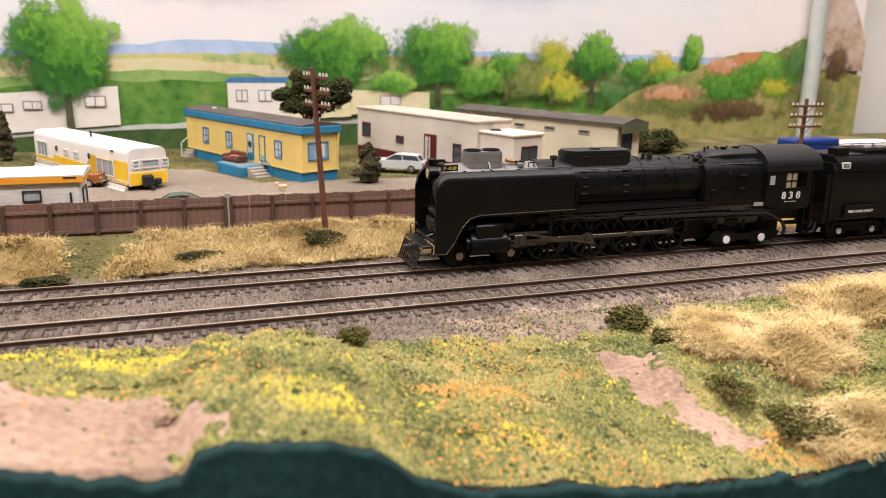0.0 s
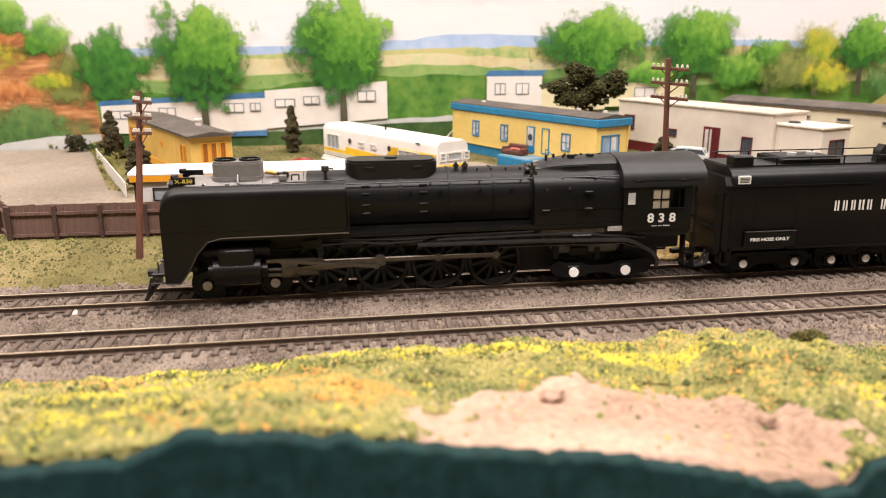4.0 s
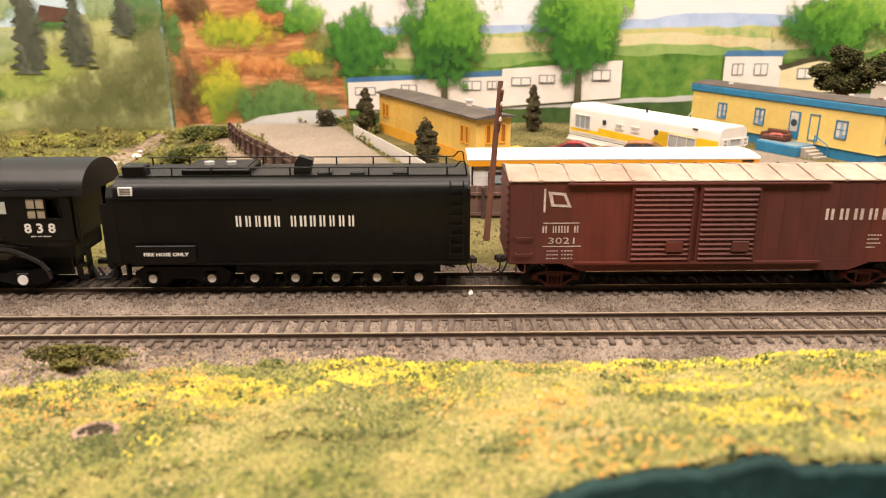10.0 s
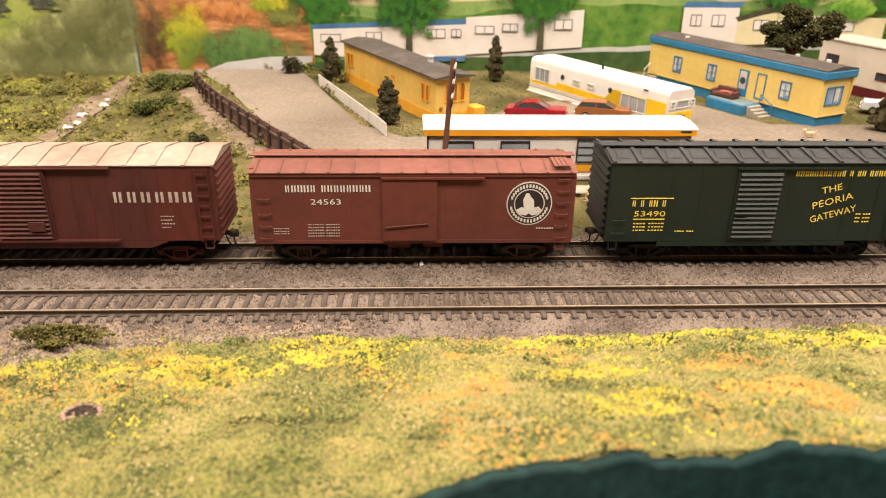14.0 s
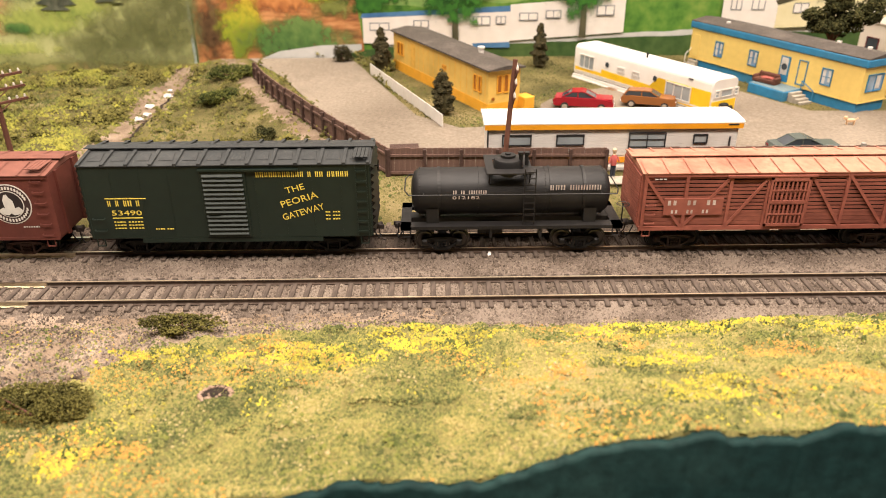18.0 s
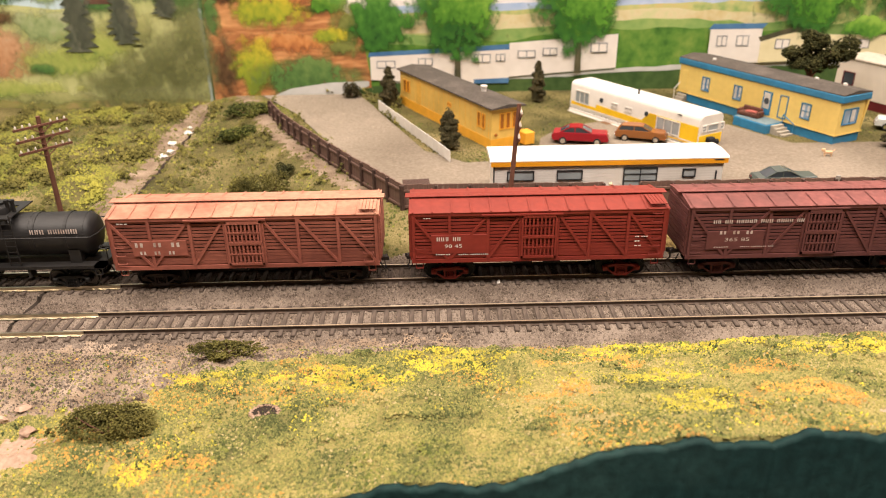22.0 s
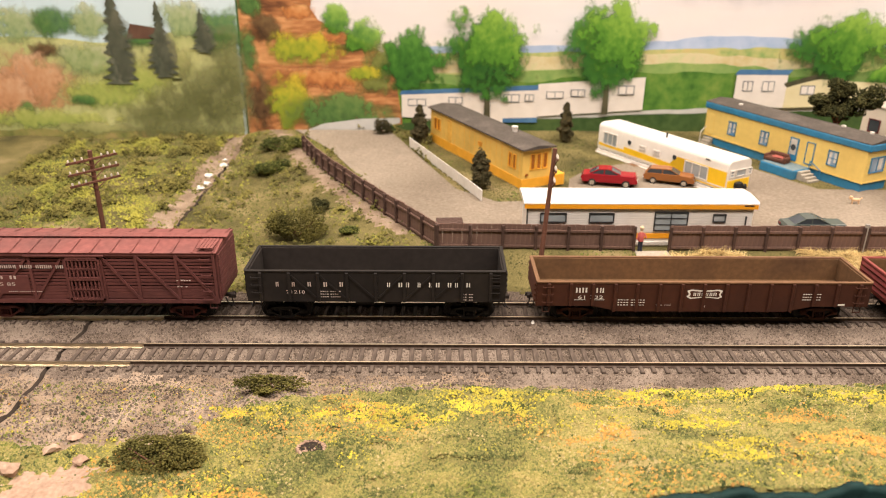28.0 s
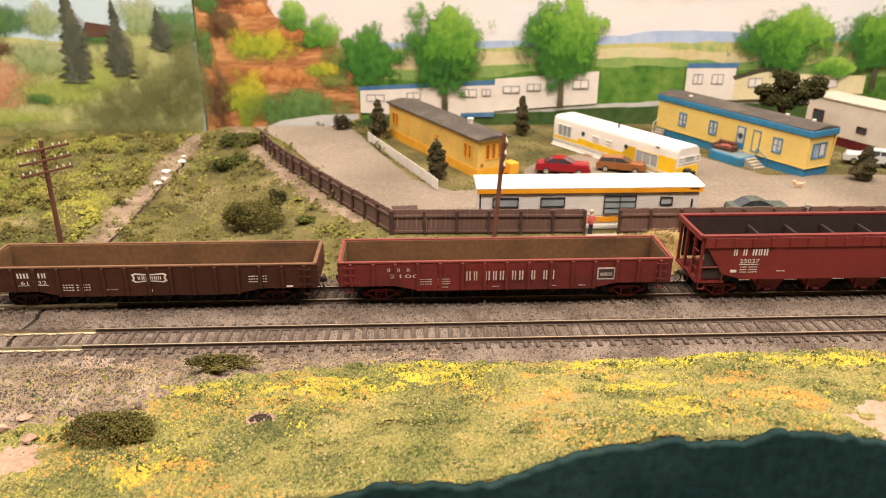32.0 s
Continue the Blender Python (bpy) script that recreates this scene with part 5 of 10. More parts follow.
def louvred_door(parent, x0, x1, y, z0, z1, n, material, label, proud=1.0):
    d = part("door", Geo().cbox(x0, x1, y - proud, y + 0.3, z0, z1, 0.3), material, parent, label)
    g = Geo()
    p = (z1 - z0 - 2) / n
    for i in range(n):
        z = z0 + 1 + i * p
        yy = y - proud
        g.add([(x0 + 1.2, yy, z), (x1 - 1.2, yy, z), (x1 - 1.2, yy - 0.85, z + p * 0.35), (x0 + 1.2, yy - 0.85, z + p * 0.35), (x1 - 1.2, yy, z + p * 0.8), (x0 + 1.2, yy, z + p * 0.8)], [(0, 1, 2, 3), (3, 2, 4, 5), (0, 3, 5), (1, 4, 2)])
    part("corrugation", g, material, d)
    return d


def wagon_base(c, L, z, material, frame=None, trucks=None, wb=17.0, wheel=None, sill=True, r=4.75, tx=None):
    h = L / 2
    g = Geo().box(-h + 2, h - 2, -3.2, 3.2, z - 3.4, z + 0.2)
    for i in range(5):
        x = -h + 22 + i * (L - 44) / 4
        g.box(x - 0.8, x + 0.8, -14.5, 14.5, z - 1.6, z + 0.2)
    part("underframe", g, frame or material, c)
    part("brake_cylinder", Geo().cyl((4, -9, z - 3.2), (13, -9, z - 3.2), 2.4, n=12).cyl((-12, -8, z - 3.4), (-2, -8, z - 3.4), 2.9, n=12), frame or material, c)
    tx = tx if tx is not None else h - 20
    for s in (-1, 1):
        truck(c, s * tx, trucks or material, wb, wheel=wheel, r=r)
        coupler(c, s * (h + 1.0), s)


def boxcar_double():
    L, W, Z0, Z1 = 169.0, 17.2, 9.2, 46.4
    c = car("boxcar", 694.0, 863.0, "weathered red-brown double-door boxcar with chalky tan roof on the rear track", "boxcar")
    h = L / 2
    part("body", Geo().cbox(-h, h, -W, W, Z0 + 3, Z1, 0.4), TUSCAN, c, "red-brown steel body with rain streaks")
    part("side_sill", Geo().prism([(-h + 22, Z0 + 3.2), (-h + 30, Z0), (h - 30, Z0), (h - 22, Z0 + 3.2)], "y", -W - 0.15, -W + 1.5).prism([(-h + 22, Z0 + 3.2), (-h + 30, Z0), (h - 30, Z0), (h - 22, Z0 + 3.2)], "y", W - 1.5, W + 0.15), TUSCAN, c)
    roof = part("roof", Geo().prism(roof_geo(h, W + 0.5, Z1, 3.46), "x", -h - 0.4, h + 0.4), WABROOF, c, "chalky tan panelled roof with brown seams")
    g = Geo()
    for i in range(15):
        x = -h + i * L / 14
        for s in (-1, 1):
            g.add([(x - 0.7, s * (W + 0.6), Z1 + 0.7), (x + 0.7, s * (W + 0.6), Z1 + 0.7), (x + 0.7, 0, Z1 + 3.84), (x - 0.7, 0, Z1 + 3.84), (x - 0.7, s * (W + 0.6), Z1 - 0.1), (x + 0.7, s * (W + 0.6), Z1 - 0.1)], [(0, 1, 2, 3), (4, 5, 1, 0)])
    part("roof_rib", g, WABROOF, roof)
    for i in range(24):
        x = -h + 2 + i * (L - 4) / 23
        part("side_seam", Geo().box(x - 0.25, x + 0.25, -W - 0.1, -W + 0.4, Z0 + 5, Z1 - 1), TUSCAN, c)
    for a, b in ((-36.5, -11.0), (-9.5, 15.0)):
        d = louvred_door(c, a, b, -W, Z0 + 3.6, Z1 - 1.1, 15, TUSCAN, "corrugated sliding door")
        part("placard_board", Geo().cbox((a + b) / 2 + 2, (a + b) / 2 + 9, -W - 2.2, -W - 1.7, Z0 + 8.5, Z0 + 13, 0.2), TUSCAN, d)
        part("latch_bar", Geo().cyl((b - 1.0, -W - 1.8, Z0 + 5), (b - 1.0, -W - 1.8, Z1 - 3), 0.35, n=6), TUSCAN, d)
    part("door_rail", Geo().box(-62, 42, -W - 1.6, -W, Z1 - 1.1, Z1 - 0.5), TUSCAN, c)
    part("door_rail", Geo().box(-58, 42, -W - 1.6, -W, Z0 + 3.3, Z0 + 4.2), TUSCAN, c)
    for s in (-1, 1):
        end_ribs(c, s * h, s, W, Z0 + 4, Z1 - 1, 10, TUSCAN)
    ladder(c, h - 5.0, -W, Z0 + 3, Z1 - 1, TUSCAN, 5.2, 7)
    for z in (Z0 + 8, Z0 + 15):
        grab(c, -h + 6, -W, z, 6.5, TUSCAN)
    for s in (-1, 1):
        stirrup(c, s * (h - 5), -W + 0.5, Z0 + 3, TUSCAN)
    wagon_base(c, L, Z0 + 3.5, TUSCAN, trucks=TUSCAN)
    bars("reporting_mark", -h + 13, -h + 28, -W - 0.15, 25.6, 2.8, [1, 3, 1], DECALDIM, c, "faded white lettering")
    lettering("road_number", "3021", 2.6, -h + 21.5, -W - 0.15, 21.0, DECALDIM, c, 10.5)
    part("underline", Geo().box(-h + 13.5, -h + 29, -W - 0.15, -W, 19.7, 20.0).box(-h + 13.5, -h + 28, -W - 0.15, -W, 29.4, 29.7), DECALDIM, c)
    part("flag_emblem", Geo().prism([(-h + 15, 42.5), (-h + 22, 41.8), (-h + 24.5, 36.0), (-h + 16.5, 36.4)], "y", -W - 0.15, -W).box(-h + 13.4, -h + 14.2, -W - 0.15, -W, 34, 43.5), DECALDIM, c, "faded white flag emblem")
    part("emblem_field", Geo().prism([(-h + 16.6, 41.3), (-h + 21.2, 40.8), (-h + 22.8, 37.2), (-h + 17.6, 37.5)], "y", -W - 0.25, -W - 0.16), TUSCAN, c)
    bars("company_lettering", 40.5, 75.5, -W - 0.15, 30.3, 4.6, [6], DECALDIM, c, "faded grey-white lettering", 0, 0.66)
    for i, (a, b) in enumerate(((60, 66), (60, 65), (60, 66), (60, 64))):
        bars("data_line", a, b, -W - 0.15, 23.5 - i * 1.7, 0.8, [5], DECALDIM, c)
    for i in range(3):
        bars("data_line", -h + 15, -h + 26, -W - 0.15, 17.6 - i * 1.6, 0.7, [4, 4], DECALDIM, c)


def boxcar_single():
    L, W, Z0, Z1 = 139.0, 16.8, 10.8, 43.1
    c = car("boxcar", 878.0, 1017.0, "mineral red wood-sheathed boxcar with round goat emblem on the rear track", "boxcar")
    h = L / 2
    part("body", Geo().cbox(-h, h, -W, W, Z0, Z1, 0.3), GNRED, c, "flat mineral red sides")
    n = 62
    for i in range(n):
        x = -h + 0.6 + i * (L - 1.2) / (n - 1)
        part("sheathing_board", Geo().box(x - 1.06, x + 1.06, -W - 0.06, -W + 0.2, Z0 + 1.6, Z1 - 1.6), GNRED, c)
    part("side_sill", Geo().box(-h, h, -W - 0.5, -W, Z0, Z0 + 1.5).box(-h, h, W, W + 0.5, Z0, Z0 + 1.5), GNRED, c)
    part("fascia_strip", Geo().box(-h, h, -W - 0.6, -W, Z1 - 1.5, Z1), GNRED, c)
    roof = part("roof", Geo().prism(roof_geo(h, W + 0.9, Z1, 2.94), "x", -h - 0.6, h + 0.6), GNROOF, c, "faded salmon red panelled roof")
    g = Geo()
    for i in range(14):
        x = -h + 2 + i * (L - 4) / 13
        for s in (-1, 1):
            g.add([(x - 0.35, s * (W + 1.0), Z1 + 0.8), (x + 0.35, s * (W + 1.0), Z1 + 0.8), (x + 0.35, s * 4, Z1 + 2.82), (x - 0.35, s * 4, Z1 + 2.82), (x - 0.35, s * (W + 1.0), Z1 + 0.2), (x + 0.35, s * (W + 1.0), Z1 + 0.2)], [(0, 1, 2, 3), (4, 5, 1, 0)])
    part("roof_rib", g, GNROOF, roof)
    rb = part("running_board", Geo().box(-h - 2, h + 2, -2.9, -1.05, Z1 + 3.33, Z1 + 3.71).box(-h - 2, h + 2, -0.95, 0.95, Z1 + 3.33, Z1 + 3.71).box(-h - 2, h + 2, 1.05, 2.9, Z1 + 3.33, Z1 + 3.71), GNROOF, c, "three-plank running board")
    g = Geo()
    for i in range(12):
        x = -h + 3 + i * (L - 6) / 11
        part("saddle", Geo().box(x - 0.6, x + 0.6, -2.6, 2.6, Z1 + 2.56, Z1 + 3.33), GNROOF, rb)
    for k in range(4):
        part("roof_walk_plank", Geo().cbox(h - 9.5 + k * 1.9, h - 7.8 + k * 1.9, -W + 0.5, -3.4, Z1 + 2.75, Z1 + 3.14, 0.15), GNROOF, c)
    part("brake_wheel_step", Geo().box(-h - 2.0, -h + 1, -14, -8, Z1 + 1.2, Z1 + 1.28), GNROOF, c)
    d = part("door", Geo().cbox(-14.0, 9.5, -W - 1.0, -W + 0.2, Z0 + 1.0, Z1 - 2.6, 0.25), GNRED, c, "plain sheathed sliding door")
    for i in range(11):
        x = -13.2 + i * 2.1
        part("door_board", Geo().box(x, x + 2.04, -W - 1.06, -W - 0.95, Z0 + 1.6, Z1 - 3.2), GNRED, d)
    part("door_handle", Geo().cyl((-12.5, -W - 1.7, Z0 + 8), (6, -W - 1.5, Z0 + 9.5), 0.3, n=6), GNRED, d)
    part("door_rail", Geo().box(-14, 30, -W - 1.6, -W - 0.2, Z1 - 2.5, Z1 - 1.7), GNRED, c)
    for z in range(6):
        grab(c, h - 5, -W, Z0 + 3 + z * 5.4, 5.0, GNRED)
    for z in (Z0 + 3, Z0 + 8.5, Z0 + 14, Z0 + 21):
        grab(c, -h + 5, -W, z, 5.0, GNRED)
    for s in (-1, 1):
        part("end_sheathing", Geo().cbox(s * h - 0.4, s * h + 0.4, -W + 0.5, W - 0.5, Z0 + 1, Z1 - 0.5, 0.2), GNRED, c)
        for y in (-9, 9):
            part("end_post", Geo().box(s * h - 0.2, s * h + 1.6, y - 1, y + 1, Z0, Z1), GNRED, c)
        stirrup(c, s * (h - 5), -W + 0.3, Z0, GNRED)
    wagon_base(c, L, Z0 + 0.4, GNRED, trucks=surface("brown_grey_truck", (0.085, 0.050, 0.042), 0.8))
    bars("company_lettering", -h + 14, -h + 51, -W - 0.25, 34.7, 3.0, [5, 8], DECAL, c, "white lettering")
    lettering("road_number", "24563", 2.5, -h + 31.5, -W - 0.25, 29.0, DECAL, c, 13)
    for i in range(5):
        bars("data_line", -h + 23, -h + 37, -W - 0.25, 19.4 - i * 1.35, 0.7, [7, 6], DECALDIM, c)
    for i in range(3):
        bars("data_line", -h + 8, -h + 15, -W - 0.25, 17.6 - i * 1.2, 0.5, [7], DECALDIM, c)
    bars("data_line", h - 16, h - 8, -W - 0.25, 17.2, 0.9, [7], DECAL, c)
    e = part("emblem", Geo().cyl((h - 19.5, -W - 0.26, 29.2), (h - 19.5, -W, 29.2), 10.0, n=40), DECAL, c, "round white emblem ring")
    part("emblem_field", Geo().cyl((h - 19.5, -W - 0.36, 29.2), (h - 19.5, -W - 0.2, 29.2), 9.5, n=40), surface("emblem_dark", (0.05, 0.028, 0.026), 0.6), e)
    g = Geo()
    for i in range(30):
        a = math.radians(160 - i * 10) if i < 15 else math.radians(195 + (i - 15) * 10.5)
        x, z = h - 19.5 + 8.1 * math.cos(a), 29.2 + 8.1 * math.sin(a)
        g.box(x - 0.42, x + 0.42, -W - 0.42, -W - 0.3, z - 0.75, z + 0.75)
    part("emblem_lettering", g, DECAL, e)
    part("emblem_disc", Geo().cyl((h - 19.5, -W - 0.44, 29.2), (h - 19.5, -W - 0.3, 29.2), 6.7, n=32), DECAL, e)
    part("emblem_disc", Geo().cyl((h - 19.5, -W - 0.5, 29.2), (h - 19.5, -W - 0.4, 29.2), 6.3, n=32), surface("emblem_black", (0.03, 0.022, 0.022), 0.6), e)
    x0 = h - 19.5
    part("emblem_figure", Geo().prism([(x0 - 6.0, 26.2), (x0 - 3.2, 27.8), (x0 - 2.4, 27.2), (x0 - 2.8, 31.2), (x0 - 1.6, 34.0), (x0 - 0.4, 34.2), (x0 + 0.4, 32.6), (x0 + 1.9, 31.0), (x0 + 2.2, 27.4), (x0 + 4.0, 28.0), (x0 + 6.0, 26.0), (x0 + 4.4, 24.4), (x0 + 1.2, 23.8), (x0, 24.8), (x0 - 1.4, 23.8), (x0 - 4.4, 24.4)], "y", -W - 0.58, -W - 0.46), DECAL, e)


def boxcar_green():
    L, W, Z0, Z1 = 134.0, 17.2, 10.8, 47.4
    c = car("boxcar", 1032.0, 1166.0, "dark green steel boxcar with grey roof and yellow lettering", "boxcar")
    h = L / 2
    part("body", Geo().cbox(-h, h, -W, W, Z0, Z1, 0.4), DKGREEN, c, "dark green riveted sides")
    part("side_sill", Geo().box(-h + 24, h - 24, -W - 0.1, -W + 1.2, Z0 - 2, Z0 + 0.2).box(-h + 24, h - 24, W - 1.2, W + 0.1, Z0 - 2, Z0 + 0.2), DKGREEN, c)
    for i in range(11):
        x = -h + 1 + i * (L - 2) / 10
        if not -16 < x < 12:
            part("side_seam", Geo().box(x - 0.3, x + 0.3, -W - 0.12, -W + 0.2, Z0 + 0.5, Z1 - 0.5), DKGREEN, c)
    roof = part("roof", Geo().prism(roof_geo(h, W + 0.6, Z1, 3.07), "x", -h - 0.4, h + 0.4), DKROOF, c, "grey-black panelled steel roof")
    g = Geo()
    for i in range(13):
        x = -h + 1 + i * (L - 2) / 12
        for s in (-1, 1):
            g.add([(x - 0.8, s * (W + 0.8), Z1 + 1.2), (x + 0.8, s * (W + 0.8), Z1 + 1.2), (x + 0.8, s * 3, Z1 + 3.26), (x - 0.8, s * 3, Z1 + 3.26), (x - 0.8, s * (W + 0.8), Z1), (x + 0.8, s * (W + 0.8), Z1)], [(0, 1, 2, 3), (4, 5, 1, 0)])
        if i < 12:
            for s in (-1, 1):
                x1, x2 = x + 2.2, x + L / 12 - 2.2
                g.add([(x1, s * 13, Z1 + 1.22), (x2, s * 13, Z1 + 1.22), (x2 - 1, s * 5, Z1 + 2.69), (x1 + 1, s * 5, Z1 + 2.69), ((x1 + x2) / 2, s * 9, Z1 + 2.37)], [(0, 1, 4), (1, 2, 4), (2, 3, 4), (3, 0, 4)])
    part("roof_rib", g, DKROOF, roof)
    part("running_board", Geo().box(-h - 1.5, h + 1.5, -2.9, -1.05, Z1 + 3.58, Z1 + 3.97).box(-h - 1.5, h + 1.5, -0.95, 0.95, Z1 + 3.58, Z1 + 3.97).box(-h - 1.5, h + 1.5, 1.05, 2.9, Z1 + 3.58, Z1 + 3.97), DKROOF, c)
    for k in range(4):
        part("roof_walk_plank", Geo().cbox(h - 8 + k * 1.8, h - 6.4 + k * 1.8, -W + 0.5, -3.3, Z1 + 3.14, Z1 + 3.52, 0.12), DKROOF, c)
    d = louvred_door(c, -11.5, 9.5, -W, Z0 + 0.8, Z1 - 2.6, 14, DKGREEN, "corrugated dark green sliding door", 0.8)
    part("door_handle", Geo().cyl((-10, -W - 1.9, Z0 + 14), (-4, -W - 1.9, Z0 + 14), 0.35, n=6), DKGREEN, d)
    part("door_rail", Geo().box(-12, 34, -W - 1.4, -W, Z1 - 2.5, Z1 - 1.7), DKGREEN, c)
    for s in (-1, 1):
        end_ribs(c, s * h, s, W, Z0 + 1, Z1 - 1, 10, BLACK, "end_rib", 1.5)
        stirrup(c, s * (h - 4), -W + 0.3, Z0, DKGREEN)
    ladder(c, h - 4.5, -W, Z0 + 1, Z1 - 0.5, DKGREEN, 5.0, 7)
    for z in range(2):
        grab(c, -h + 5.5, -W, Z0 + 5 + z * 6, 5.5, DKGREEN)
    part("brake_wheel", Geo().lathe([(3.0, 0), (3.3, 0.2), (3.0, 0.4), (2.7, 0.2), (3.0, 0)], (h + 2.5, -4, 42), "x", 16).box(h + 2.4, h + 2.8, -7, -1, 41.8, 42.2).box(h + 2.4, h + 2.8, -4.2, -3.8, 39, 45).cyl((h, -4, 42), (h + 3, -4, 42), 0.4, n=6), BLACK, c)
    wagon_base(c, L, Z0 + 0.2, BLACK, trucks=WHEELBLACK, wheel=WHEELBLACK)
    bars("reporting_mark", -h + 10.5, -h + 26, -W - 0.2, 27.8, 2.8, [1, 1, 2, 1], DECALYEL, c, "yellow lettering")
    part("underline", Geo().box(-h + 10, -h + 29, -W - 0.2, -W, 31.4, 31.8).box(-h + 12, -h + 26, -W - 0.2, -W, 21.6, 22.0), DECALYEL, c)
    lettering("road_number", "53490", 2.5, -h + 19, -W - 0.2, 23.2, DECALYEL, c, 14)
    for i in range(3):
        bars("data_line", -h + 12, -h + 26, -W - 0.2, 19.4 - i * 1.6, 0.8, [4, 5], DECALYEL, c)
    bars("data_line", -h + 31, -h + 40, -W - 0.2, 15.6, 0.9, [4, 3], DECALYEL, c)
    bars("company_lettering", 14, 57, -W - 0.2, 41.6, 2.5, [11, 1, 2, 5], DECALYEL, c, "yellow lettering")
    lettering("slogan", "THE", 3.0, 32.0, -W - 0.2, 34.5, DECALYEL, c, 9.0, 14)
    lettering("slogan", "PEORIA", 3.2, 33.5, -W - 0.2, 28.8, DECALYEL, c, 18, 16)
    lettering("slogan", "GATEWAY", 3.2, 35.0, -W - 0.2, 22.6, DECALYEL, c, 20.5, 16)
    for i in range(3):
        bars("data_line", 45, 52, -W - 0.2, 23.5 - i * 1.8, 1.0, [2, 3], DECALYEL, c)


def tank_car():
    c = car("tank_car", 1179.0, 1286.0, "black riveted tank car with dome and platform on the rear track", "tank car")
    h, zc, R = 53.5, 27.2, 11.5
    T = 48.3
    prof = [(0, -T - 0.2), (R * 0.5, -T + 0.2), (R * 0.85, -T + 1.6), (R, -T + 4.0), (R, T - 4.0), (R * 0.85, T - 1.6), (R * 0.5, T - 0.2), (0, T + 0.2)]
    t = part("tank", Geo().lathe(prof, (0, 0, zc), "x", 40), TANKBLACK, c, "grimy black cylindrical tank", True)
    for x in (-T + 13.5, T - 13.5):
        part("tank_band", Geo().lathe([(R + 0.02, -0.8), (R + 0.35, -0.8), (R + 0.35, 0.8), (R + 0.02, 0.8)], (x, 0, zc), "x", 40), TANKBLACK, t)
    for x in (-T + 4.0, -16, 16, T - 4.0):
        g = Geo()
        for i in range(44):
            a = 2 * math.pi * i / 44
            y, z = R * math.cos(a), zc + R * math.sin(a)
            g.box(x - 0.18, x + 0.18, y - 0.18, y + 0.18, z - 0.18, z + 0.18)
        part("rivet_row", g, TANKBLACK, t)
    d = part("dome", Geo().lathe([(7.0, 34), (7.0, 42.6), (6.5, 43.6), (4.0, 44.4), (0, 44.6)], (-1.5, 0, 0), "z", 28), TANKBLACK, c, "upright dome with hatch", True)
    part("dome_hatch", Geo().cyl((-1.5, 0, 44.4), (-1.5, 0, 45.6), 3.6, n=20).cyl((-1.5, 0, 45.4), (-1.5, 0, 46.3), 1.4, n=10), TANKBLACK, d)
    for x in (4.5, 7.4):
        part("safety_valve", Geo().cyl((x, -2.0, 41), (x, -2.0, 46.4), 1.0, n=10).cyl((x, -2.0, 46.2), (x, -2.0, 47.4), 1.4, n=10), TANKBLACK, d)
    pf = part("dome_platform", Geo().box(-12.5, 9.5, -13.6, -7.2, 40.2, 40.8).box(-12.5, 9.5, 7.2, 13.6, 40.2, 40.8).box(-12.5, -8.6, -7.2, 7.2, 40.2, 40.8).box(5.6, 9.5, -7.2, 7.2, 40.2, 40.8), TANKBLACK, c, "square walkway round the dome")
    for x in (-11, 8):
        part("platform_bracket", Geo().rod([(x, -13, 40.2), (x, -9.6, 34.4)], 0.4, 5), TANKBLACK, pf)
    part("tank_strap", Geo().lathe([(R + 0.02, -0.5), (R + 0.3, -0.5), (R + 0.3, 0.5), (R + 0.02, 0.5)], (18.5, 0, zc), "x", 40), TANKBLACK, t)
    ladder(c, 8.0, -13.2, 15.0, 43.0, TANKBLACK, 5.2, 9)
    part("handrail", Geo().rod([(-T - 1, -14.3, 30.5), (T + 1, -14.3, 30.5)], 0.3, 6).rod([(-T + 6, -14.3, 30.5), (-T + 6, -12.4, 30.8)], 0.25, 5).rod([(T - 6, -14.3, 30.5), (T - 6, -12.4, 30.8)], 0.25, 5), TANKBLACK, c)
    part("handrail", Geo().rod([(-T - 1, -14.3, 30.5), (-T - 3, -8, 30.5), (-T - 3, 8, 30.5), (-T - 1, 14.3, 30.5), (T + 1, 14.3, 30.5), (T + 3, 8, 30.5), (T + 3, -8, 30.5), (T + 1, -14.3, 30.5)], 0.3, 6), TANKBLACK, c)
    part("centre_sill", Geo().box(-h, h, -3.4, 3.4, 10.0, 14.4), TANKBLACK, c)
    part("running_board", Geo().box(-h, h, -15.2, -9, 13.0, 14.6).box(-h, h, 9, 15.2, 13.0, 14.6).box(-h, -h + 5, -15.2, 15.2, 12.6, 14.6).box(h - 5, h, -15.2, 15.2, 12.6, 14.6), TANKBLACK, c, "flat deck beside the tank")
    for x in (-38, 38):
        part("tank_saddle", Geo().prism([(-11, 14.6), (11, 14.6), (11.0, 22), (8.2, 18.8), (4, 16.4), (0, 15.9), (-4, 16.4), (-8.2, 18.8), (-11.0, 22)], "x", x - 3, x + 3), TANKBLACK, c)
    for x in (-10, 14):
        part("deck_support", Geo().box(x - 0.6, x + 0.6, -14.6, -9, 8.0, 13.2), TANKBLACK, c)
    part("brake_cylinder", Geo().cyl((-16, -7, 10), (-4, -7, 10), 2.6, n=12), TANKBLACK, c)
    part("brake_wheel", Geo().lathe([(3.0, 0), (3.3, 0.2), (3.0, 0.4), (2.7, 0.2), (3.0, 0)], (h + 0.5, -9.5, 23), "z", 16).cyl((h + 0.5, -9.5, 13), (h + 0.5, -9.5, 23.4), 0.35, n=6).box(h - 2.5, h + 3.5, -9.7, -9.3, 23, 23.3), TANKBLACK, c)
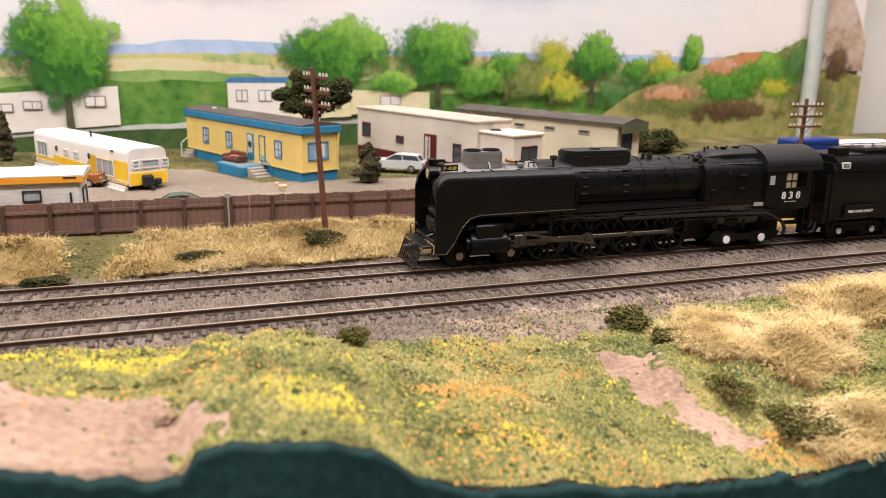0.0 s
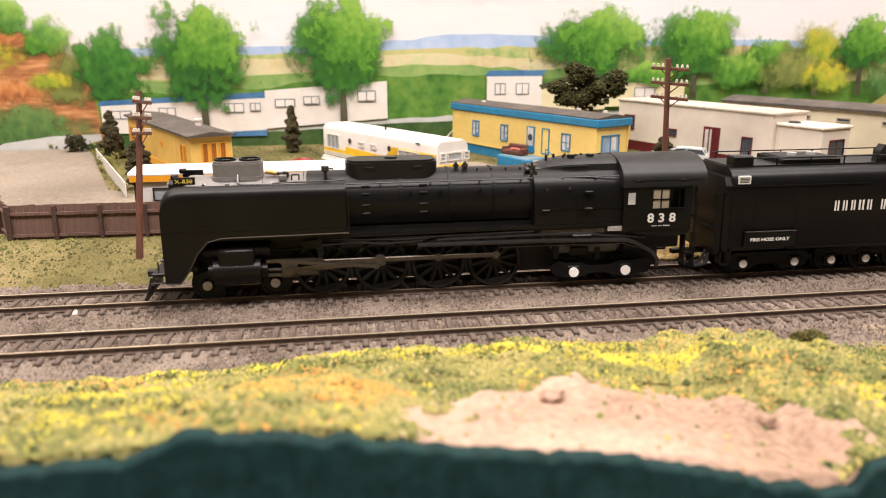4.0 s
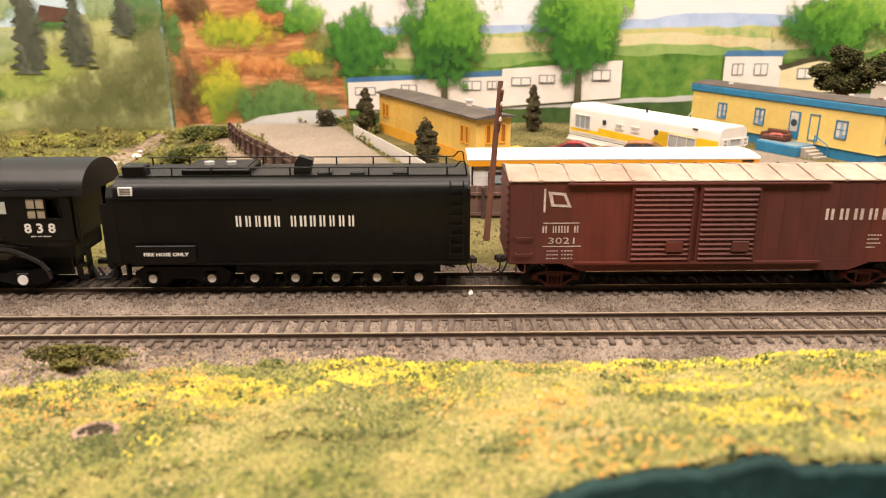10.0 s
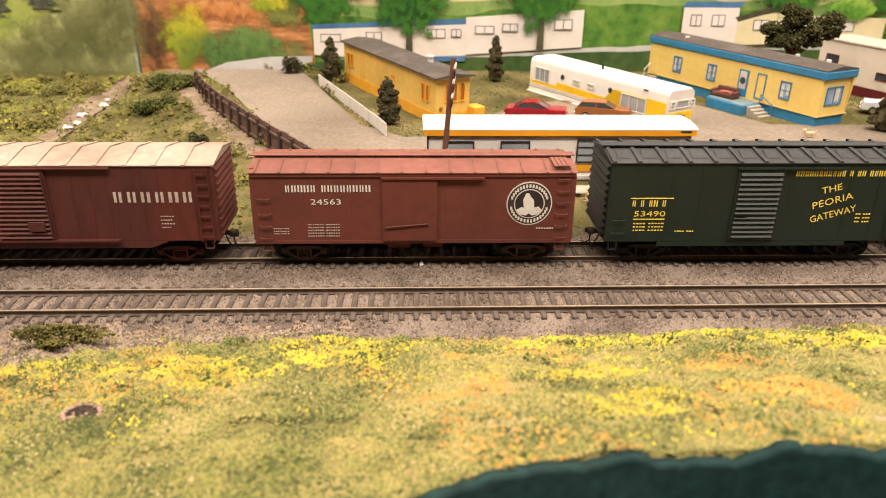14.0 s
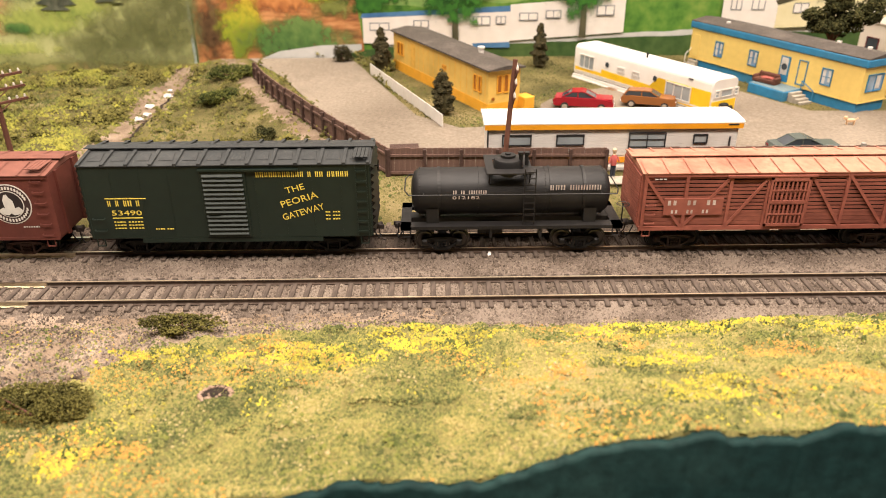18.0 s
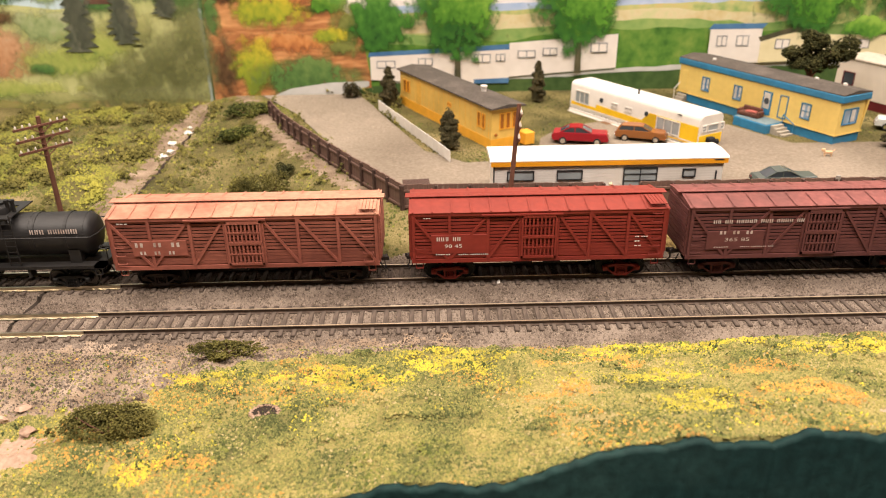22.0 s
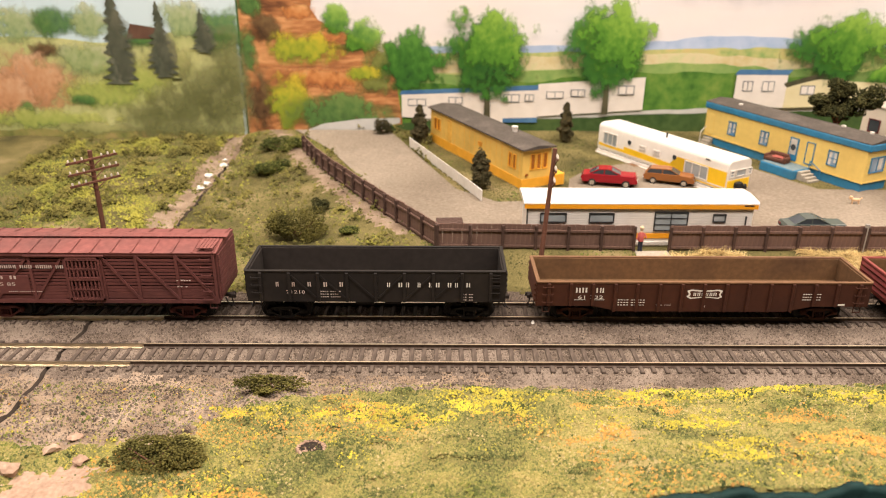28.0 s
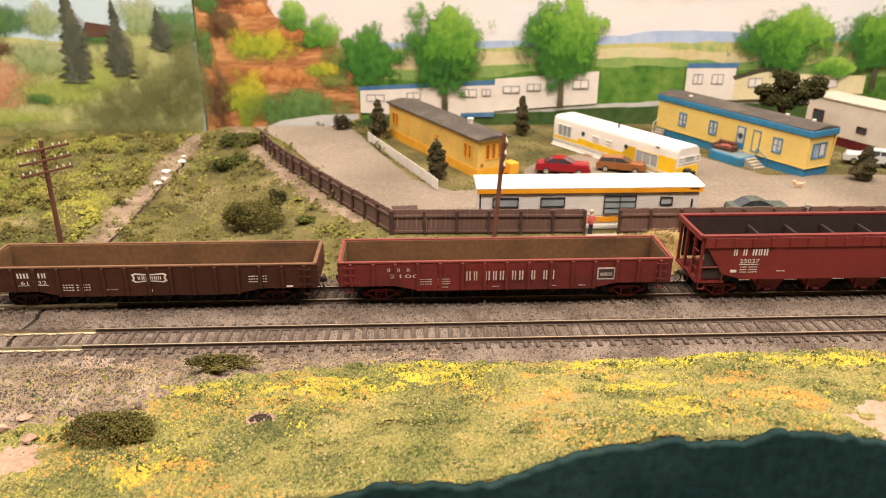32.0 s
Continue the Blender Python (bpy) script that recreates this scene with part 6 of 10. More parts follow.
    for s in (-1, 1):
        truck(c, s * 33.6, WHEELBLACK, 16.8, wheel=surface("tank_wheel_face_%d" % (s + 1), (0.10, 0.095, 0.09), 0.28, 0.9))
        coupler(c, s * (h + 1), s)
        stirrup(c, s * (h - 3), -15, 13, TANKBLACK)
    bars("reporting_mark", -28.5, -12, -R - 0.3, 30.0, 1.7, [1, 1, 4], DECALDIM, c, "faint grey lettering")
    lettering("road_number", "012182", 1.6, -22, -R - 0.35, 27.4, DECALDIM, c, 13)
    bars("company_lettering", 17.5, 42.5, -R - 0.3, 31.6, 2.4, [3, 6], DECALDIM, c, "faint grey lettering")


def stock_car(u0, u1, mat, roofmat, truckmat, label, z0, z1, texts):
    L, W = u1 - u0, 16.6
    c = car("stock_car", u0, u1, label, "stock car")
    h = L / 2
    part("floor", Geo().cbox(-h, h, -W, W, z0, z0 + 2.2, 0.25), mat, c)
    for s in (-1, 1):
        part("end_wall", Geo().cbox(s * h - 0.7, s * h + 0.7, -W + 0.3, W - 0.3, z0 + 1, z1, 0.2), mat, c)
        for i in range(8):
            z = z0 + 3 + i * (z1 - z0 - 4) / 8
            part("end_board", Geo().box(s * h + (0.7 if s > 0 else -1.3), s * h + (1.3 if s > 0 else -0.7), -W + 1, W - 1, z, z + 2.6), mat, c)
    # slats, thin boards with gaps between them
    n = 13
    p = (z1 - z0 - 3.4) / n
    # centre sheet added so the slat gaps read dark; the car is hollow
    part("gap_shade_sheet", Geo().box(-h + 1, h - 1, -0.5, 0.5, z0 + 2, z1 - 1), WHEELBLACK, c, "black centre sheet added to shade the slat gaps")
    for side in (-1, 1):
        for i in range(n):
            z = z0 + 2.4 + i * p
            solidrow = i < 3
            part("slat", Geo().box(-h + 0.4, h - 0.4, side * W - 0.3, side * W + 0.3, z, z + p * (0.92 if solidrow else 0.66)), SLATPINK if mat is STOCKPINK else mat, c)
    posts = [-h + 1.2, -h * 0.70, -h * 0.40, -9.6, 9.6, h * 0.40, h * 0.70, h - 1.2]
    for side in (-1, 1):
        for x in posts:
            part("post", Geo().cbox(x - 0.8, x + 0.8, side * W - 0.95, side * W + 0.95, z0, z1, 0.15), mat, c)
        zt, zb = z1 - 1.2, z0 + 1.6
        runs = [(posts[0], zt - 1, posts[1] - 1, zb), (posts[1], zb, posts[2], zt), (posts[2], zb, posts[3], zt), (posts[4], zt, posts[5], zb), (posts[5], zt, posts[6], zb), (posts[6], zt, posts[7], zb)]
        for xa, za, xb, zb_ in runs:
            d = Vector((xb - xa, 0, zb_ - za)).normalized()
            nrm = Vector((-d.z, 0, d.x)) * 0.65
            y = side * (W + 0.75)
            part("brace", Geo().prism([(xa - nrm.x, za - nrm.z), (xb - nrm.x, zb_ - nrm.z), (xb + nrm.x, zb_ + nrm.z), (xa + nrm.x, za + nrm.z)], "y", y - 0.3, y + 0.3), mat, c)
        part("top_plate", Geo().box(-h, h, side * W - 0.9, side * W + 0.9, z1 - 1.6, z1 + 0.2), mat, c)
        part("side_sill", Geo().box(-h, h, side * W - 0.9, side * W + 0.9, z0 - 0.3, z0 + 1.8), mat, c)
    d = part("door", Geo().box(-9.2, 9.2, -W - 1.7, -W - 1.0, z1 - 3.2, z1 - 1.8).box(-9.2, 9.2, -W - 1.7, -W - 1.0, z0 + 1.8, z0 + 3.0).box(-9.2, -8.2, -W - 1.7, -W - 1.0, z0 + 1.8, z1 - 1.8).box(8.2, 9.2, -W - 1.7, -W - 1.0, z0 + 1.8, z1 - 1.8).box(-9.2, 9.2, -W - 1.8, -W - 1.0, (z0 + z1) / 2 - 0.7, (z0 + z1) / 2 + 0.7), mat, c, "slatted sliding door in two halves")
    for k in range(8):
        x = -7.2 + k * 2.06
        part("door_slat", Geo().box(x - 0.45, x + 0.45, -W - 1.5, -W - 1.1, z0 + 2.6, z1 - 2.4), mat, d)
    for z in (z0 + 8, z0 + 13.5, z0 + 20, z0 + 25):
        part("door_strap", Geo().box(-8.6, 8.6, -W - 1.75, -W - 1.45, z - 0.35, z + 0.35), mat, d)
    part("door_rail", Geo().box(-30, 12, -W - 1.9, -W - 0.6, z1 - 1.7, z1 - 0.9), mat, c)
    roof = part("roof", Geo().prism(roof_geo(h, W + 1.2, z1, 3.20), "x", -h - 0.8, h + 0.8), roofmat, c, "dusty panelled roof")
    g = Geo()
    m = 14
    for i in range(m):
        x = -h + 1 + i * (L - 2) / (m - 1)
        for s in (-1, 1):
            g.add([(x - 0.4, s * (W + 1.3), z1 + 0.9), (x + 0.4, s * (W + 1.3), z1 + 0.9), (x + 0.4, s * 4, z1 + 3.01), (x - 0.4, s * 4, z1 + 3.01), (x - 0.4, s * (W + 1.3), z1), (x + 0.4, s * (W + 1.3), z1)], [(0, 1, 2, 3), (4, 5, 1, 0)])
    part("roof_rib", g, roofmat, roof)
    for k in (-1, 0, 1):
        part("running_board_plank", Geo().box(-h - 3, h + 3, k * 2.0 - 0.95, k * 2.0 + 0.95, z1 + 3.46, z1 + 3.84), roofmat, c)
    g = Geo()
    for i in range(m):
        x = -h + 1 + i * (L - 2) / (m - 1)
        part("saddle", Geo().box(x - 0.5, x + 0.5, -2.6, 2.6, z1 + 2.69, z1 + 3.46), mat, c)
    for k in range(5):
        part("roof_walk_plank", Geo().cbox(h - 9.5 + k * 1.8, h - 7.9 + k * 1.8, -W - 0.6, -3.4, z1 + 2.69, z1 + 3.07, 0.12), roofmat, c)
    for z in range(6):
        grab(c, h - 5.5, -W - 0.9, z0 + 3 + z * 4.6, 5.0, mat)
    for z in range(3):
        grab(c, -h + 4.5, -W - 0.9, z0 + 4 + z * 4.6, 4.5, mat)
    for s in (-1, 1):
        stirrup(c, s * (h - 4), -W + 0.2, z0, mat)
    wagon_base(c, L, z0 + 0.2, WHEELBLACK, trucks=truckmat)
    for kind, *a in texts:
        if kind == "bars":
            bars("lettering", a[0], a[1], -W - 1.12, a[2], a[3], a[4], a[5], c)
        elif kind == "board":
            part("letter_board", Geo().cbox(a[0], a[1], -W - 1.06, -W - 0.1, a[2], a[3], 0.1), mat, c)
        else:
            lettering("road_number", a[0], a[1], a[2], -W - 1.12, a[3], a[4], c, a[5])
    return c


def gondola(name, u0, u1, z0, z1, mat, inside, lip, label, belly, posts, diag=False, wheel=None, wb=17.0):
    L, W = u1 - u0, 17.0
    c = car(name, u0, u1, label, "gondola car")
    h = L / 2
    if belly:
        pts = [(-h, z0 + 3.2), (-h + belly, z0 + 3.2), (-h + belly + 14, z0), (h - belly - 14, z0), (h - belly, z0 + 3.2), (h, z0 + 3.2), (h, z1), (-h, z1)]
    else:
        pts = [(-h, z0), (h, z0), (h, z1), (-h, z1)]
    for s in (-1, 1):
        part("side_wall", Geo().prism(pts, "y", s * W - 0.45, s * W + 0.45), mat, c, "plate side")
        part("side_lining", Geo().box(-h + 0.8, h - 0.8, s * (W - 0.95) - 0.4, s * (W - 0.95) + 0.4, z0 + 3.5, z1 - 0.4), inside, c, "weathered inner face")
        part("top_rim", Geo().cbox(-h - 0.4, h + 0.4, s * W - 0.8, s * W + 0.8, z1 - 0.6, z1 + 0.5, 0.2), lip, c, "worn top rim")
        part("end_wall", Geo().cbox(s * h - 0.6, s * h + 0.6, -W, W, z0 + 2.5, z1 + 0.1, 0.2), mat, c)
        part("end_lining", Geo().box(s * (h - 1.1) - 0.4, s * (h - 1.1) + 0.4, -W + 0.6, W - 0.6, z0 + 3.5, z1 - 0.4), inside, c)
        part("end_rim", Geo().cbox(s * h - 0.9, s * h + 0.9, -W, W, z1 - 0.5, z1 + 0.7, 0.2), lip, c)
        end_ribs(c, s * h + s * 0.5, s, W, z0 + 4, z1 - 1, 4, mat)
        for i in range(posts):
            x = -h + (i + 0.5) * L / posts
            zb = z0 + 0.2 if (not belly or abs(x) < h - belly - 10) else z0 + 3.4
            part("post", Geo().cbox(x - 0.9, x + 0.9, s * (W + 0.9) - 0.6, s * (W + 0.9) + 0.6, zb, z1 - 0.6, 0.25), mat, c)
    part("floor", Geo().box(-h + 0.6, h - 0.6, -W + 0.4, W - 0.4, z0 + 2.9, z0 + 3.8), inside, c, "rusty floor")
    if diag:
        for i in range(posts - 1):
            x0, x1 = -h + (i + 0.5) * L / posts, -h + (i + 1.5) * L / posts
            mid = (x0 + x1) / 2
            up = mid > 0
            za, zb = (z0 + 2, z1 - 2.5) if up else (z1 - 2.5, z0 + 2)
            if abs(mid) > h - 16:
                continue
            nrm = Vector((-(zb - za), 0, (x1 - x0))).normalized() * 0.55
            part("brace", Geo().prism([(x0 + 1 - nrm.x, za - nrm.z), (x1 - 1 - nrm.x, zb - nrm.z), (x1 - 1 + nrm.x, zb + nrm.z), (x0 + 1 + nrm.x, za + nrm.z)], "y", -W - 1.1, -W - 0.4), mat, c)
    for s in (-1, 1):
        for z in range(3):
            grab(c, s * (h - 5.5), -W - 0.5, z0 + 6 + z * 4.4, 5.5, mat)
        stirrup(c, s * (h - 5), -W + 0.2, z0 + (0.4 if diag else 3), mat)
    wagon_base(c, L, z0 + (0.2 if diag else 2.6), WHEELBLACK, trucks=mat if not diag else WHEELBLACK, wb=wb, wheel=wheel, tx=h - 22 if belly else h - 18.5)
    return c, h, W


def hopper():
    u0, L, W, Z1 = 2290.0, 170.0, 17.6, 38.2
    c = car("hopper_car", u0, u0 + L, "red ribbed open hopper car with white lettering on the rear track", "hopper car")
    h = L / 2
    for s in (-1, 1):
        part("side_wall", Geo().prism([(-h + 14, 16), (-h + 26, 12.6), (h - 26, 12.6), (h - 14, 16), (h - 2, Z1 - 4), (h - 2, Z1), (-h + 2, Z1), (-h + 2, Z1 - 4)], "y", s * W - 0.5, s * W + 0.5), HOPRED, c, "smooth red slope side")
        part("top_rim", Geo().cbox(-h, h, s * W - 1.2, s * W + 1.2, Z1 - 0.6, Z1 + 1.0, 0.25), HOPRED, c, "wide red top rim")
        part("side_band", Geo().cbox(-h + 2, h - 2, s * (W + 0.7) - 0.5, s * (W + 0.7) + 0.5, Z1 - 6.5, Z1 - 0.6, 0.2), HOPRED, c)
        for i in range(16):
            x = -h + 8 + i * (L - 16) / 15
            part("rib", Geo().cbox(x - 0.6, x + 0.6, s * (W + 1.4) - 0.5, s * (W + 1.4) + 0.5, Z1 - 6.0, Z1 - 0.6, 0.15), HOPRED, c)
        part("end_rim", Geo().cbox(s * h - 1.0, s * h + 1.0, -W, W, Z1 - 2.4, Z1 + 0.9, 0.25), HOPRED, c)
        part("slope_sheet", Geo().add([(s * (h - 2), -W + 0.6, Z1 - 3), (s * (h - 2), W - 0.6, Z1 - 3), (s * (h - 36), W - 0.6, 13), (s * (h - 36), -W + 0.6, 13), (s * (h - 3), -W + 0.6, Z1 - 4), (s * (h - 3), W - 0.6, Z1 - 4), (s * (h - 36), W - 0.6, 12.2), (s * (h - 36), -W + 0.6, 12.2)], [(0, 1, 2, 3), (4, 5, 6, 7), (0, 1, 5, 4), (2, 3, 7, 6), (0, 3, 7, 4), (1, 2, 6, 5)]), HOPRED, c, "sloping end sheet")
        for y in (-W + 0.8, -6, 6, W - 0.8):
            part("end_post", Geo().box(s * (h - 1.5) - 0.8, s * (h - 1.5) + 0.8, y - 0.7, y + 0.7, 11, Z1 - 1), HOPRED, c)
        for z in range(4):
            part("end_rung", Geo().cyl((s * (h + 0.4), -W + 1, 14 + z * 5), (s * (h + 0.4), -W + 7, 14 + z * 5), 0.3, n=6), HOPRED, c)
        part("brace", Geo().rod([(s * (h - 2), -W + 0.8, Z1 - 3), (s * (h - 14), -W + 0.8, 16)], 0.7, 6).rod([(s * (h - 2), W - 0.8, Z1 - 3), (s * (h - 14), W - 0.8, 16)], 0.7, 6), HOPRED, c)
        part("platform", Geo().box(s * (h - 8) - 8, s * (h - 8) + 8, -W + 1, W - 1, 10, 11.4), HOPRED, c)
        part("handrail", Geo().rod([(s * (h - 14), -W, 11), (s * (h - 14), -W, 20), (s * (h - 1), -W, 20), (s * (h - 1), -W, 11)], 0.45, 6), HOPRED, c)
        stirrup(c, s * (h - 3), -W + 0.3, 10.5, HOPRED)
        truck(c, s * (h - 16), HOPRED, 17)
        coupler(c, s * (h + 1), s)
    part("inside_lining", Geo().box(-h + 3, h - 3, -W + 0.7, -W + 1.1, 13, Z1 - 0.8).box(-h + 3, h - 3, W - 1.1, W - 0.7, 13, Z1 - 0.8), HOPIN, c, "dark brown inner walls")
    part("hopper_floor", Geo().box(-h + 36, h - 36, -W + 1.2, W - 1.2, 12.4, 13.2), HOPIN, c)
    for x in (-44, -22, 0, 22, 44):
        part("cross_brace", Geo().cbox(x - 0.7, x + 0.7, -W + 1, W - 1, Z1 - 9, Z1 - 6, 0.2).box(x - 0.4, x + 0.4, -W + 1.1, W - 1.1, 14, Z1 - 9), HOPIN, c)
    for x in (-42, -14, 14, 42):
        part("outlet", Geo().prism([(x - 11, 12.8), (x + 11, 12.8), (x + 5, 5.0), (x - 5, 5.0)], "y", -13.5, 13.5), HOPRED, c, "discharge chute")
        part("outlet_latch", Geo().box(x - 6, x - 4.8, -14.6, -13.4, 4.6, 13).box(x - 2, x + 2, -14.4, -13.4, 4.2, 6), HOPRED, c)
    part("centre_sill", Geo().box(-h, h, -3, 3, 8.5, 11.5), HOPRED, c)
    bars("company_lettering", -h + 18, -h + 38, -W - 0.7, 27.0, 3.8, [1, 1, 3], DECAL, c, "white lettering")
    lettering("road_number", "25037", 2.4, -h + 28, -W - 0.7, 22.6, DECAL, c, 11)
    part("underline", Geo().box(-h + 22.5, -h + 33.5, -W - 0.7, -W - 0.5, 21.6, 21.9), DECAL, c)
    for i in range(3):
        bars("data_line", -h + 23, -h + 33, -W - 0.7, 19.8 - i * 1.5, 0.8, [4, 5], DECAL, c)
    bars("data_line", -h + 44, -h + 49, -W - 0.7, 17.2, 0.8, [3, 4], DECAL, c)
    part("stencil", Geo().box(-h + 18, -h + 21.5, -W - 0.7, -W - 0.5, 17.0, 18.6), DECAL, c)


boxcar_double()
boxcar_single()
boxcar_green()
tank_car()
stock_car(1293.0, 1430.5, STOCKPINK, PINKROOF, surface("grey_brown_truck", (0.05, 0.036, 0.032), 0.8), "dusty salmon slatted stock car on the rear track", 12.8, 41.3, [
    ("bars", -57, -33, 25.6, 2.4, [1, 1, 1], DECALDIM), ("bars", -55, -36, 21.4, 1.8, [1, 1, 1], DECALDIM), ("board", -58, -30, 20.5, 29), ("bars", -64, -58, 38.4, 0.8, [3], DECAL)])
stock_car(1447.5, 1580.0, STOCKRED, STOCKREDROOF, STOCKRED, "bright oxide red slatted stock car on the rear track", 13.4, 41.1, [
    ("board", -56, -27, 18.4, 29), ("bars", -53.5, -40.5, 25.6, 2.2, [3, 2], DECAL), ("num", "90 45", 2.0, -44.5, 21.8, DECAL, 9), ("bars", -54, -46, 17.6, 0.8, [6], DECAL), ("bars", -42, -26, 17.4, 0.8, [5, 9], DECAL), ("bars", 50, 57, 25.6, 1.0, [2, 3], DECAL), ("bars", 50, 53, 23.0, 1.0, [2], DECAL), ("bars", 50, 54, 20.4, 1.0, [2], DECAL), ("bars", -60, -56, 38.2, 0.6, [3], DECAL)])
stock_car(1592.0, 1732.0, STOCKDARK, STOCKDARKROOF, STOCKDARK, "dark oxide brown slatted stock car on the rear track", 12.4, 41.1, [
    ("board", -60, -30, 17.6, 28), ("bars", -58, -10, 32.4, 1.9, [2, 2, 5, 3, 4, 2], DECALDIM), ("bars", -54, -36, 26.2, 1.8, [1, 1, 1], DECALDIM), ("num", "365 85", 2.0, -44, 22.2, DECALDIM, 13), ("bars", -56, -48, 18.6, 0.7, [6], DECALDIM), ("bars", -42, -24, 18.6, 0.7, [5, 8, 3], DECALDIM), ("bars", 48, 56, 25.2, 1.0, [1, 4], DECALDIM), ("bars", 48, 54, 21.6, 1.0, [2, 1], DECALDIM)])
c, h, W = gondola("gondola_car", 1747.0, 1884.5, 13.4, 31.2, GONDGREY, surface("dark_gondola_inside", (0.028, 0.022, 0.019), 0.85, 0, 0.2, 300, 0.1), GONDGREY, "grimy black composite gondola with diagonal braces on the rear track", 0, 9, True, WHEELBLACK, 18.0)
bars("reporting_mark", -h + 14, -h + 53, -W - 1.1, 22.6, 2.6, [1, 1, 1, 1, 1], DECALDIM, c, "faded grey lettering", 0, 0.35)
lettering("road_number", "71210", 1.9, -h + 26, -W - 0.9, 18.4, DECALDIM, c, 10)
bars("company_lettering", 5, 51, -W - 1.1, 22.4, 2.6, [1, 2, 1, 2, 2, 1], DECAL, c, "white script-style lettering", 0, 0.5)
for i in range(3):
    bars("data_line", -h + 39, -h + 50, -W - 0.6, 19.2 - i * 1.6, 0.7, [4, 5], DECALDIM, c)
    bars("data_line", 46, 52, -W - 0.6, 17.6 - i * 1.6, 0.7, [2, 2], DECALDIM, c)
ladder(c, h - 5, -W - 0.2, 13, 31, GONDGREY, 5, 5)
c, h, W = gondola("gondola_car", 1902.0, 2080.0, 8.2, 25.4, GONDBROWN, GONDIN, GONDLIP, "long dark brown steel gondola on the rear track", 30, 15)
bars("reporting_mark", -h + 20, -h + 36, -W - 0.7, 19.4, 2.8, [2, 2], DECAL, c, "white lettering")
lettering("road_number", "61 732", 1.9, -h + 28.5, -W - 0.7, 15.8, DECAL, c, 13.5)
part("underline", Geo().box(-h + 20, -h + 26, -W - 0.65, -W - 0.5, 15.0, 15.2).box(-h + 30, -h + 36, -W - 0.65, -W - 0.5, 15.0, 15.2), DECAL, c)
e = part("emblem", Geo().prism([(-9, 17.2), (-8, 18.6), (-9, 20.6), (-7, 21.4), (-2, 20.9), (3, 20.9), (8, 21.4), (10, 20.6), (9, 18.6), (10, 17.0), (8, 15.9), (3, 16.5), (-2, 16.5), (-7, 15.9)], "y", -W - 0.6, -W - 0.4), DECAL, c, "white shield-shaped emblem")
part("emblem_field", Geo().prism([(-7.6, 17.4), (-7, 18.6), (-7.6, 20.1), (-6.6, 20.6), (-2, 20.2), (3, 20.2), (7.6, 20.6), (8.6, 20.0), (8, 18.6), (8.6, 17.4), (7.6, 16.7), (3, 17.2), (-2, 17.2), (-6.6, 16.7)], "y", -W - 0.68, -W - 0.58), GONDBROWN, e)
bars("emblem_lettering", -6, 7, -W - 0.76, 17.7, 1.9, [6], DECAL, e)
for i in range(3):
    bars("data_line", -h + 43, -h + 58, -W - 0.65, 14.8 - i * 1.5, 0.7, [4, 5], DECAL, c)
bars("data_line", -h + 64, -h + 72, -W - 0.65, 11.8, 0.7, [4, 4], DECALDIM, c)
for i in range(3):
    bars("data_line", h - 36, h - 26, -W - 0.65, 18.4 - i * 1.6, 0.7, [4, 3], DECAL, c)
part("stencil", Geo().box(0, 1.4, -W - 0.65, -W - 0.5, 10.6, 12.0).box(h - 16, h - 12.4, -W - 0.65, -W - 0.5, 12.0, 13.0), DECAL, c)
c, h, W = gondola("gondola_car", 2093.0, 2275.0, 8.4, 25.6, GONDRED, GONDIN, surface("dusty_red_rim", (0.21, 0.05, 0.042), 0.75), "dull red steel gondola with weathered white lettering on the rear track", 30, 15)
bars("reporting_mark", -h + 25, -h + 44, -W - 0.7, 20.0, 2.0, [1, 1, 1, 1], DECALDIM, c, "faded lettering", 0, 0.45)
lettering("road_number", "2100", 2.0, -h + 35, -W - 0.7, 16.4, DECALDIM, c, 16)
bars("company_lettering", -23, 27, -W - 1.3, 14.6, 5.4, [2, 3, 2, 1, 2], DECALDIM, c, "tall faded white lettering", 0, 0.6)
for i in range(3):
    bars("data_line", -h + 42, -h + 50, -W - 0.65, 15.0 - i * 1.4, 0.7, [6], DECALDIM, c)
    bars("data_line", -h + 53, -h + 60, -W - 0.65, 15.0 - i * 1.4, 0.7, [6], DECALDIM, c)
for x in (-36, -8, 24, 40):
    bars("data_line", x, x + 4, -W - 0.65, 10.2, 0.7, [4], DECALDIM, c)
e = part("emblem", Geo().box(50, 60, -W - 0.7, -W - 0.45, 13.8, 20.8), DECALDIM, c, "square faded emblem")
part("emblem_field", Geo().box(50.8, 59.2, -W - 0.78, -W - 0.66, 14.6, 20.0), surface("emblem_dirty_black", (0.05, 0.035, 0.03), 0.7), e)
bars("emblem_lettering", 51.6, 58.4, -W - 0.84, 16.0, 2.0, [6], DECALDIM, e)
hopper()

# ---- steam locomotive and tender ----
SPUN = []
DRIVER_R, CRANK, OMEGA, TOP_T = 11.3, 3.7, SPEED / 11.3, 3.97
rod_rows_times = [i * 0.125 for i in range(0, 257)]


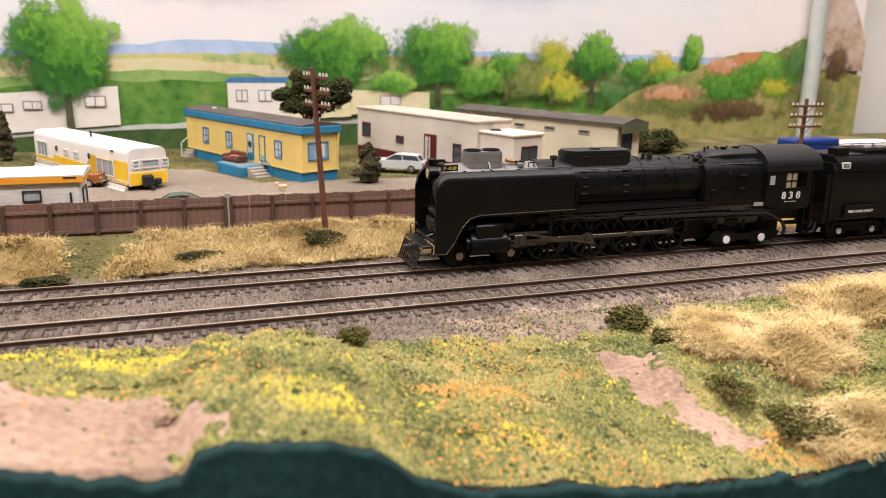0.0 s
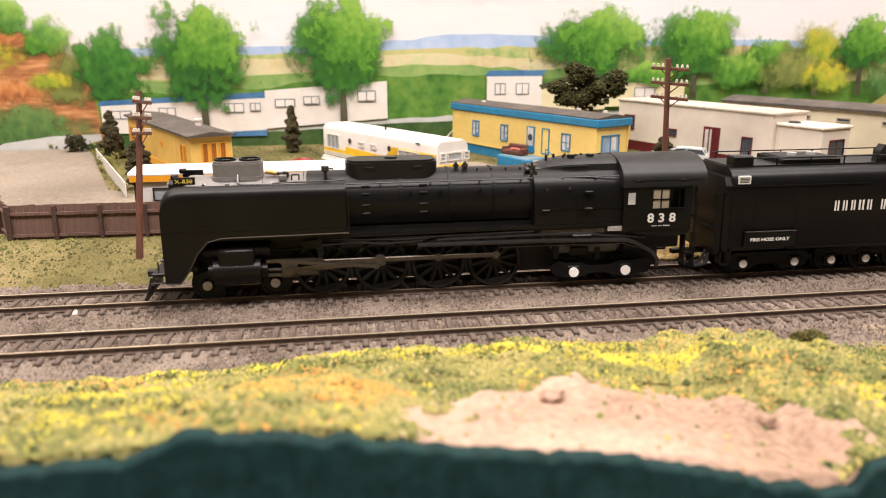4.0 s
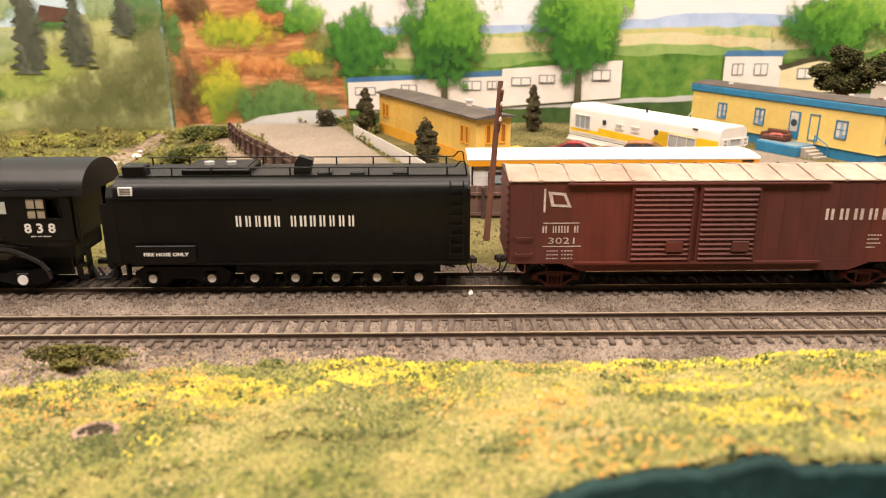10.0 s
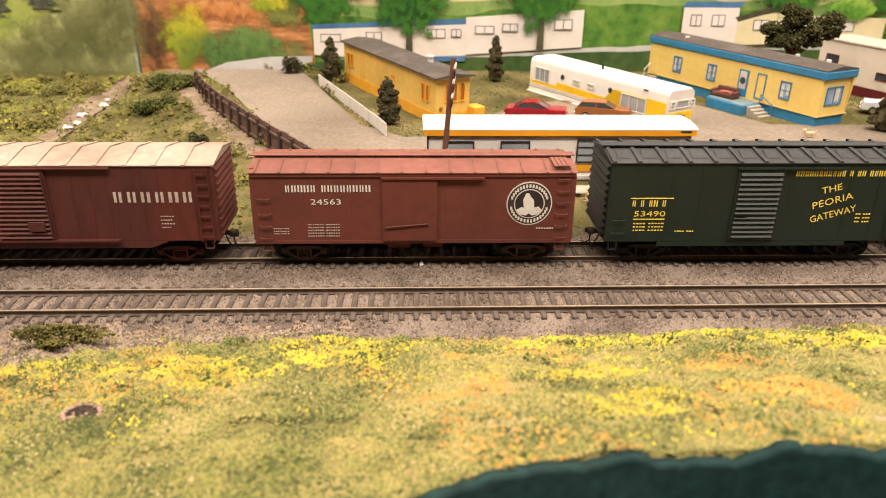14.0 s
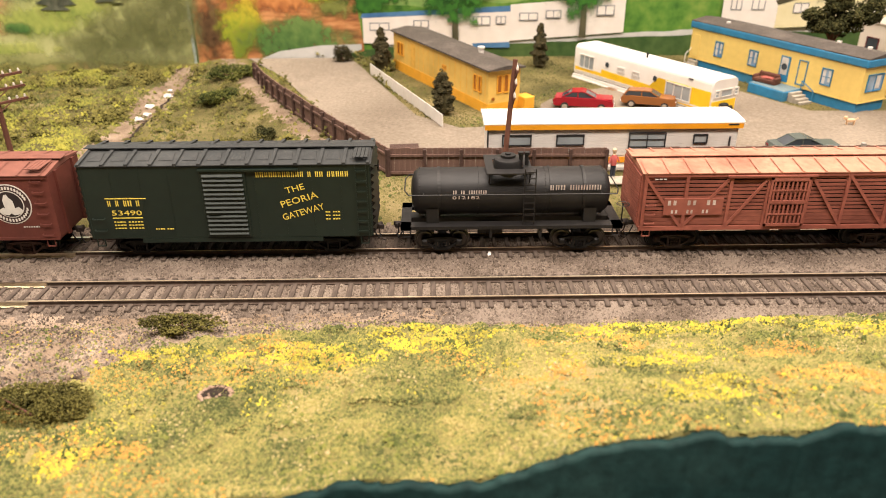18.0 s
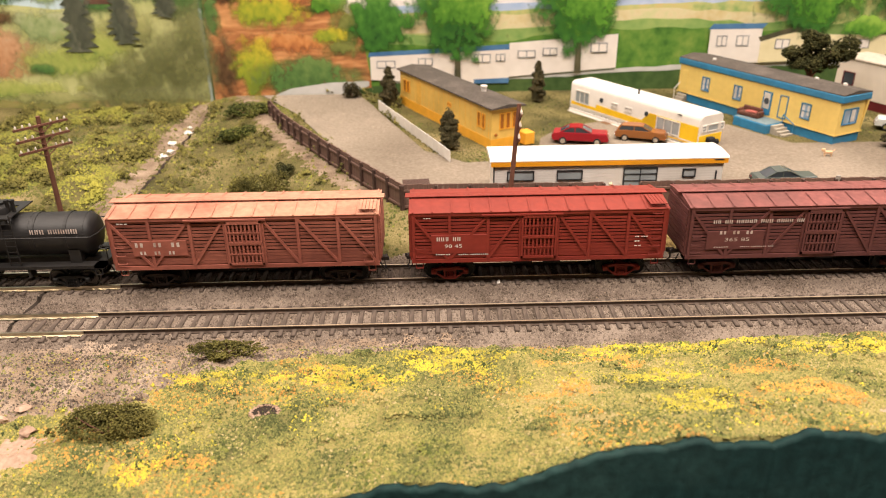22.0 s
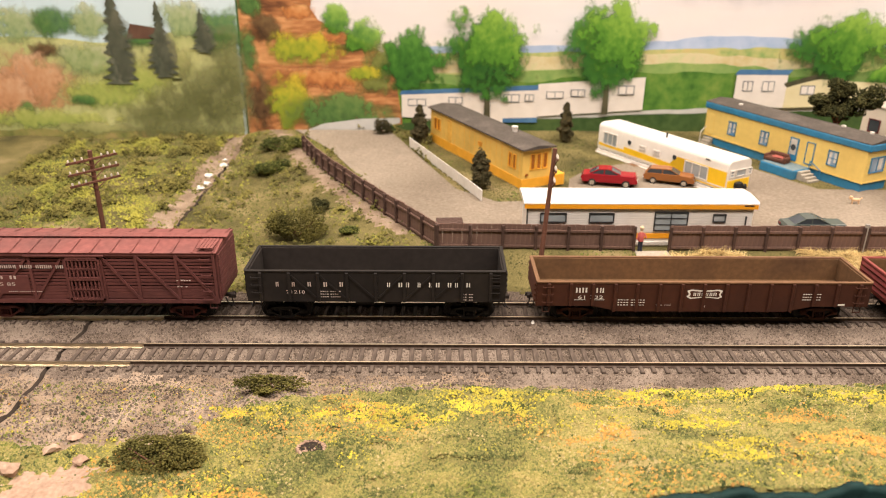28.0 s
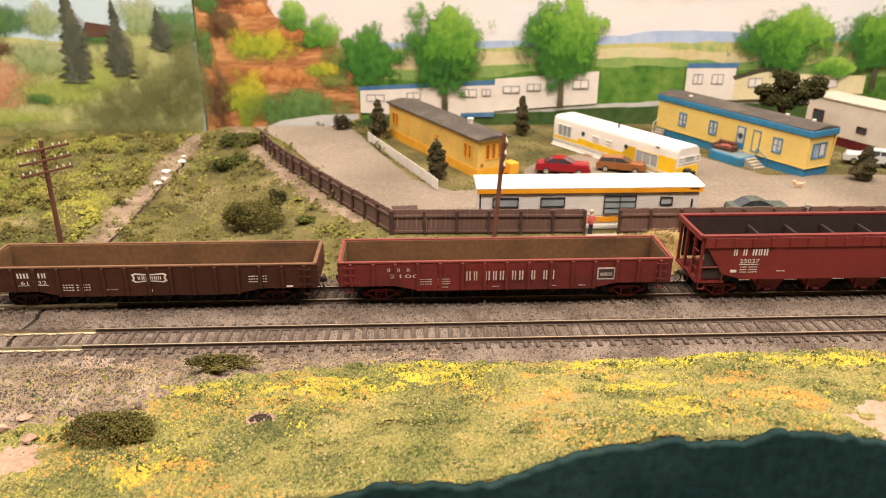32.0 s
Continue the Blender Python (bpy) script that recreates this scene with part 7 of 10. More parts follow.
def driver_pieces():
    """Meshes of a driving wheelset: axle, and per side tyre, hub, one spoke, counterweight and crank boss."""
    r, out = DRIVER_R, {}
    out["axle"] = Geo().cyl((0, -8, 0), (0, 8, 0), 1.6, n=10).mesh("driver_wheelset", True)
    for s in (-1, 1):
        prof = [(r * 0.86, 6.6), (r * 1.05, 6.6), (r * 1.06, 7.2), (r, 7.6), (r * 0.985, 9.4), (r * 0.86, 9.4), (r * 0.86, 6.6)]
        out["tyre", s] = Geo().lathe([(a, s * b) for a, b in prof], (0, 0, 0), "y", 36).mesh("tyre", True)
        out["hub", s] = Geo().lathe([(0, s * 6.8), (2.2, s * 6.8), (2.2, s * 9.6), (0, s * 9.6)], (0, 0, 0), "y", 16).mesh("hub", True)
        lo, hi = sorted((s * 7.2, s * 8.8))
        out["spoke", s] = Geo().cbox(1.8, r * 0.9, lo, hi, -0.85, 0.85, 0.3).mesh("spoke")
        seg = [(r * 0.88 * math.sin(t), -r * 0.88 * math.cos(t)) for t in [x * 0.1 for x in range(-7, 8)]]
        lo, hi = sorted((s * 7.6, s * 9.2))
        out["counterweight", s] = Geo().prism(seg, "y", lo, hi).mesh("counterweight")
        out["crank_boss", s] = Geo().cyl((0, s * 7.0, CRANK), (0, s * 9.9, CRANK), 1.9, n=14).mesh("crank_boss", True)
    for me in out.values():
        me.materials.append(WHEELBLACK)
    return out


def steam_locomotive():
    c = car("steam_locomotive", 302.0, 522.0, "black steam locomotive with smoke deflectors hauling the train", "locomotive")
    ZB, RB = 36.9, 12.7
    part("boiler", Geo().lathe([(0, -49), (RB - 0.2, -49), (RB - 0.2, 44), (0, 44)], (0, 0, ZB), "x", 48), BLACK, c, "long satin black boiler jacket", True)
    for x in (-12, 8, 26, 42):
        part("boiler_band", Geo().lathe([(RB - 0.25, -0.5), (RB + 0.12, -0.5), (RB + 0.12, 0.5), (RB - 0.25, 0.5)], (x, 0, ZB), "x", 48), BLACK, c)
    sb = part("smokebox", Geo().lathe([(0, -97.5), (4, -97.5), (9, -96.2), (RB - 1.5, -95.2), (RB - 0.9, -94.5), (RB - 0.9, -49), (0, -49)], (0, 0, ZB), "x", 48), GRAPHITE, c, "graphite grey smokebox", True)
    part("smokebox_door", Geo().lathe([(0, -99.5), (5, -99.0), (8.2, -97.6), (8.6, -96.4), (0, -96.4)], (0, 0, ZB), "x", 28), BLACK, sb, "round black door")
    for x in (-66, -59.5, -50.2):
        g = Geo()
        for i in range(40):
            a = math.pi * (i / 39) * 0.94 + 0.1
            y, z = (RB - 0.85) * math.cos(a), ZB + (RB - 0.85) * math.sin(a)
            g.box(x - 0.2, x + 0.2, y - 0.2, y + 0.2, z - 0.2, z + 0.2)
        part("rivet_row", g, GRAPHITE, sb)
    part("smokebox_box", Geo().cbox(-59.6, -56.6, -7.4, -4.6, 46.8, 49.0, 0.3), GRAPHITE, sb)
    part("smokebox_grab", Geo().rod([(-54.6, -7.6, 47.0), (-54.6, -7.9, 49.2), (-51.8, -7.9, 49.2), (-51.8, -7.6, 47.0)], 0.3, 5), BLACK, sb)

    def rounded(x0, x1, w, z0, z1, k=8):
        pts = []
        r = min(w, (x1 - x0) / 2) * 0.75
        for cx, cy, a0 in ((x1 - r, w - r, 0), (x0 + r, w - r, 90), (x0 + r, -w + r, 180), (x1 - r, -w + r, 270)):
            for i in range(k):
                a = radians(a0 + 90 * i / (k - 1))
                pts.append((cx + r * math.cos(a), cy + r * math.sin(a)))
        g = Geo().prism(pts, "z", z0, z1 - 0.8)
        mx = (x0 + x1) / 2
        g.prism([(mx + (px - mx) * 0.955, py * 0.92) for px, py in pts], "z", z1 - 0.8, z1)
        return g

    st = part("smokestack_casing", rounded(-85.5, -66.0, 5.6, 47.4, 54.4), GRAPHITE, c, "oval grey stack casing", True)
    part("stack_flange", rounded(-87, -64.5, 6.6, 46.6, 48.4), GRAPHITE, st)
    for x in (-80.5, -71):
        part("stack_opening", Geo().lathe([(3.6, 54.4), (4.3, 54.4), (4.3, 55.2), (3.6, 55.2), (3.4, 54.2), (0, 54.7)], (x, 0, 0), "z", 20), BLACK, st)
    sd = part("sand_dome", rounded(-33.5, 3.6, 8.2, 44, 53.8), BLACKROOF, c, "long rounded sand dome casing", True)
    part("dome_lid", Geo().cyl((-15, 0, 53.7), (-15, 0, 54.4), 2.6, n=18), BLACKROOF, sd)
    for x in (-24, -5):
        part("dome_grab", Geo().rod([(x - 1.5, -8.0, 51.6), (x - 1.5, -8.7, 51.4), (x + 1.5, -8.7, 51.4), (x + 1.5, -8.0, 51.6)], 0.22, 5), PIPE, sd)
    for x, y in ((11.5, -3.0), (14.8, -4.4), (15.6, -1.4)):
        part("safety_valve", Geo().cyl((x, y, 48.2), (x, y, 51.2), 0.8, n=10).cyl((x, y, 50.0), (x, y, 50.8), 1.3, n=10).cyl((x, y, 51.0), (x, y, 51.9), 0.5, n=8), PIPE, c)
    for x in (20, 26, 32, 38):
        part("boiler_stud", Geo().cyl((x, -4.6, 48.4), (x, -4.8, 49.4), 0.35, n=6), BLACK, c)
    part("turret", Geo().cyl((42.5, -7, 44.6), (42.5, -7, 50.4), 1.5, n=12).cyl((39.6, -7, 48.4), (45.8, -7, 48.4), 1.1, n=10).cbox(40.8, 44.2, -8.8, -5.2, 43.6, 46.4, 0.4).cyl((42.5, -10.2, 47.2), (42.5, -5, 47.2), 1.0, n=10).cyl((42.5, -10.8, 47.2), (42.5, -10.2, 47.2), 1.6, n=10).cyl((42.5, -7, 50.2), (42.5, -7, 51.6), 0.5, n=8), PIPE, c, "steam turret with valves")
    part("whistle", Geo().cyl((-65, -4.4, 50.2), (-60.6, -4.4, 49.4), 0.95, n=12), surface("aged_brass", (0.42, 0.27, 0.09), 0.35, 0.8, 0.1, 300, 0.0), c, "small brass whistle")
    part("whistle_valve", Geo().cyl((-60.6, -4.4, 49.4), (-56.6, -4.4, 48.8), 0.7, n=10).cyl((-57.6, -4.4, 47.4), (-57.6, -4.4, 50.0), 0.7, n=10).cyl((-56.8, -5.6, 48.8), (-56.8, -3.2, 48.8), 1.1, n=10), PIPE, c)
    part("smokebox_pipe", Geo().rod([(-75, -7.4, 49.6), (-75, -9.6, 46.8), (-73.6, -10.2, 46.0), (-63, -10.2, 45.8), (-59, -10.8, 44.4)], 0.5, 6), PIPE, sb, "thin bent pipe on the smokebox")
    part("smokebox_pipe", Geo().rod([(-62, -9.6, 46.4), (-40, -9.8, 46.6), (-33.6, -9.6, 47.0)], 0.32, 6), PIPE, sb)
    for x in (-88, -79, -61.5):
        part("pipe_valve", Geo().cyl((x, -10.2, 43.6), (x, -10.6, 46.8), 0.45, n=6).cyl((x - 0.8, -10.6, 46.6), (x + 0.8, -10.6, 46.6), 0.4, n=6), CHROME, sb)
    part("feedwater_valve", Geo().cyl((-41.5, -7.6, 44.6), (-41.5, -7.6, 52.0), 0.7, n=8).cbox(-43.0, -40.0, -8.8, -6.4, 50.2, 52.4, 0.3).cyl((-40, -7.6, 51.2), (-38.2, -7.6, 51.2), 0.4, n=6), PIPE, c)
    # handrails along the boiler
    for s in (-1, 1):
        part("handrail", Geo().rod([(-96, s * 10.2, 45.4), (-33, s * 11.2, 45.4), (42, s * 11.4, 45.6), (78, s * 13.8, 46.0)], 0.3, 6), PIPE, c)
        for x in (-80, -60, -42, -20, 0, 20, 37):
            part("stanchion", Geo().cyl((x, s * 9.4, 43.4), (x, s * 11.2, 45.4), 0.34, n=6), PIPE, c)
        for x in (54, 68):
            part("stanchion", Geo().cyl((x, s * 12.6, 44.2), (x, s * (12.2 + (x - 42) * 0.06), 45.8), 0.34, n=6), PIPE, c)
    # firebox and cab
    pts = [(-15.2, 24.5), (-15.4, 37.5), (-14.6, 42), (-12.4, 45.8), (-8.6, 48.4), (-3, 49.8), (3, 49.8), (8.6, 48.4), (12.4, 45.8), (14.6, 42), (15.4, 37.5), (15.2, 24.5)]
    fb = part("firebox", Geo().prism(pts, "x", 42, 80), BLACK, c, "broad black firebox with access panels", True)
    part("firebox_seam", Geo().box(42, 79, -15.55, -15.2, 33.0, 33.2).box(42.0, 42.4, -15.5, -15.1, 25, 37).box(60, 60.2, -15.5, -15.1, 25, 37), BLACK, fb)
    rings = []
    for x, k in ((45, 0.06), (47, 0.42), (51, 0.72), (57, 0.92), (64, 1.0), (81, 1.06)):
        rings.append([(x, y * (0.72 + 0.28 * k), 48.2 + (z - 48.2) * k) for y, z in ((-9.4, 47.4), (-8.8, 50.4), (-6.4, 52.2), (-3, 53.0), (3, 53.0), (6.4, 52.2), (8.8, 50.4), (9.4, 47.4))])
    hump = part("roof_hump", Geo().loft(rings), BLACKROOF, fb, "tapered black casing over the firebox", True)
    part("hump_rail", Geo().rod([(55, -9.0, 49.6), (66, -9.3, 49.9)], 0.25, 5), PIPE, fb)
    for x, y in ((50, -1), (54, 1.6), (57, -2.4), (59, 2), (63, -1), (66, 1.4), (70, -1.5), (74, 1)):
        part("hump_stud", Geo().cyl((x, y, 50.6), (x, y, 53.6), 0.55, n=7), BLACKROOF, fb)
    for x, y in ((60, -3.4), (68.5, -2.6)):
        part("hump_hatch", Geo().cyl((x, y, 52.0), (x, y, 53.8), 1.7, n=14), BLACKROOF, fb)
    for x, z in ((47, 41.4), (56.5, 41.6)):
        part("plug", Geo().cyl((x, -15.4, z), (x, -13.6, z), 0.6, n=10), PIPE, fb)
    for x, z in ((64.4, 40.0), (46.5, 32.8), (64.4, 33.1)):
        part("washout_lid", Geo().cbox(x - 1.8, x + 1.8, -16.6, -15.2, z - 0.6, z + 0.6, 0.3), BLACK, fb)
    for x in (-26, -3):
        for z in (44.0, 41.2, 36.8, 33.4):
            part("inspection_lid", Geo().cbox(x - 1.7, x + 1.7, -RB - 0.25 + max(0, (abs(z - ZB) / RB) ** 2 * RB * 0.52), -RB * 0.55, z - 0.45, z + 0.45, 0.2), BLACK, c)
    for x in (-8, 4, 20, 33):
        part("plug", Geo().cyl((x, -RB - 0.35, 42.4 - 0.5), (x, -RB + 2, 41.4), 0.55, n=8), BLACK, c)
    CX0, CX1, W = 79.0, 108.6, 17.2
    cab = part("cab", Geo().box(CX0, CX0 + 0.9, -W + 0.9, W - 0.9, 23.6, 45), BLACK, c, "riveted black cab")
    # cab sides with a window opening
    for y in (-W, W - 0.9):
        part("cab_side", Geo().box(CX0, 91.5, y, y + 0.9, 23.6, 42.4).box(91.5, 105.2, y, y + 0.9, 23.6, 32.6).box(105.2, CX1, y, y + 0.9, 23.6, 42.4).box(91.5, 105.2, y, y + 0.9, 40.4, 42.4), BLACK, cab, "black cab side with window opening")
    part("cab_window", Geo().box(91.5, 98.5, -W + 0.2, -W + 0.6, 32.6, 40.4), surface("beige_cab_glass", (0.30, 0.25, 0.18), 0.15, 0, 0.2, 90, 0.0), cab, "beige shaded sliding pane")
    part("window_frame", Geo().box(91.4, 98.6, -W - 0.05, -W + 0.15, 36.0, 36.6).box(94.8, 95.3, -W - 0.05, -W + 0.15, 32.6, 40.4).box(91.0, 105.4, -W - 0.3, -W, 32.0, 32.6).box(98.5, 99.2, -W - 0.05, -W + 0.15, 32.6, 40.4).box(103.4, 104.0, -W + 1.4, -W + 1.8, 32.6, 40.4), BLACK, cab)
    part("cab_inside", Geo().box(99, 108, -W + 4, W - 4, 23, 42), BLACK, cab, "dark cab interior fittings")
    part("cab_floor", Geo().cbox(82, 106, -12.5, 12.5, 14.5, 23.4, 0.5), WHEELBLACK, cab, "dark underside of the cab")
    part("mirror", Geo().box(80.6, 83.6, -W - 0.5, -W - 0.1, 34.6, 39.4), surface("pale_mirror", (0.6, 0.62, 0.62), 0.2, 0.5), cab, "small wind deflector mirror")
    roof = []
    for i in range(15):
        a = math.pi * (i / 14)
        roof.append((-(W + 0.5) * math.cos(a), 41.6 + 12.0 * math.sin(a) ** 0.85))
    part("cab_roof", Geo().prism(roof, "x", CX0 - 0.6, 114.6), BLACKROOF, cab, "curved dull black cab roof", True)
    part("roof_vent", Geo().cbox(82, 92, -9.5, -3, 52.2, 53.0, 0.2).turned(Matrix.Translation((0, -1, -4.2)) @ Matrix.Rotation(radians(5), 4, "X")), BLACKROOF, cab, "open roof hatch")
    part("gutter", Geo().box(CX0 + 3, 112, -W - 0.2, -W + 0.4, 43.9, 44.4).cbox(84, 86, -W - 0.4, -W + 0.2, 43.6, 44.4, 0.1).cbox(103, 105, -W - 0.4, -W + 0.2, 43.6, 44.4, 0.1), BLACK, cab)
    part("cab_rear_post", Geo().rod([(110.5, -W + 1, 42), (110.9, -W + 1, 30), (110.9, -W + 1, 18)], 0.5, 6), BLACK, cab)
    lettering("cab_number", "8 3 8", 3.7, 95.6, -W - 0.08, 26.8, DECAL, cab, 12.4, 0, "bold white cab number", 0.12)
    bars("data_line", 91.5, 99.5, -W - 0.08, 24.9, 0.7, [3, 2, 4], DECAL, cab)
    part("cab_apron", Geo().prism([(80, 23.8), (109, 23.8), (108, 21.6), (103, 20.6), (86, 21.6)], "y", -W + 0.3, -W + 1.2), BLACK, cab)
    # smoke deflectors: sheets that roll inward along the top, swept up over the cylinders
    low = [(-104, 9.2), (-98.5, 9.0), (-95, 13.5), (-91, 21), (-87, 25.2), (-82, 26.6), (-33.2, 27.0)]
    xs = [-104 + 0.6 * k for k in range(12)] + [-96.4 + 2.4 * k for k in range(27)]
    for s in (-1, 1):
        v, f, m = [], [], 15
        for x in xs:
            zl = float(np.interp(x, [p[0] for p in low], [p[1] for p in low]))
            u = min(1.0, max(0.0, (x + 104) / 7.5))
            drop = 7.5 * (1 - math.sqrt(max(0.0, 1 - (1 - u) ** 2)))
            for k in range(m):
                if k < 7:
                    y, z = 16.9, zl + (41.8 - drop - zl) * k / 6
                else:
                    a = radians(80 * (k - 6) / 8)
                    y, z = 16.9 - 4.8 * (1 - math.cos(a)), 41.8 - drop + 4.8 * math.sin(a)
                v.append((x, s * y, z))
        n = len(v)
        v += [(x, y - s * 0.9, z - 0.4) for x, y, z in v]
        for i in range(len(xs) - 1):
            for k in range(m - 1):
                a, b = i * m + k, (i + 1) * m + k
                f += [(a, b, b + 1, a + 1), (n + a, n + a + 1, n + b + 1, n + b)]
            f += [(i * m, n + i * m, n + i * m + m, i * m + m), (i * m + m - 1, i * m + 2 * m - 1, n + i * m + 2 * m - 1, n + i * m + m - 1)]
        for i in (0, len(xs) - 1):
            f += [(i * m + k, i * m + k + 1, n + i * m + k + 1, n + i * m + k) for k in range(m - 1)]
        d = part("smoke_deflector", Geo().add(v, f), BLACK, c, "tall black smoke deflector with rolled top", True)
        part("deflector_rim", Geo().rod([(p[0], s * 17.0, p[1] + 0.1) for p in low], 0.26, 5), STEELROD, d)
        part("deflector_seam", Geo().box(-103.4, -33.4, s * 16.95 - 0.06, s * 16.95 + 0.06, 29.4, 29.55), BLACK, d)
        part("deflector_edge", Geo().box(-33.4, -32.8, s * 16.6 - 0.5, s * 16.6 + 0.5, 27, 42), BLACK, d)
    part("running_board", Geo().box(-100, 78, -16.2, -12.2, 25.6, 26.6).box(-100, 78, 12.2, 16.2, 25.6, 26.6), BLACK, c)
    # front end
    part("pilot_deck", Geo().cbox(-104, -92, -14.5, 14.5, 13.0, 15.0, 0.4), BLACK, c)
    pl = part("pilot", Geo().cbox(-113.4, -112.0, -13.6, 13.6, 1.8, 3.2, 0.3), BLACKROOF, c, "slatted cowcatcher pilot")
    part("pilot_beam", Geo().cbox(-109.6, -104, -14.2, 14.2, 11.6, 13.0, 0.4), BLACKROOF, pl)
    part("pilot_rail", Geo().cyl((-111.2, -13.8, 7.2), (-111.2, 13.8, 7.2), 0.4, n=6), PIPE, pl)
    for i in range(10):
        y = -13.2 + i * 2.93
        part("pilot_bar", Geo().cbox(-0.4, 0.4, -0.42, 0.42, 0, 9.6, 0.15).turned(Matrix.Translation((-112.8, y, 2.4)) @ Matrix.Rotation(radians(18), 4, "Y")), PIPE, pl)
    for s in (-1, 1):
        part("pilot_grab", Geo().rod([(-107, s * 13.4, 13), (-107, s * 13.4, 17.6), (-104, s * 13.4, 18.4), (-102, s * 13.4, 15)], 0.3, 6), PIPE, pl)
        part("pilot_step", Geo().cbox(-110.5, -104, s * 13.4 - 0.8, s * 13.4 + 0.8, 8.6, 9.2, 0.2).box(-104.6, -104, s * 13.4 - 0.6, s * 13.4 + 0.6, 8.6, 12), BLACKROOF, pl)
    part("pilot_coupler", Geo().cbox(-114.5, -107, -1.4, 1.4, 8.0, 10.8, 0.4), COUPLER, c)
    part("headlight", Geo().cyl((-102.5, 0, 44.5), (-98.4, 0, 44.5), 3.0, n=20).cyl((-102.7, 0, 44.5), (-102.4, 0, 44.5), 2.5, n=20), BLACK, c, "round black headlight on the smokebox front")
    hl = part("headlight_lens", Geo().cyl((-103.0, 0, 44.5), (-102.6, 0, 44.5), 2.2, n=20), surface("warm_lens", (0.34, 0.27, 0.17), 0.1), c)
    for s in (-1, 1):
        nb = part("number_board", Geo().cbox(-99.2, -91.0, s * 9.5 - 0.5, s * 9.5 + 0.5, 46.6, 49.6, 0.2), BLACK, c, "small black number board")
        part("classification_lamp", Geo().cyl((-100, s * 8, 49.4), (-97.4, s * 8, 49.4), 1.1, n=10), BLACK, c)
    lettering("board_number", "X-838", 1.5, -95.2, -10.1, 47.3, DECALYEL, c, 6.6, 0, "yellow number")
    part("front_pipework", Geo().rod([(-99, -9, 20), (-97, -10, 30), (-96, -8, 40)], 0.6, 6).rod([(-99, 9, 20), (-97, 10, 30), (-96, 8, 40)], 0.6, 6).rod([(-101, -11, 17), (-99, -12, 24), (-99, -4, 26)], 0.5, 6).cbox(-101, -97, -8, 8, 17, 23, 0.5).cyl((-98, -7, 26), (-98, 7, 26), 2.4, n=12), BLACK, c, "air pumps and pipes on the front")
    part("front_ladder", Geo().rod([(-106, -9, 17), (-100, -9, 27)], 0.35, 5).rod([(-106, -12, 17), (-100, -12, 27)], 0.35, 5).rod([(-104.5, -9, 19.5), (-104.5, -12, 19.5)], 0.3, 5).rod([(-103, -9, 22), (-103, -12, 22)], 0.3, 5).rod([(-101.4, -9, 24.6), (-101.4, -12, 24.6)], 0.3, 5), BLACK, c)
    # frame, cylinders, gear
    part("frame", Geo().box(-96, 100, -5.4, -4.0, 5, 20).box(-96, 100, 4.0, 5.4, 5, 20).box(-96, 96, -5, 5, 11, 22), WHEELBLACK, c, "black engine frame")
    part("frame_top", Geo().box(-94, 82, -9.5, 9.5, 19, 28), WHEELBLACK, c)
    for s in (-1, 1):
        cy = part("cylinder", Geo().cyl((-86, s * 12.6, 12.2), (-68, s * 12.6, 12.2), 5.4, n=24).cyl((-88, s * 12.6, 12.2), (-86, s * 12.6, 12.2), 3.6, n=20).cyl((-68, s * 12.6, 12.2), (-65.5, s * 12.6, 12.2), 3.0, n=16).cbox(-84, -70, s * 12.6 - 4.4, s * 12.6 + 4.0, 15, 22, 0.8), BLACK, c, "black steam cylinder with valve chest", True)
        part("valve_chest", Geo().cyl((-88, s * 12.0, 20.6), (-64, s * 12.0, 20.6), 3.0, n=18).cyl((-89.5, s * 12.0, 20.6), (-88, s * 12.0, 20.6), 2.2, n=14), BLACK, cy)
        part("cylinder_band", Geo().lathe([(5.42, -0.3), (5.6, -0.3), (5.6, 0.3), (5.42, 0.3)], (-77, s * 12.6, 12.2), "x", 24), BLACK, cy)
        part("crosshead_guide", Geo().box(-66, -45, s * 13 - 0.8, s * 13 + 0.8, 15.2, 16.4).box(-66, -45, s * 13 - 0.8, s * 13 + 0.8, 9.6, 10.6), STEELROD, c)
        part("guide_yoke", Geo().box(-45.6, -43.8, s * 9, s * 14.6, 8.5, 25) if s > 0 else Geo().box(-45.6, -43.8, -14.6, -9, 8.5, 25), BLACK, c)
        part("valve_link", Geo().prism([(-52, 23.4), (-44, 24.2), (-43, 18), (-45, 16.8), (-46.4, 21), (-51, 20.6)], "y", s * 13.6 - 0.5, s * 13.6 + 0.5).rod([(-64, s * 13.4, 20.6), (-46, s * 13.4, 20.8), (-36, s * 13.2, 22.6)], 0.5, 6), BLACK, c, "valve gear links")
        part("reach_rod", Geo().rod([(-40, s * 14, 24.0), (20, s * 14, 24.6), (60, s * 15, 24.6)], 0.4, 6), PIPE, c)
        for rad, run in ((0.55, [(2, 15.4, 22.4), (46, 15.5, 22.9), (66, 15.7, 22.5), (72, 15.9, 21.5), (89.5, 15.8, 20.4)]),
                         (0.95, [(-6, 15.6, 20.6), (40, 15.9, 20.4), (60, 16.2, 20.1), (81, 16.4, 19.5), (85, 16.4, 18.2), (93, 16.2, 13.8), (95.4, 15.8, 10.4), (95.6, 15.0, 6.8)]),
                         (0.5, [(28, 15.2, 18.4), (58, 15.4, 18.3), (80, 15.8, 18.1), (87, 15.6, 16.0)]),
                         (0.45, [(-32, 15.0, 24.0), (-14, 15.2, 23.2), (10, 15.2, 24.2), (42, 15.6, 24.6)]),
                         (0.4, [(-44, 14.8, 22.0), (-30, 15.0, 22.6), (-20, 15.0, 21.6), (-4, 15.0, 22.2)])):
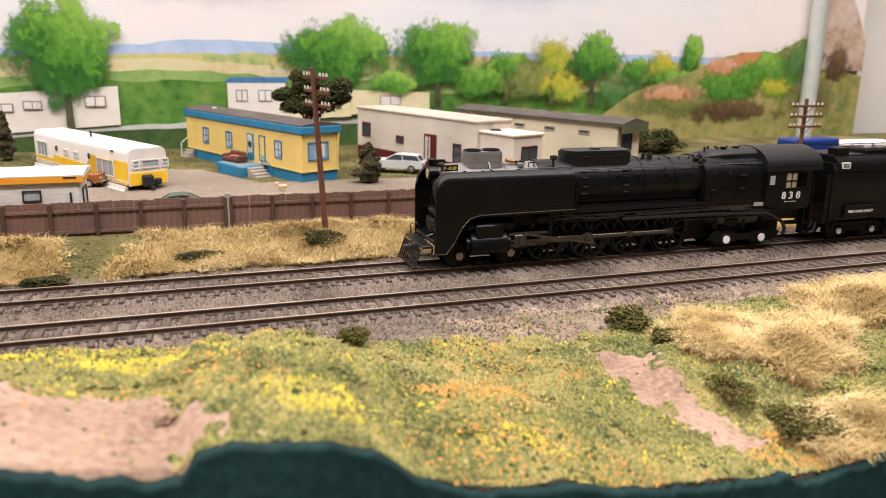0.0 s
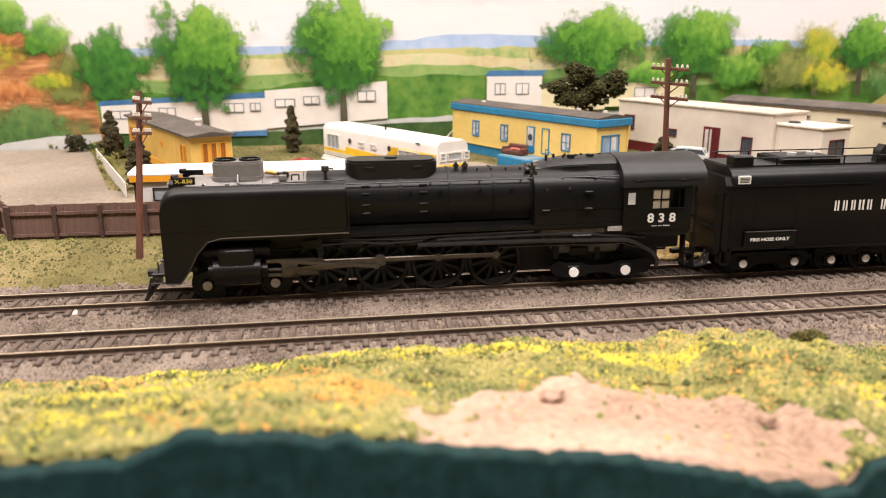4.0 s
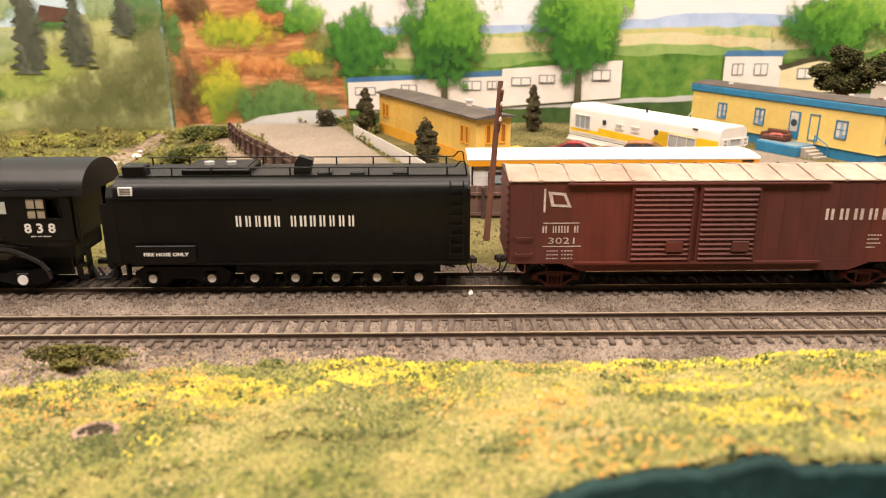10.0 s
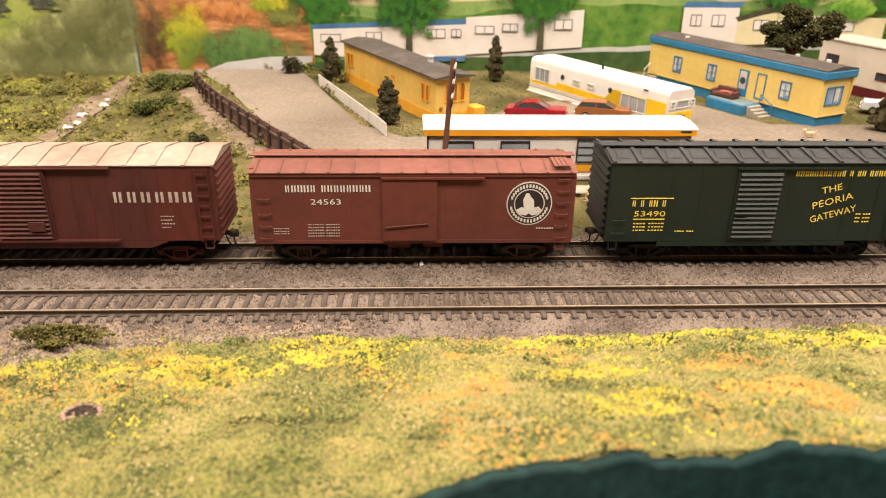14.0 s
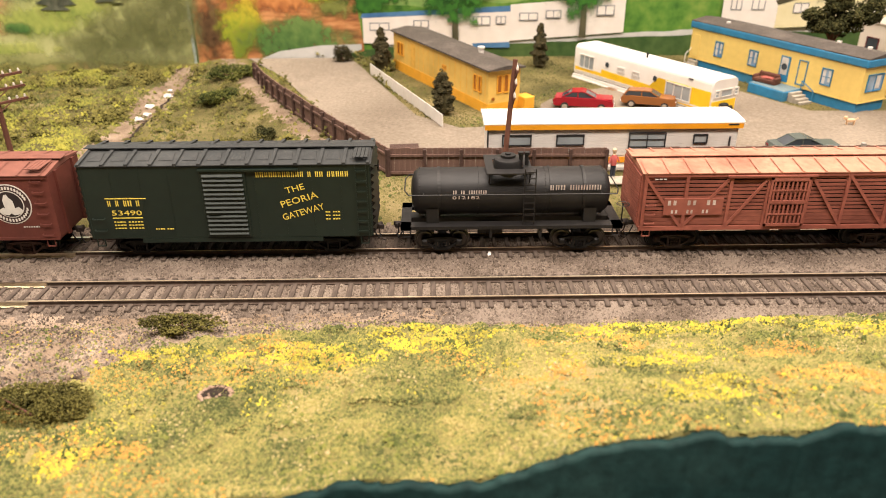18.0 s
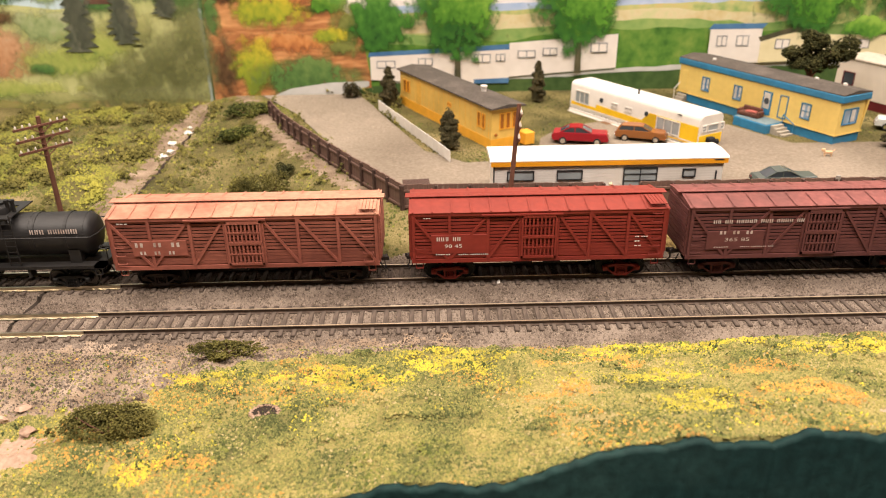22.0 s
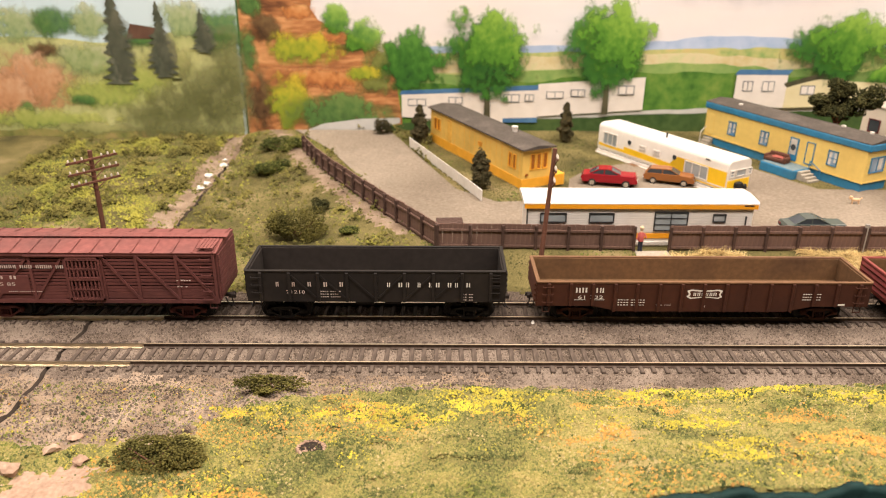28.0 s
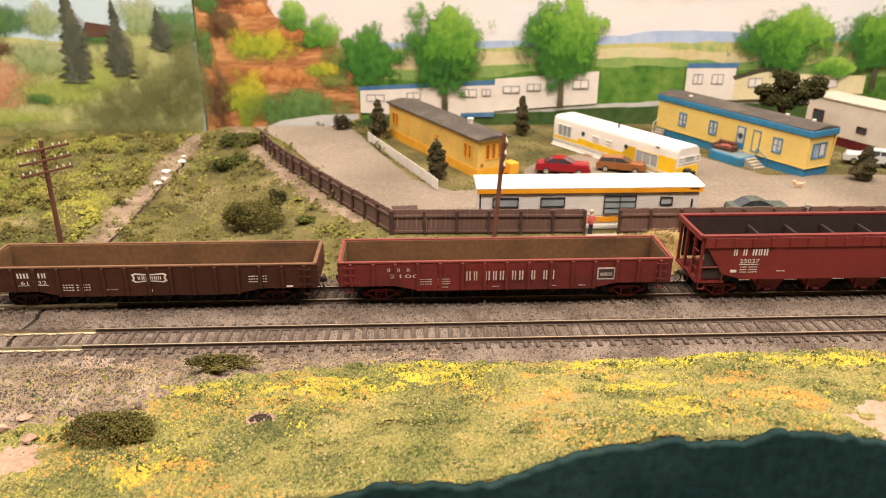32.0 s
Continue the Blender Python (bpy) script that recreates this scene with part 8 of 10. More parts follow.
            part("pipe", Geo().rod([(px, s * py, pz) for px, py, pz in run], rad, 8), PIPE, c, "glossy bent pipe run")
        part("firebox_plate", Geo().cbox(45, 72, s * 14.7 - 0.35, s * 14.7 + 0.35, 22.8, 25.8, 0.1), surface("ashy_grey_plate_%d" % (s + 1), (0.15, 0.125, 0.11), 0.8, 0, 0.25, 500, 0.2), c)
        part("rivet_plate", Geo().cbox(73, 80, s * 15.9 - 0.3, s * 15.9 + 0.3, 23.4, 25.4, 0.1), surface("pale_rivet_plate_%d" % (s + 1), (0.34, 0.31, 0.29), 0.6, 0, 0.3, 900, 0.4), c, "pale grey riveted plate")
        part("air_pump", Geo().cyl((52, s * 12.5, 12.0), (52, s * 12.5, 18), 1.6, n=12).cyl((70, s * 12.5, 11), (70, s * 12.5, 16), 1.3, n=12).cbox(58, 66, s * 12.8 - 1.2, s * 12.8 + 1.2, 13, 16.6, 0.4), BLACK, c)
        part("ash_pan", Geo().prism([(44, 24), (84, 24), (78, 14), (52, 14)], "y", s * 8 - 5, s * 8 + 5), surface("ash_grey_%d" % (s + 1), (0.09, 0.08, 0.07), 0.8), c)
        for x in (-32.5, -8.8, 15):
            part("brake_shoe", Geo().cbox(x - 1, x + 1, s * 8.2 - 1, s * 8.2 + 1, 6, 15, 0.4), WHEELBLACK, c)
        for x in (-36, -12, 11, 34):
            part("spring_hanger", Geo().box(x - 0.6, x + 0.6, s * 10 - 0.6, s * 10 + 0.6, 18, 25), WHEELBLACK, c)
        part("injector", Geo().cyl((58, s * 15.5, 21.5), (66, s * 15.5, 21.5), 1.3, n=10).cbox(60, 64, s * 15.5 - 1.2, s * 15.5 + 1.2, 19, 22, 0.3), BLACK, c)
        part("cab_steps", Geo().box(107, 112, s * 14 - 2, s * 14 + 2, 6.6, 7.4).box(107, 112, s * 14 - 2, s * 14 + 2, 12, 12.8).box(107.0, 107.6, s * 14 - 2, s * 14 + 2, 6.6, 21).box(111.4, 112, s * 14 - 2, s * 14 + 2, 6.6, 21), BLACK, c)
    # wheels
    pieces = driver_pieces()
    ph = lambda t: OMEGA * (t - TOP_T)
    rows_t = [i * 0.2 for i in range(161)]
    for x in (-44.1, -20.4, 3.2, 26.9):
        w = part("driver_wheelset", pieces["axle"], WHEELBLACK, c, "spoked black driving wheels on an axle")
        for s in (-1, 1):
            for piece in ("tyre", "hub", "counterweight", "crank_boss"):
                part(piece, pieces[piece, s], WHEELBLACK, w)
            for k in range(12):
                part("spoke", pieces["spoke", s], WHEELBLACK, w).matrix_basis = pose(0, 0, 0, 0, 30 * k, 0)
        SPUN.append((w, [(t, pose(x * MM, 0, DRIVER_R * MM, 0, -math.degrees(ph(t)), 0)) for t in rows_t]))
        tyre = part("tyre_shine", Geo().lathe([(DRIVER_R * 0.9, -9.5), (DRIVER_R * 0.97, -9.5), (DRIVER_R * 0.97, -9.42), (DRIVER_R * 0.9, -9.42)], (0, 0, 0), "y", 36), surface("dark_tyre_%d" % int(x), (0.035, 0.033, 0.032), 0.16, 0.6), w)
    for x in (-89.7, -63.2):
        w = part("pilot_wheelset", coloured(wheel_pair(5.9), WHEELBLACK), WHEELBLACK, c)
        w.location = (x * MM, 0, 5.9 * MM)
        hb = part("hub_cap", Geo().cyl((0, -10.6, 0), (0, -9.2, 0), 1.9, n=16).cyl((0, -11.0, 0), (0, -10.6, 0), 0.8, n=10), STEEL, w, "bright hub")
    part("pilot_truck_frame", Geo().box(-94, -59, -8.2, -7.0, 7.5, 9.4).box(-94, -59, 7.0, 8.2, 7.5, 9.4).box(-79, -74, -8, 8, 6.5, 10), WHEELBLACK, c)
    tf = part("trailing_truck_frame", Geo().prism([(50, 8), (53, 10.5), (58, 9.4), (63, 9.6), (67, 8.0), (76, 8.0), (80, 9.6), (86, 9.4), (91, 10.0), (95, 8), (93, 4.0), (86, 3.2), (79, 3.2), (74, 4.6), (68, 4.6), (63, 3.2), (56, 3.2), (51, 5)], "y", -12.6, -10.8).prism([(50, 8), (53, 10.5), (91, 10), (95, 8), (93, 4), (51, 4)], "y", 10.8, 12.6), BLACK, c, "cast trailing truck frame")
    for x in (60.2, 82.9):
        w = part("trailing_wheelset", coloured(wheel_pair(5.6), WHEELBLACK), WHEELBLACK, c)
        w.location = (x * MM, 0, 5.6 * MM)
        part("hub_cap", Geo().cyl((x, -13.6, 5.4), (x, -12.4, 5.4), 2.1, n=18), HUB, tf, "white hub cap")
        part("journal_box", Geo().cbox(x - 3, x + 3, -13.0, -11, 2.6, 8.4, 0.7), BLACK, tf)
    # rods
    y = -14.0
    pin_x = (-44.1, -20.4, 3.2, 26.9)
    g = Geo()
    for a, b in zip(pin_x, pin_x[1:]):
        g.cbox(a, b, y - 0.6, y + 0.6, -0.95, 0.95, 0.25)
    for a in pin_x:
        g.cyl((a, y - 0.9, 0), (a, y + 0.9, 0), 2.0 if a == -20.4 else 1.7, n=16)
        g.cyl((a, y - 1.5, 0), (a, y + 4.0, 0), 0.9, n=10)
    sr = part("side_rod", g, STEELROD, c, "dull steel side rod joining the drivers")
    SPUN.append((sr, [(t, pose(-CRANK * math.sin(ph(t)) * MM, 0, (DRIVER_R + CRANK * math.cos(ph(t))) * MM)) for t in rod_rows_times]))
    LR = 36.0
    g = Geo().prism([(-LR, 0.9), (0, 1.25), (0, -1.25), (-LR, -0.9)], "y", y - 2.1, y - 1.1).cyl((0, y - 2.6, 0), (0, y - 0.6, 0), 2.3, n=18).cyl((-LR, y - 2.3, 0), (-LR, y - 0.8, 0), 1.5, n=12).cyl((0, y - 3.2, 0), (0, y - 2.4, 0), 1.2, n=10)
    mr = part("main_rod", g, STEELROD, c, "dull steel main rod")
    ch = part("crosshead", Geo().cbox(-3.2, 3.2, -14.2, -12.0, -3.2, 3.2, 0.4).cyl((-22, -12.6, 0), (-2, -12.6, 0), 0.7, n=8), STEELROD, c, "sliding crosshead with piston rod")
    er = part("eccentric_rod", Geo().prism([(-37, 0.5), (0, 0.6), (0, -0.6), (-37, -0.5)], "y", y - 3.8, y - 3.2).cyl((0, y - 4.1, 0), (0, y - 3.0, 0), 1.1, n=10).cyl((-37, y - 4.0, 0), (-37, y - 3.0, 0), 0.9, n=10), STEELROD, c, "slim eccentric rod")
    rm, rc, re_ = [], [], []
    for t in rod_rows_times:
        px, pz = -20.4 - CRANK * math.sin(ph(t)), DRIVER_R + CRANK * math.cos(ph(t))
        dz = pz - 12.2
        cxx = px - math.sqrt(LR * LR - dz * dz)
        rm.append((t, pose(px * MM, 0, pz * MM, 0, math.degrees(math.asin(-dz / LR)), 0)))
        rc.append((t, pose(cxx * MM, 0, 12.2 * MM)))
        # return crank, a quarter turn behind the pin on a smaller circle
        qx, qz = px + 2.6 * math.sin(ph(t) + 2.2) * -1.0, pz + 2.6 * math.cos(ph(t) + 2.2)
        ez = qz - 16.6
        re_.append((t, pose(qx * MM, 0, qz * MM, 0, math.degrees(math.asin(max(-1, min(1, -ez / 37)))), 0)))
    SPUN.append((mr, rm))
    SPUN.append((ch, rc))
    SPUN.append((er, re_))


def tender():
    c = car("tender", 535.0, 678.0, "long black tender with white lettering behind the locomotive", "tender")
    h, W = 71.5, 17.2
    pts = [(-W, 14.2), (-W, 40.6), (-W + 0.5, 43.6), (-W + 2.2, 46.2), (-W + 4.6, 47.6), (-W + 6, 48.0), (W - 6, 48.0), (W - 4.6, 47.6), (W - 2.2, 46.2), (W - 0.5, 43.6), (W, 40.6), (W, 14.2), (W - 1.2, 12.6), (-W + 1.2, 12.6)]
    tk = part("tank", Geo().prism(pts, "x", -h + 3, h - 0.5), BLACK, c, "smooth satin black tank body", True)
    part("rear_plate", Geo().prism([(a * 0.985, b) for a, b in pts], "x", h - 0.6, h + 0.4), BLACK, tk)
    part("front_wall", Geo().prism([(-W, 12.6), (-W, 41), (-W + 2, 44.4), (W - 2, 44.4), (W, 41), (W, 12.6)], "x", -h, -h + 3.2), BLACK, tk)
    part("side_step", Geo().box(-h + 0.2, -6, -W - 0.35, -W + 0.2, 40.2, 40.7), BLACK, tk)
    for i in range(7):
        x = -h + 14 + i * 19
        g = Geo()
        for k in range(26):
            g.box(x - 0.14, x + 0.14, -W - 0.1, -W + 0.1, 15.5 + k * 0.95, 15.8 + k * 0.95)
        part("rivet_row", g, BLACK, tk)
    part("bottom_sill", Geo().box(-h + 30, h, -W - 0.2, -W + 1.4, 12.8, 14.0), BLACK, tk)
    # top fittings
    part("bunker", Geo().cbox(-43, -16, -10.5, 10.5, 47.6, 50.6, 0.4), BLACK, c, "raised oil bunker coaming")
    part("bunker_well", Geo().box(-41.5, -17.5, -9, 9, 50.5, 50.9), surface("dark_oil_well", (0.008, 0.008, 0.008), 0.5), c)
    for x in (-34, -25):
        part("bunker_hatch", Geo().cyl((x, -2, 50.8), (x, -2, 52.2), 2.0, n=16), surface("pale_hatch_%d" % int(x), (0.35, 0.34, 0.32), 0.5), c)
    part("vent_box", Geo().prism([(1.5, 47.8), (8, 47.8), (9.4, 54.0), (4.0, 55.8), (2.2, 53)], "y", -10.5, -6.0), BLACKROOF, c, "slanted vent cowl")
    part("front_locker", Geo().cbox(-66, -57, -12, -5, 47.4, 52.4, 0.5), BLACK, c)
    for x in (14, 27, 44):
        part("deck_hatch", Geo().cbox(x - 3, x + 3, -11, -6, 47.8, 49.4, 0.4), BLACKROOF, c)
    part("deck", Geo().box(-h + 4, h - 1, -W + 5.4, W - 5.4, 47.7, 48.4), BLACKROOF, c)
    for s in (-1, 1):
        part("railing", Geo().rod([(-64, s * 11.4, 51.4), (66, s * 11.4, 51.4)], 0.3, 6), BLACK, c)
        for i in range(9):
            part("railing_post", Geo().cyl((-62 + i * 15.6, s * 11.4, 47.8), (-62 + i * 15.6, s * 11.4, 51.6), 0.35, n=6), BLACK, c)
        part("railing_hoop", Geo().rod([(66, s * 11.4, 51.4), (68, s * 11.4, 53.6), (69.8, s * 11.4, 53.4), (70.6, s * 11.4, 48)], 0.3, 6), BLACK, c)
    ladder(c, h - 5.0, -W - 0.3, 15, 47, BLACK, 5.2, 8)
    hb = part("hose_box", Geo().cbox(-61.5, -38, -W - 1.0, -W + 0.5, 14.2, 21.0, 0.25), BLACK, c, "black hose locker")
    part("hose_box_lid", Geo().cbox(-61.8, -37.7, -W - 1.2, -W + 0.4, 20.6, 21.3, 0.2), BLACK, hb)
    lettering("locker_lettering", "FIRE HOSE ONLY", 1.35, -50.0, -W - 1.05, 17.0, DECAL, hb, 18.0, 0, "small white lettering", 0.06)
    pt = part("builder_plate", Geo().box(-66.2, -60.8, -W - 0.2, -W + 1.0, 41.6, 44.9), DECAL, c, "small white data plate")
    for i in range(4):
        part("plate_line", Geo().box(-65.6, -61.4, -W - 0.28, -W - 0.15, 42.2 + i * 0.62, 42.5 + i * 0.62), BLACK, pt)
    bars("company_lettering", -22.0, 26.5, -W - 0.1, 28.8, 4.4, [5, 7], DECAL, c, "large white lettering", 0, 0.62)
    # underframe and trucks
    part("underframe", Geo().box(-h, h, -6, 6, 8.4, 12.8), WHEELBLACK, c)
    part("front_apron", Geo().box(-h - 2.5, -h + 1, -W + 1, W - 1, 11, 22).box(-h - 3, -h, -W + 0.6, -W + 1.6, 12, 38), BLACK, c)
    part("front_step", Geo().box(-h, -h + 5, -W, -W + 4, 6.4, 7.2).box(-h, -h + 0.7, -W, -W + 4, 6.4, 14).box(-h + 4.4, -h + 5, -W, -W + 4, 6.4, 14), BLACK, c)
    part("drain_pipe", Geo().rod([(-30, -14, 12.4), (-10, -14.6, 12.0), (60, -14.6, 12.0), (66, -13, 10)], 0.5, 6), BLACK, c)
    axles = (-58.2, -34.1, -16.5, 0.2, 16.9, 33.8, 51.0)
    tf = part("lead_truck_frame", Geo().prism([(-66, 8), (-62, 10.4), (-30, 10.4), (-26, 8), (-29, 3.4), (-38, 3.2), (-42, 5.2), (-51, 5.2), (-54, 3.2), (-63, 3.4)], "y", -12.4, -10.6), BLACK, c, "cast lead truck frame")
    part("truck_side", Geo().prism([(-66, 8), (-62, 10.4), (-30, 10.4), (-26, 8), (-29, 3.4), (-63, 3.4)], "y", 10.6, 12.4), BLACK, tf)
    pf = part("pedestal_frame", Geo().box(-24, 60, -12.4, -10.6, 7.6, 10.8).box(-24, 60, 10.6, 12.4, 7.6, 10.8), BLACK, c, "pedestal bed for five axles")
    for i, x in enumerate(axles):
        w = part("wheelset", coloured(wheel_pair(5.55), WHEELBLACK), WHEELBLACK, c)
        w.location = (x * MM, 0, 5.55 * MM)
        own = tf if i < 2 else pf
        part("journal_box", Geo().cbox(x - 2.8, x + 2.8, -13.0, -11, 3.0, 8.6, 0.6), BLACK, own)
        part("hub_cap", Geo().cyl((x, -13.7, 5.7), (x, -12.6, 5.7), 1.75, n=18), HUB, own, "white hub cap")
        if i >= 2:
            for k in range(3):
                part("spring_leaf", Geo().box(x - 5.6 + k * 1.2, x + 5.6 - k * 1.2, -12.8, -11.2, 8.6 + k * 0.6, 9.1 + k * 0.6), BLACK, own)
    coupler(c, h + 1.0, 1)
    part("air_hose", Geo().rod([(-h - 2, -9, 12), (-h - 5, -9.6, 7), (-h - 8, -9, 5), (-h - 11, -8, 9)], 0.6, 6), RUBBER, c)
    part("drawbar", Geo().box(-h - 14, -h, -1.6, 1.6, 8.4, 10.2), BLACK, c)
    part("tank_hose", Geo().rod([(-h - 1, -11, 13), (-h - 4, -12, 6), (-h - 9, -12, 5.4), (-h - 13, -11, 12)], 0.9, 7), RUBBER, c)


steam_locomotive()
tender()

# ---- trailer park ----
def frame_at(near, far, zn, zf):
    """Pose whose x runs from the far end to the near end of a trailer's seen long side, y into its width."""
    o = Vector((far[0], far[1], zf)) * MM
    x = Vector((near[0] - far[0], near[1] - far[1], zn - zf))
    length = x.length
    x.normalize()
    y = Vector((-x.y, x.x, 0)).normalized()
    z = x.cross(y)
    m = Matrix((x, y, z)).transposed().to_4x4()
    return Matrix.Translation(o) @ m, length


def trailer(name, near, far, zn, zf, label):
    m, length = frame_at(near, far, zn, zf)
    ob = new(name)
    ob.matrix_basis = m
    return tagged(ob, label, "trailer", "trailers of the park"), length


def window_on(parent, axis, a0, a1, z0, z1, at, frame_mat, pane_mat, bars_v=1, bars_h=0, out=-1, name="window"):
    """A framed window on a side (axis x: long side at y=at) or an end (axis y: end at x=at)."""
    t = 0.7
    put = (lambda g, p, q, r, s, d0, d1: g.box(p, q, min(at + out * d0, at + out * d1), max(at + out * d0, at + out * d1), r, s)) if axis == "x" else (lambda g, p, q, r, s, d0, d1: g.box(min(at + out * d0, at + out * d1), max(at + out * d0, at + out * d1), p, q, r, s))
    g = Geo()
    put(g, a0, a1, z0, z0 + t, -0.3, 0.7)
    put(g, a0, a1, z1 - t, z1, -0.3, 0.7)
    put(g, a0, a0 + t, z0 + t, z1 - t, -0.3, 0.7)
    put(g, a1 - t, a1, z0 + t, z1 - t, -0.3, 0.7)
    for k in range(bars_v):
        x = a0 + (a1 - a0) * (k + 1) / (bars_v + 1)
        put(g, x - 0.25, x + 0.25, z0 + t, z1 - t, -0.3, 0.6)
    for k in range(bars_h):
        z = z0 + (z1 - z0) * (k + 1) / (bars_h + 1)
        put(g, a0 + t, a1 - t, z - 0.25, z + 0.25, -0.3, 0.55)
    w = part(name, g, frame_mat, parent)
    p = Geo()
    put(p, a0 + 0.3, a1 - 0.3, z0 + 0.3, z1 - 0.3, -0.2, 0.2)
    part("pane", p, pane_mat, w)
    return w


def siding(parent, x0, x1, y, z0, z1, n, material, out=-1):
    for i in range(n):
        z = z0 + (z1 - z0) * i / n
        part("siding_board", Geo().box(x0, x1, min(y, y + out * 0.25), max(y, y + out * 0.25), z + 0.06, z + (z1 - z0) / n - 0.06), material, parent)


def blue_trailer():
    t, L = trailer("mobile_home", (274, 231), (200.4, 381), 13.0, 15.6, "pale yellow mobile home with blue trim and blue porch")
    W, H = 31.0, 39.0
    part("body", Geo().cbox(0, L, 0, W, 7.5, H - 6, 0.4), CREAM, t, "pale yellow siding")
    part("skirting", Geo().box(0.6, L - 1.0, 0.7, W - 0.7, -1, 7.6), BLUE, t, "blue skirting")
    part("belly_band", Geo().box(-0.3, L + 0.3, -0.3, W + 0.3, 7.2, 8.0), CREAM, t)
    part("fascia", Geo().cbox(-1.5, L + 2.2, -1.4, W + 1.4, H - 6.2, H - 0.4, 0.8), BLUE, t, "blue roof fascia")
    part("roof", Geo().prism([(-1.0, H - 0.5), (-1.0, H + 0.1), (W * 0.5, H + 2.4), (W + 1.0, H + 0.1), (W + 1.0, H - 0.5)], "x", -1.2, L + 1.8), GREYROOF, t, "weathered grey felt roof")
    for x, y in ((30, 10), (L - 42, 24), (L - 18, 26)):
        part("roof_vent", Geo().cyl((x, y, H + 0.6), (x, y, H + 2.6), 1.7, n=12), WHITE, t)
    for x in (L * 0.20, L * 0.42, L * 0.83):
        window_on(t, "x", x - 4.5, x + 4.5, 14, 26.5, 0, BLUE, BLIND, 0, 1)
        part("curtain", Geo().box(x - 3.4, x - 1.0, -0.3, -0.2, 15, 25).box(x + 1.4, x + 3.4, -0.3, -0.2, 17, 25), CURTAIN, t)
    d = part("door", Geo().cbox(L * 0.58, L * 0.58 + 9, -0.6, 0.2, 8.6, 28, 0.2), BLUE, t, "blue front door with oval pane")
    part("door_pane", Geo().lathe([(0, -0.75), (2.6, -0.75), (2.6, -0.55)], (L * 0.58 + 4.4, 0, 20), "y", 20), PANE_DARK, d)
    part("door_inner", Geo().box(L * 0.58 + 1.4, L * 0.58 + 7.6, -0.68, -0.55, 14, 27), CURTAIN, d)
    window_on(t, "x", L * 0.68, L * 0.68 + 8, 9.5, 28, 0, BLUE, CREAM, 0, 0, -1, "screen_door")
    part("rear_door", Geo().cbox(4, 11, -0.5, 0.2, 9, 28, 0.2), CREAM, t, "yellow rear door")
    window_on(t, "y", 5, 22, 15, 27.5, L, BLUE, BLIND, 1, 0, 1)
    part("curtain", Geo().box(L + 0.25, L + 0.35, 14.5, 19, 17, 26), CURTAIN, t)
    part("corner_post", Geo().prism([(L, 7.5), (L, H - 6), (L + 2.2, H - 6)], "y", W - 2.0, W - 0.8), CREAM, t)
    p = part("porch", Geo().cbox(L * 0.52, L * 0.52 + 34, -20, -0.3, -1, 7.0, 0.6), BLUE, t, "blue painted porch deck")
    part("porch_top", Geo().box(L * 0.52 + 0.6, L * 0.52 + 33.4, -19.4, -0.4, 7.0, 7.3), surface("grey_blue_deck", (0.16, 0.22, 0.24), 0.8), p)
    for i in range(4):
        part("porch_step", Geo().cbox(L * 0.52 + 34 + i * 3.2, L * 0.52 + 37.3 + i * 3.2, -15, -3, -1, 6.4 - i * 1.7, 0.3), CONCRETE, t, "concrete step")
    part("stair_rail", Geo().rod([(L * 0.52 + 35, -3.4, 7), (L * 0.52 + 35, -3.4, 14), (L * 0.52 + 46, -3.4, 8.5), (L * 0.52 + 46, -3.4, 0)], 0.4, 6), BLUE, t)
    for i in range(3):
        part("rear_step", Geo().cbox(2 + i * 0.3, 13, -8 + i * 2.4, -0.4, -1 + i * 2.4, 1.4 + i * 2.4, 0.3), CONCRETE, t)
    part("stair_rail", Geo().rod([(3, -7, 2), (3, -7, 11), (3, -1, 16)], 0.35, 5), WHITE, t)
    m = t.matrix_basis
    s = thing("porch_sofa", 0, 0, 0, "worn brown sofa with a red blanket on the porch", "sofa")
    s.matrix_basis = m @ pose((L * 0.52 + 8) * MM, -10 * MM, 7.3 * MM, 0, 0, 8)
    brown = surface("worn_brown_fabric", (0.11, 0.045, 0.03), 0.9, 0, 0.3, 700, 0.4)
    part("seat", Geo().cbox(-9, 9, -4, 4, 0, 3.6, 0.9), brown, s)
    part("backrest", Geo().cbox(-9, 9, 2.6, 5, 0, 7.4, 0.9), brown, s)
    for k in (-1, 1):
        part("armrest", Geo().cbox(k * 9 - 1.2, k * 9 + 1.2, -4, 4.4, 0, 5.4, 0.8), brown, s)
    part("blanket", Geo().blob((1, -0.5, 4.0), 3.0, random.Random(3), 9, 5, 0.3, (1.6, 1, 0.4)), surface("faded_red_cloth", (0.36, 0.10, 0.08), 0.9), s, "crumpled red blanket")


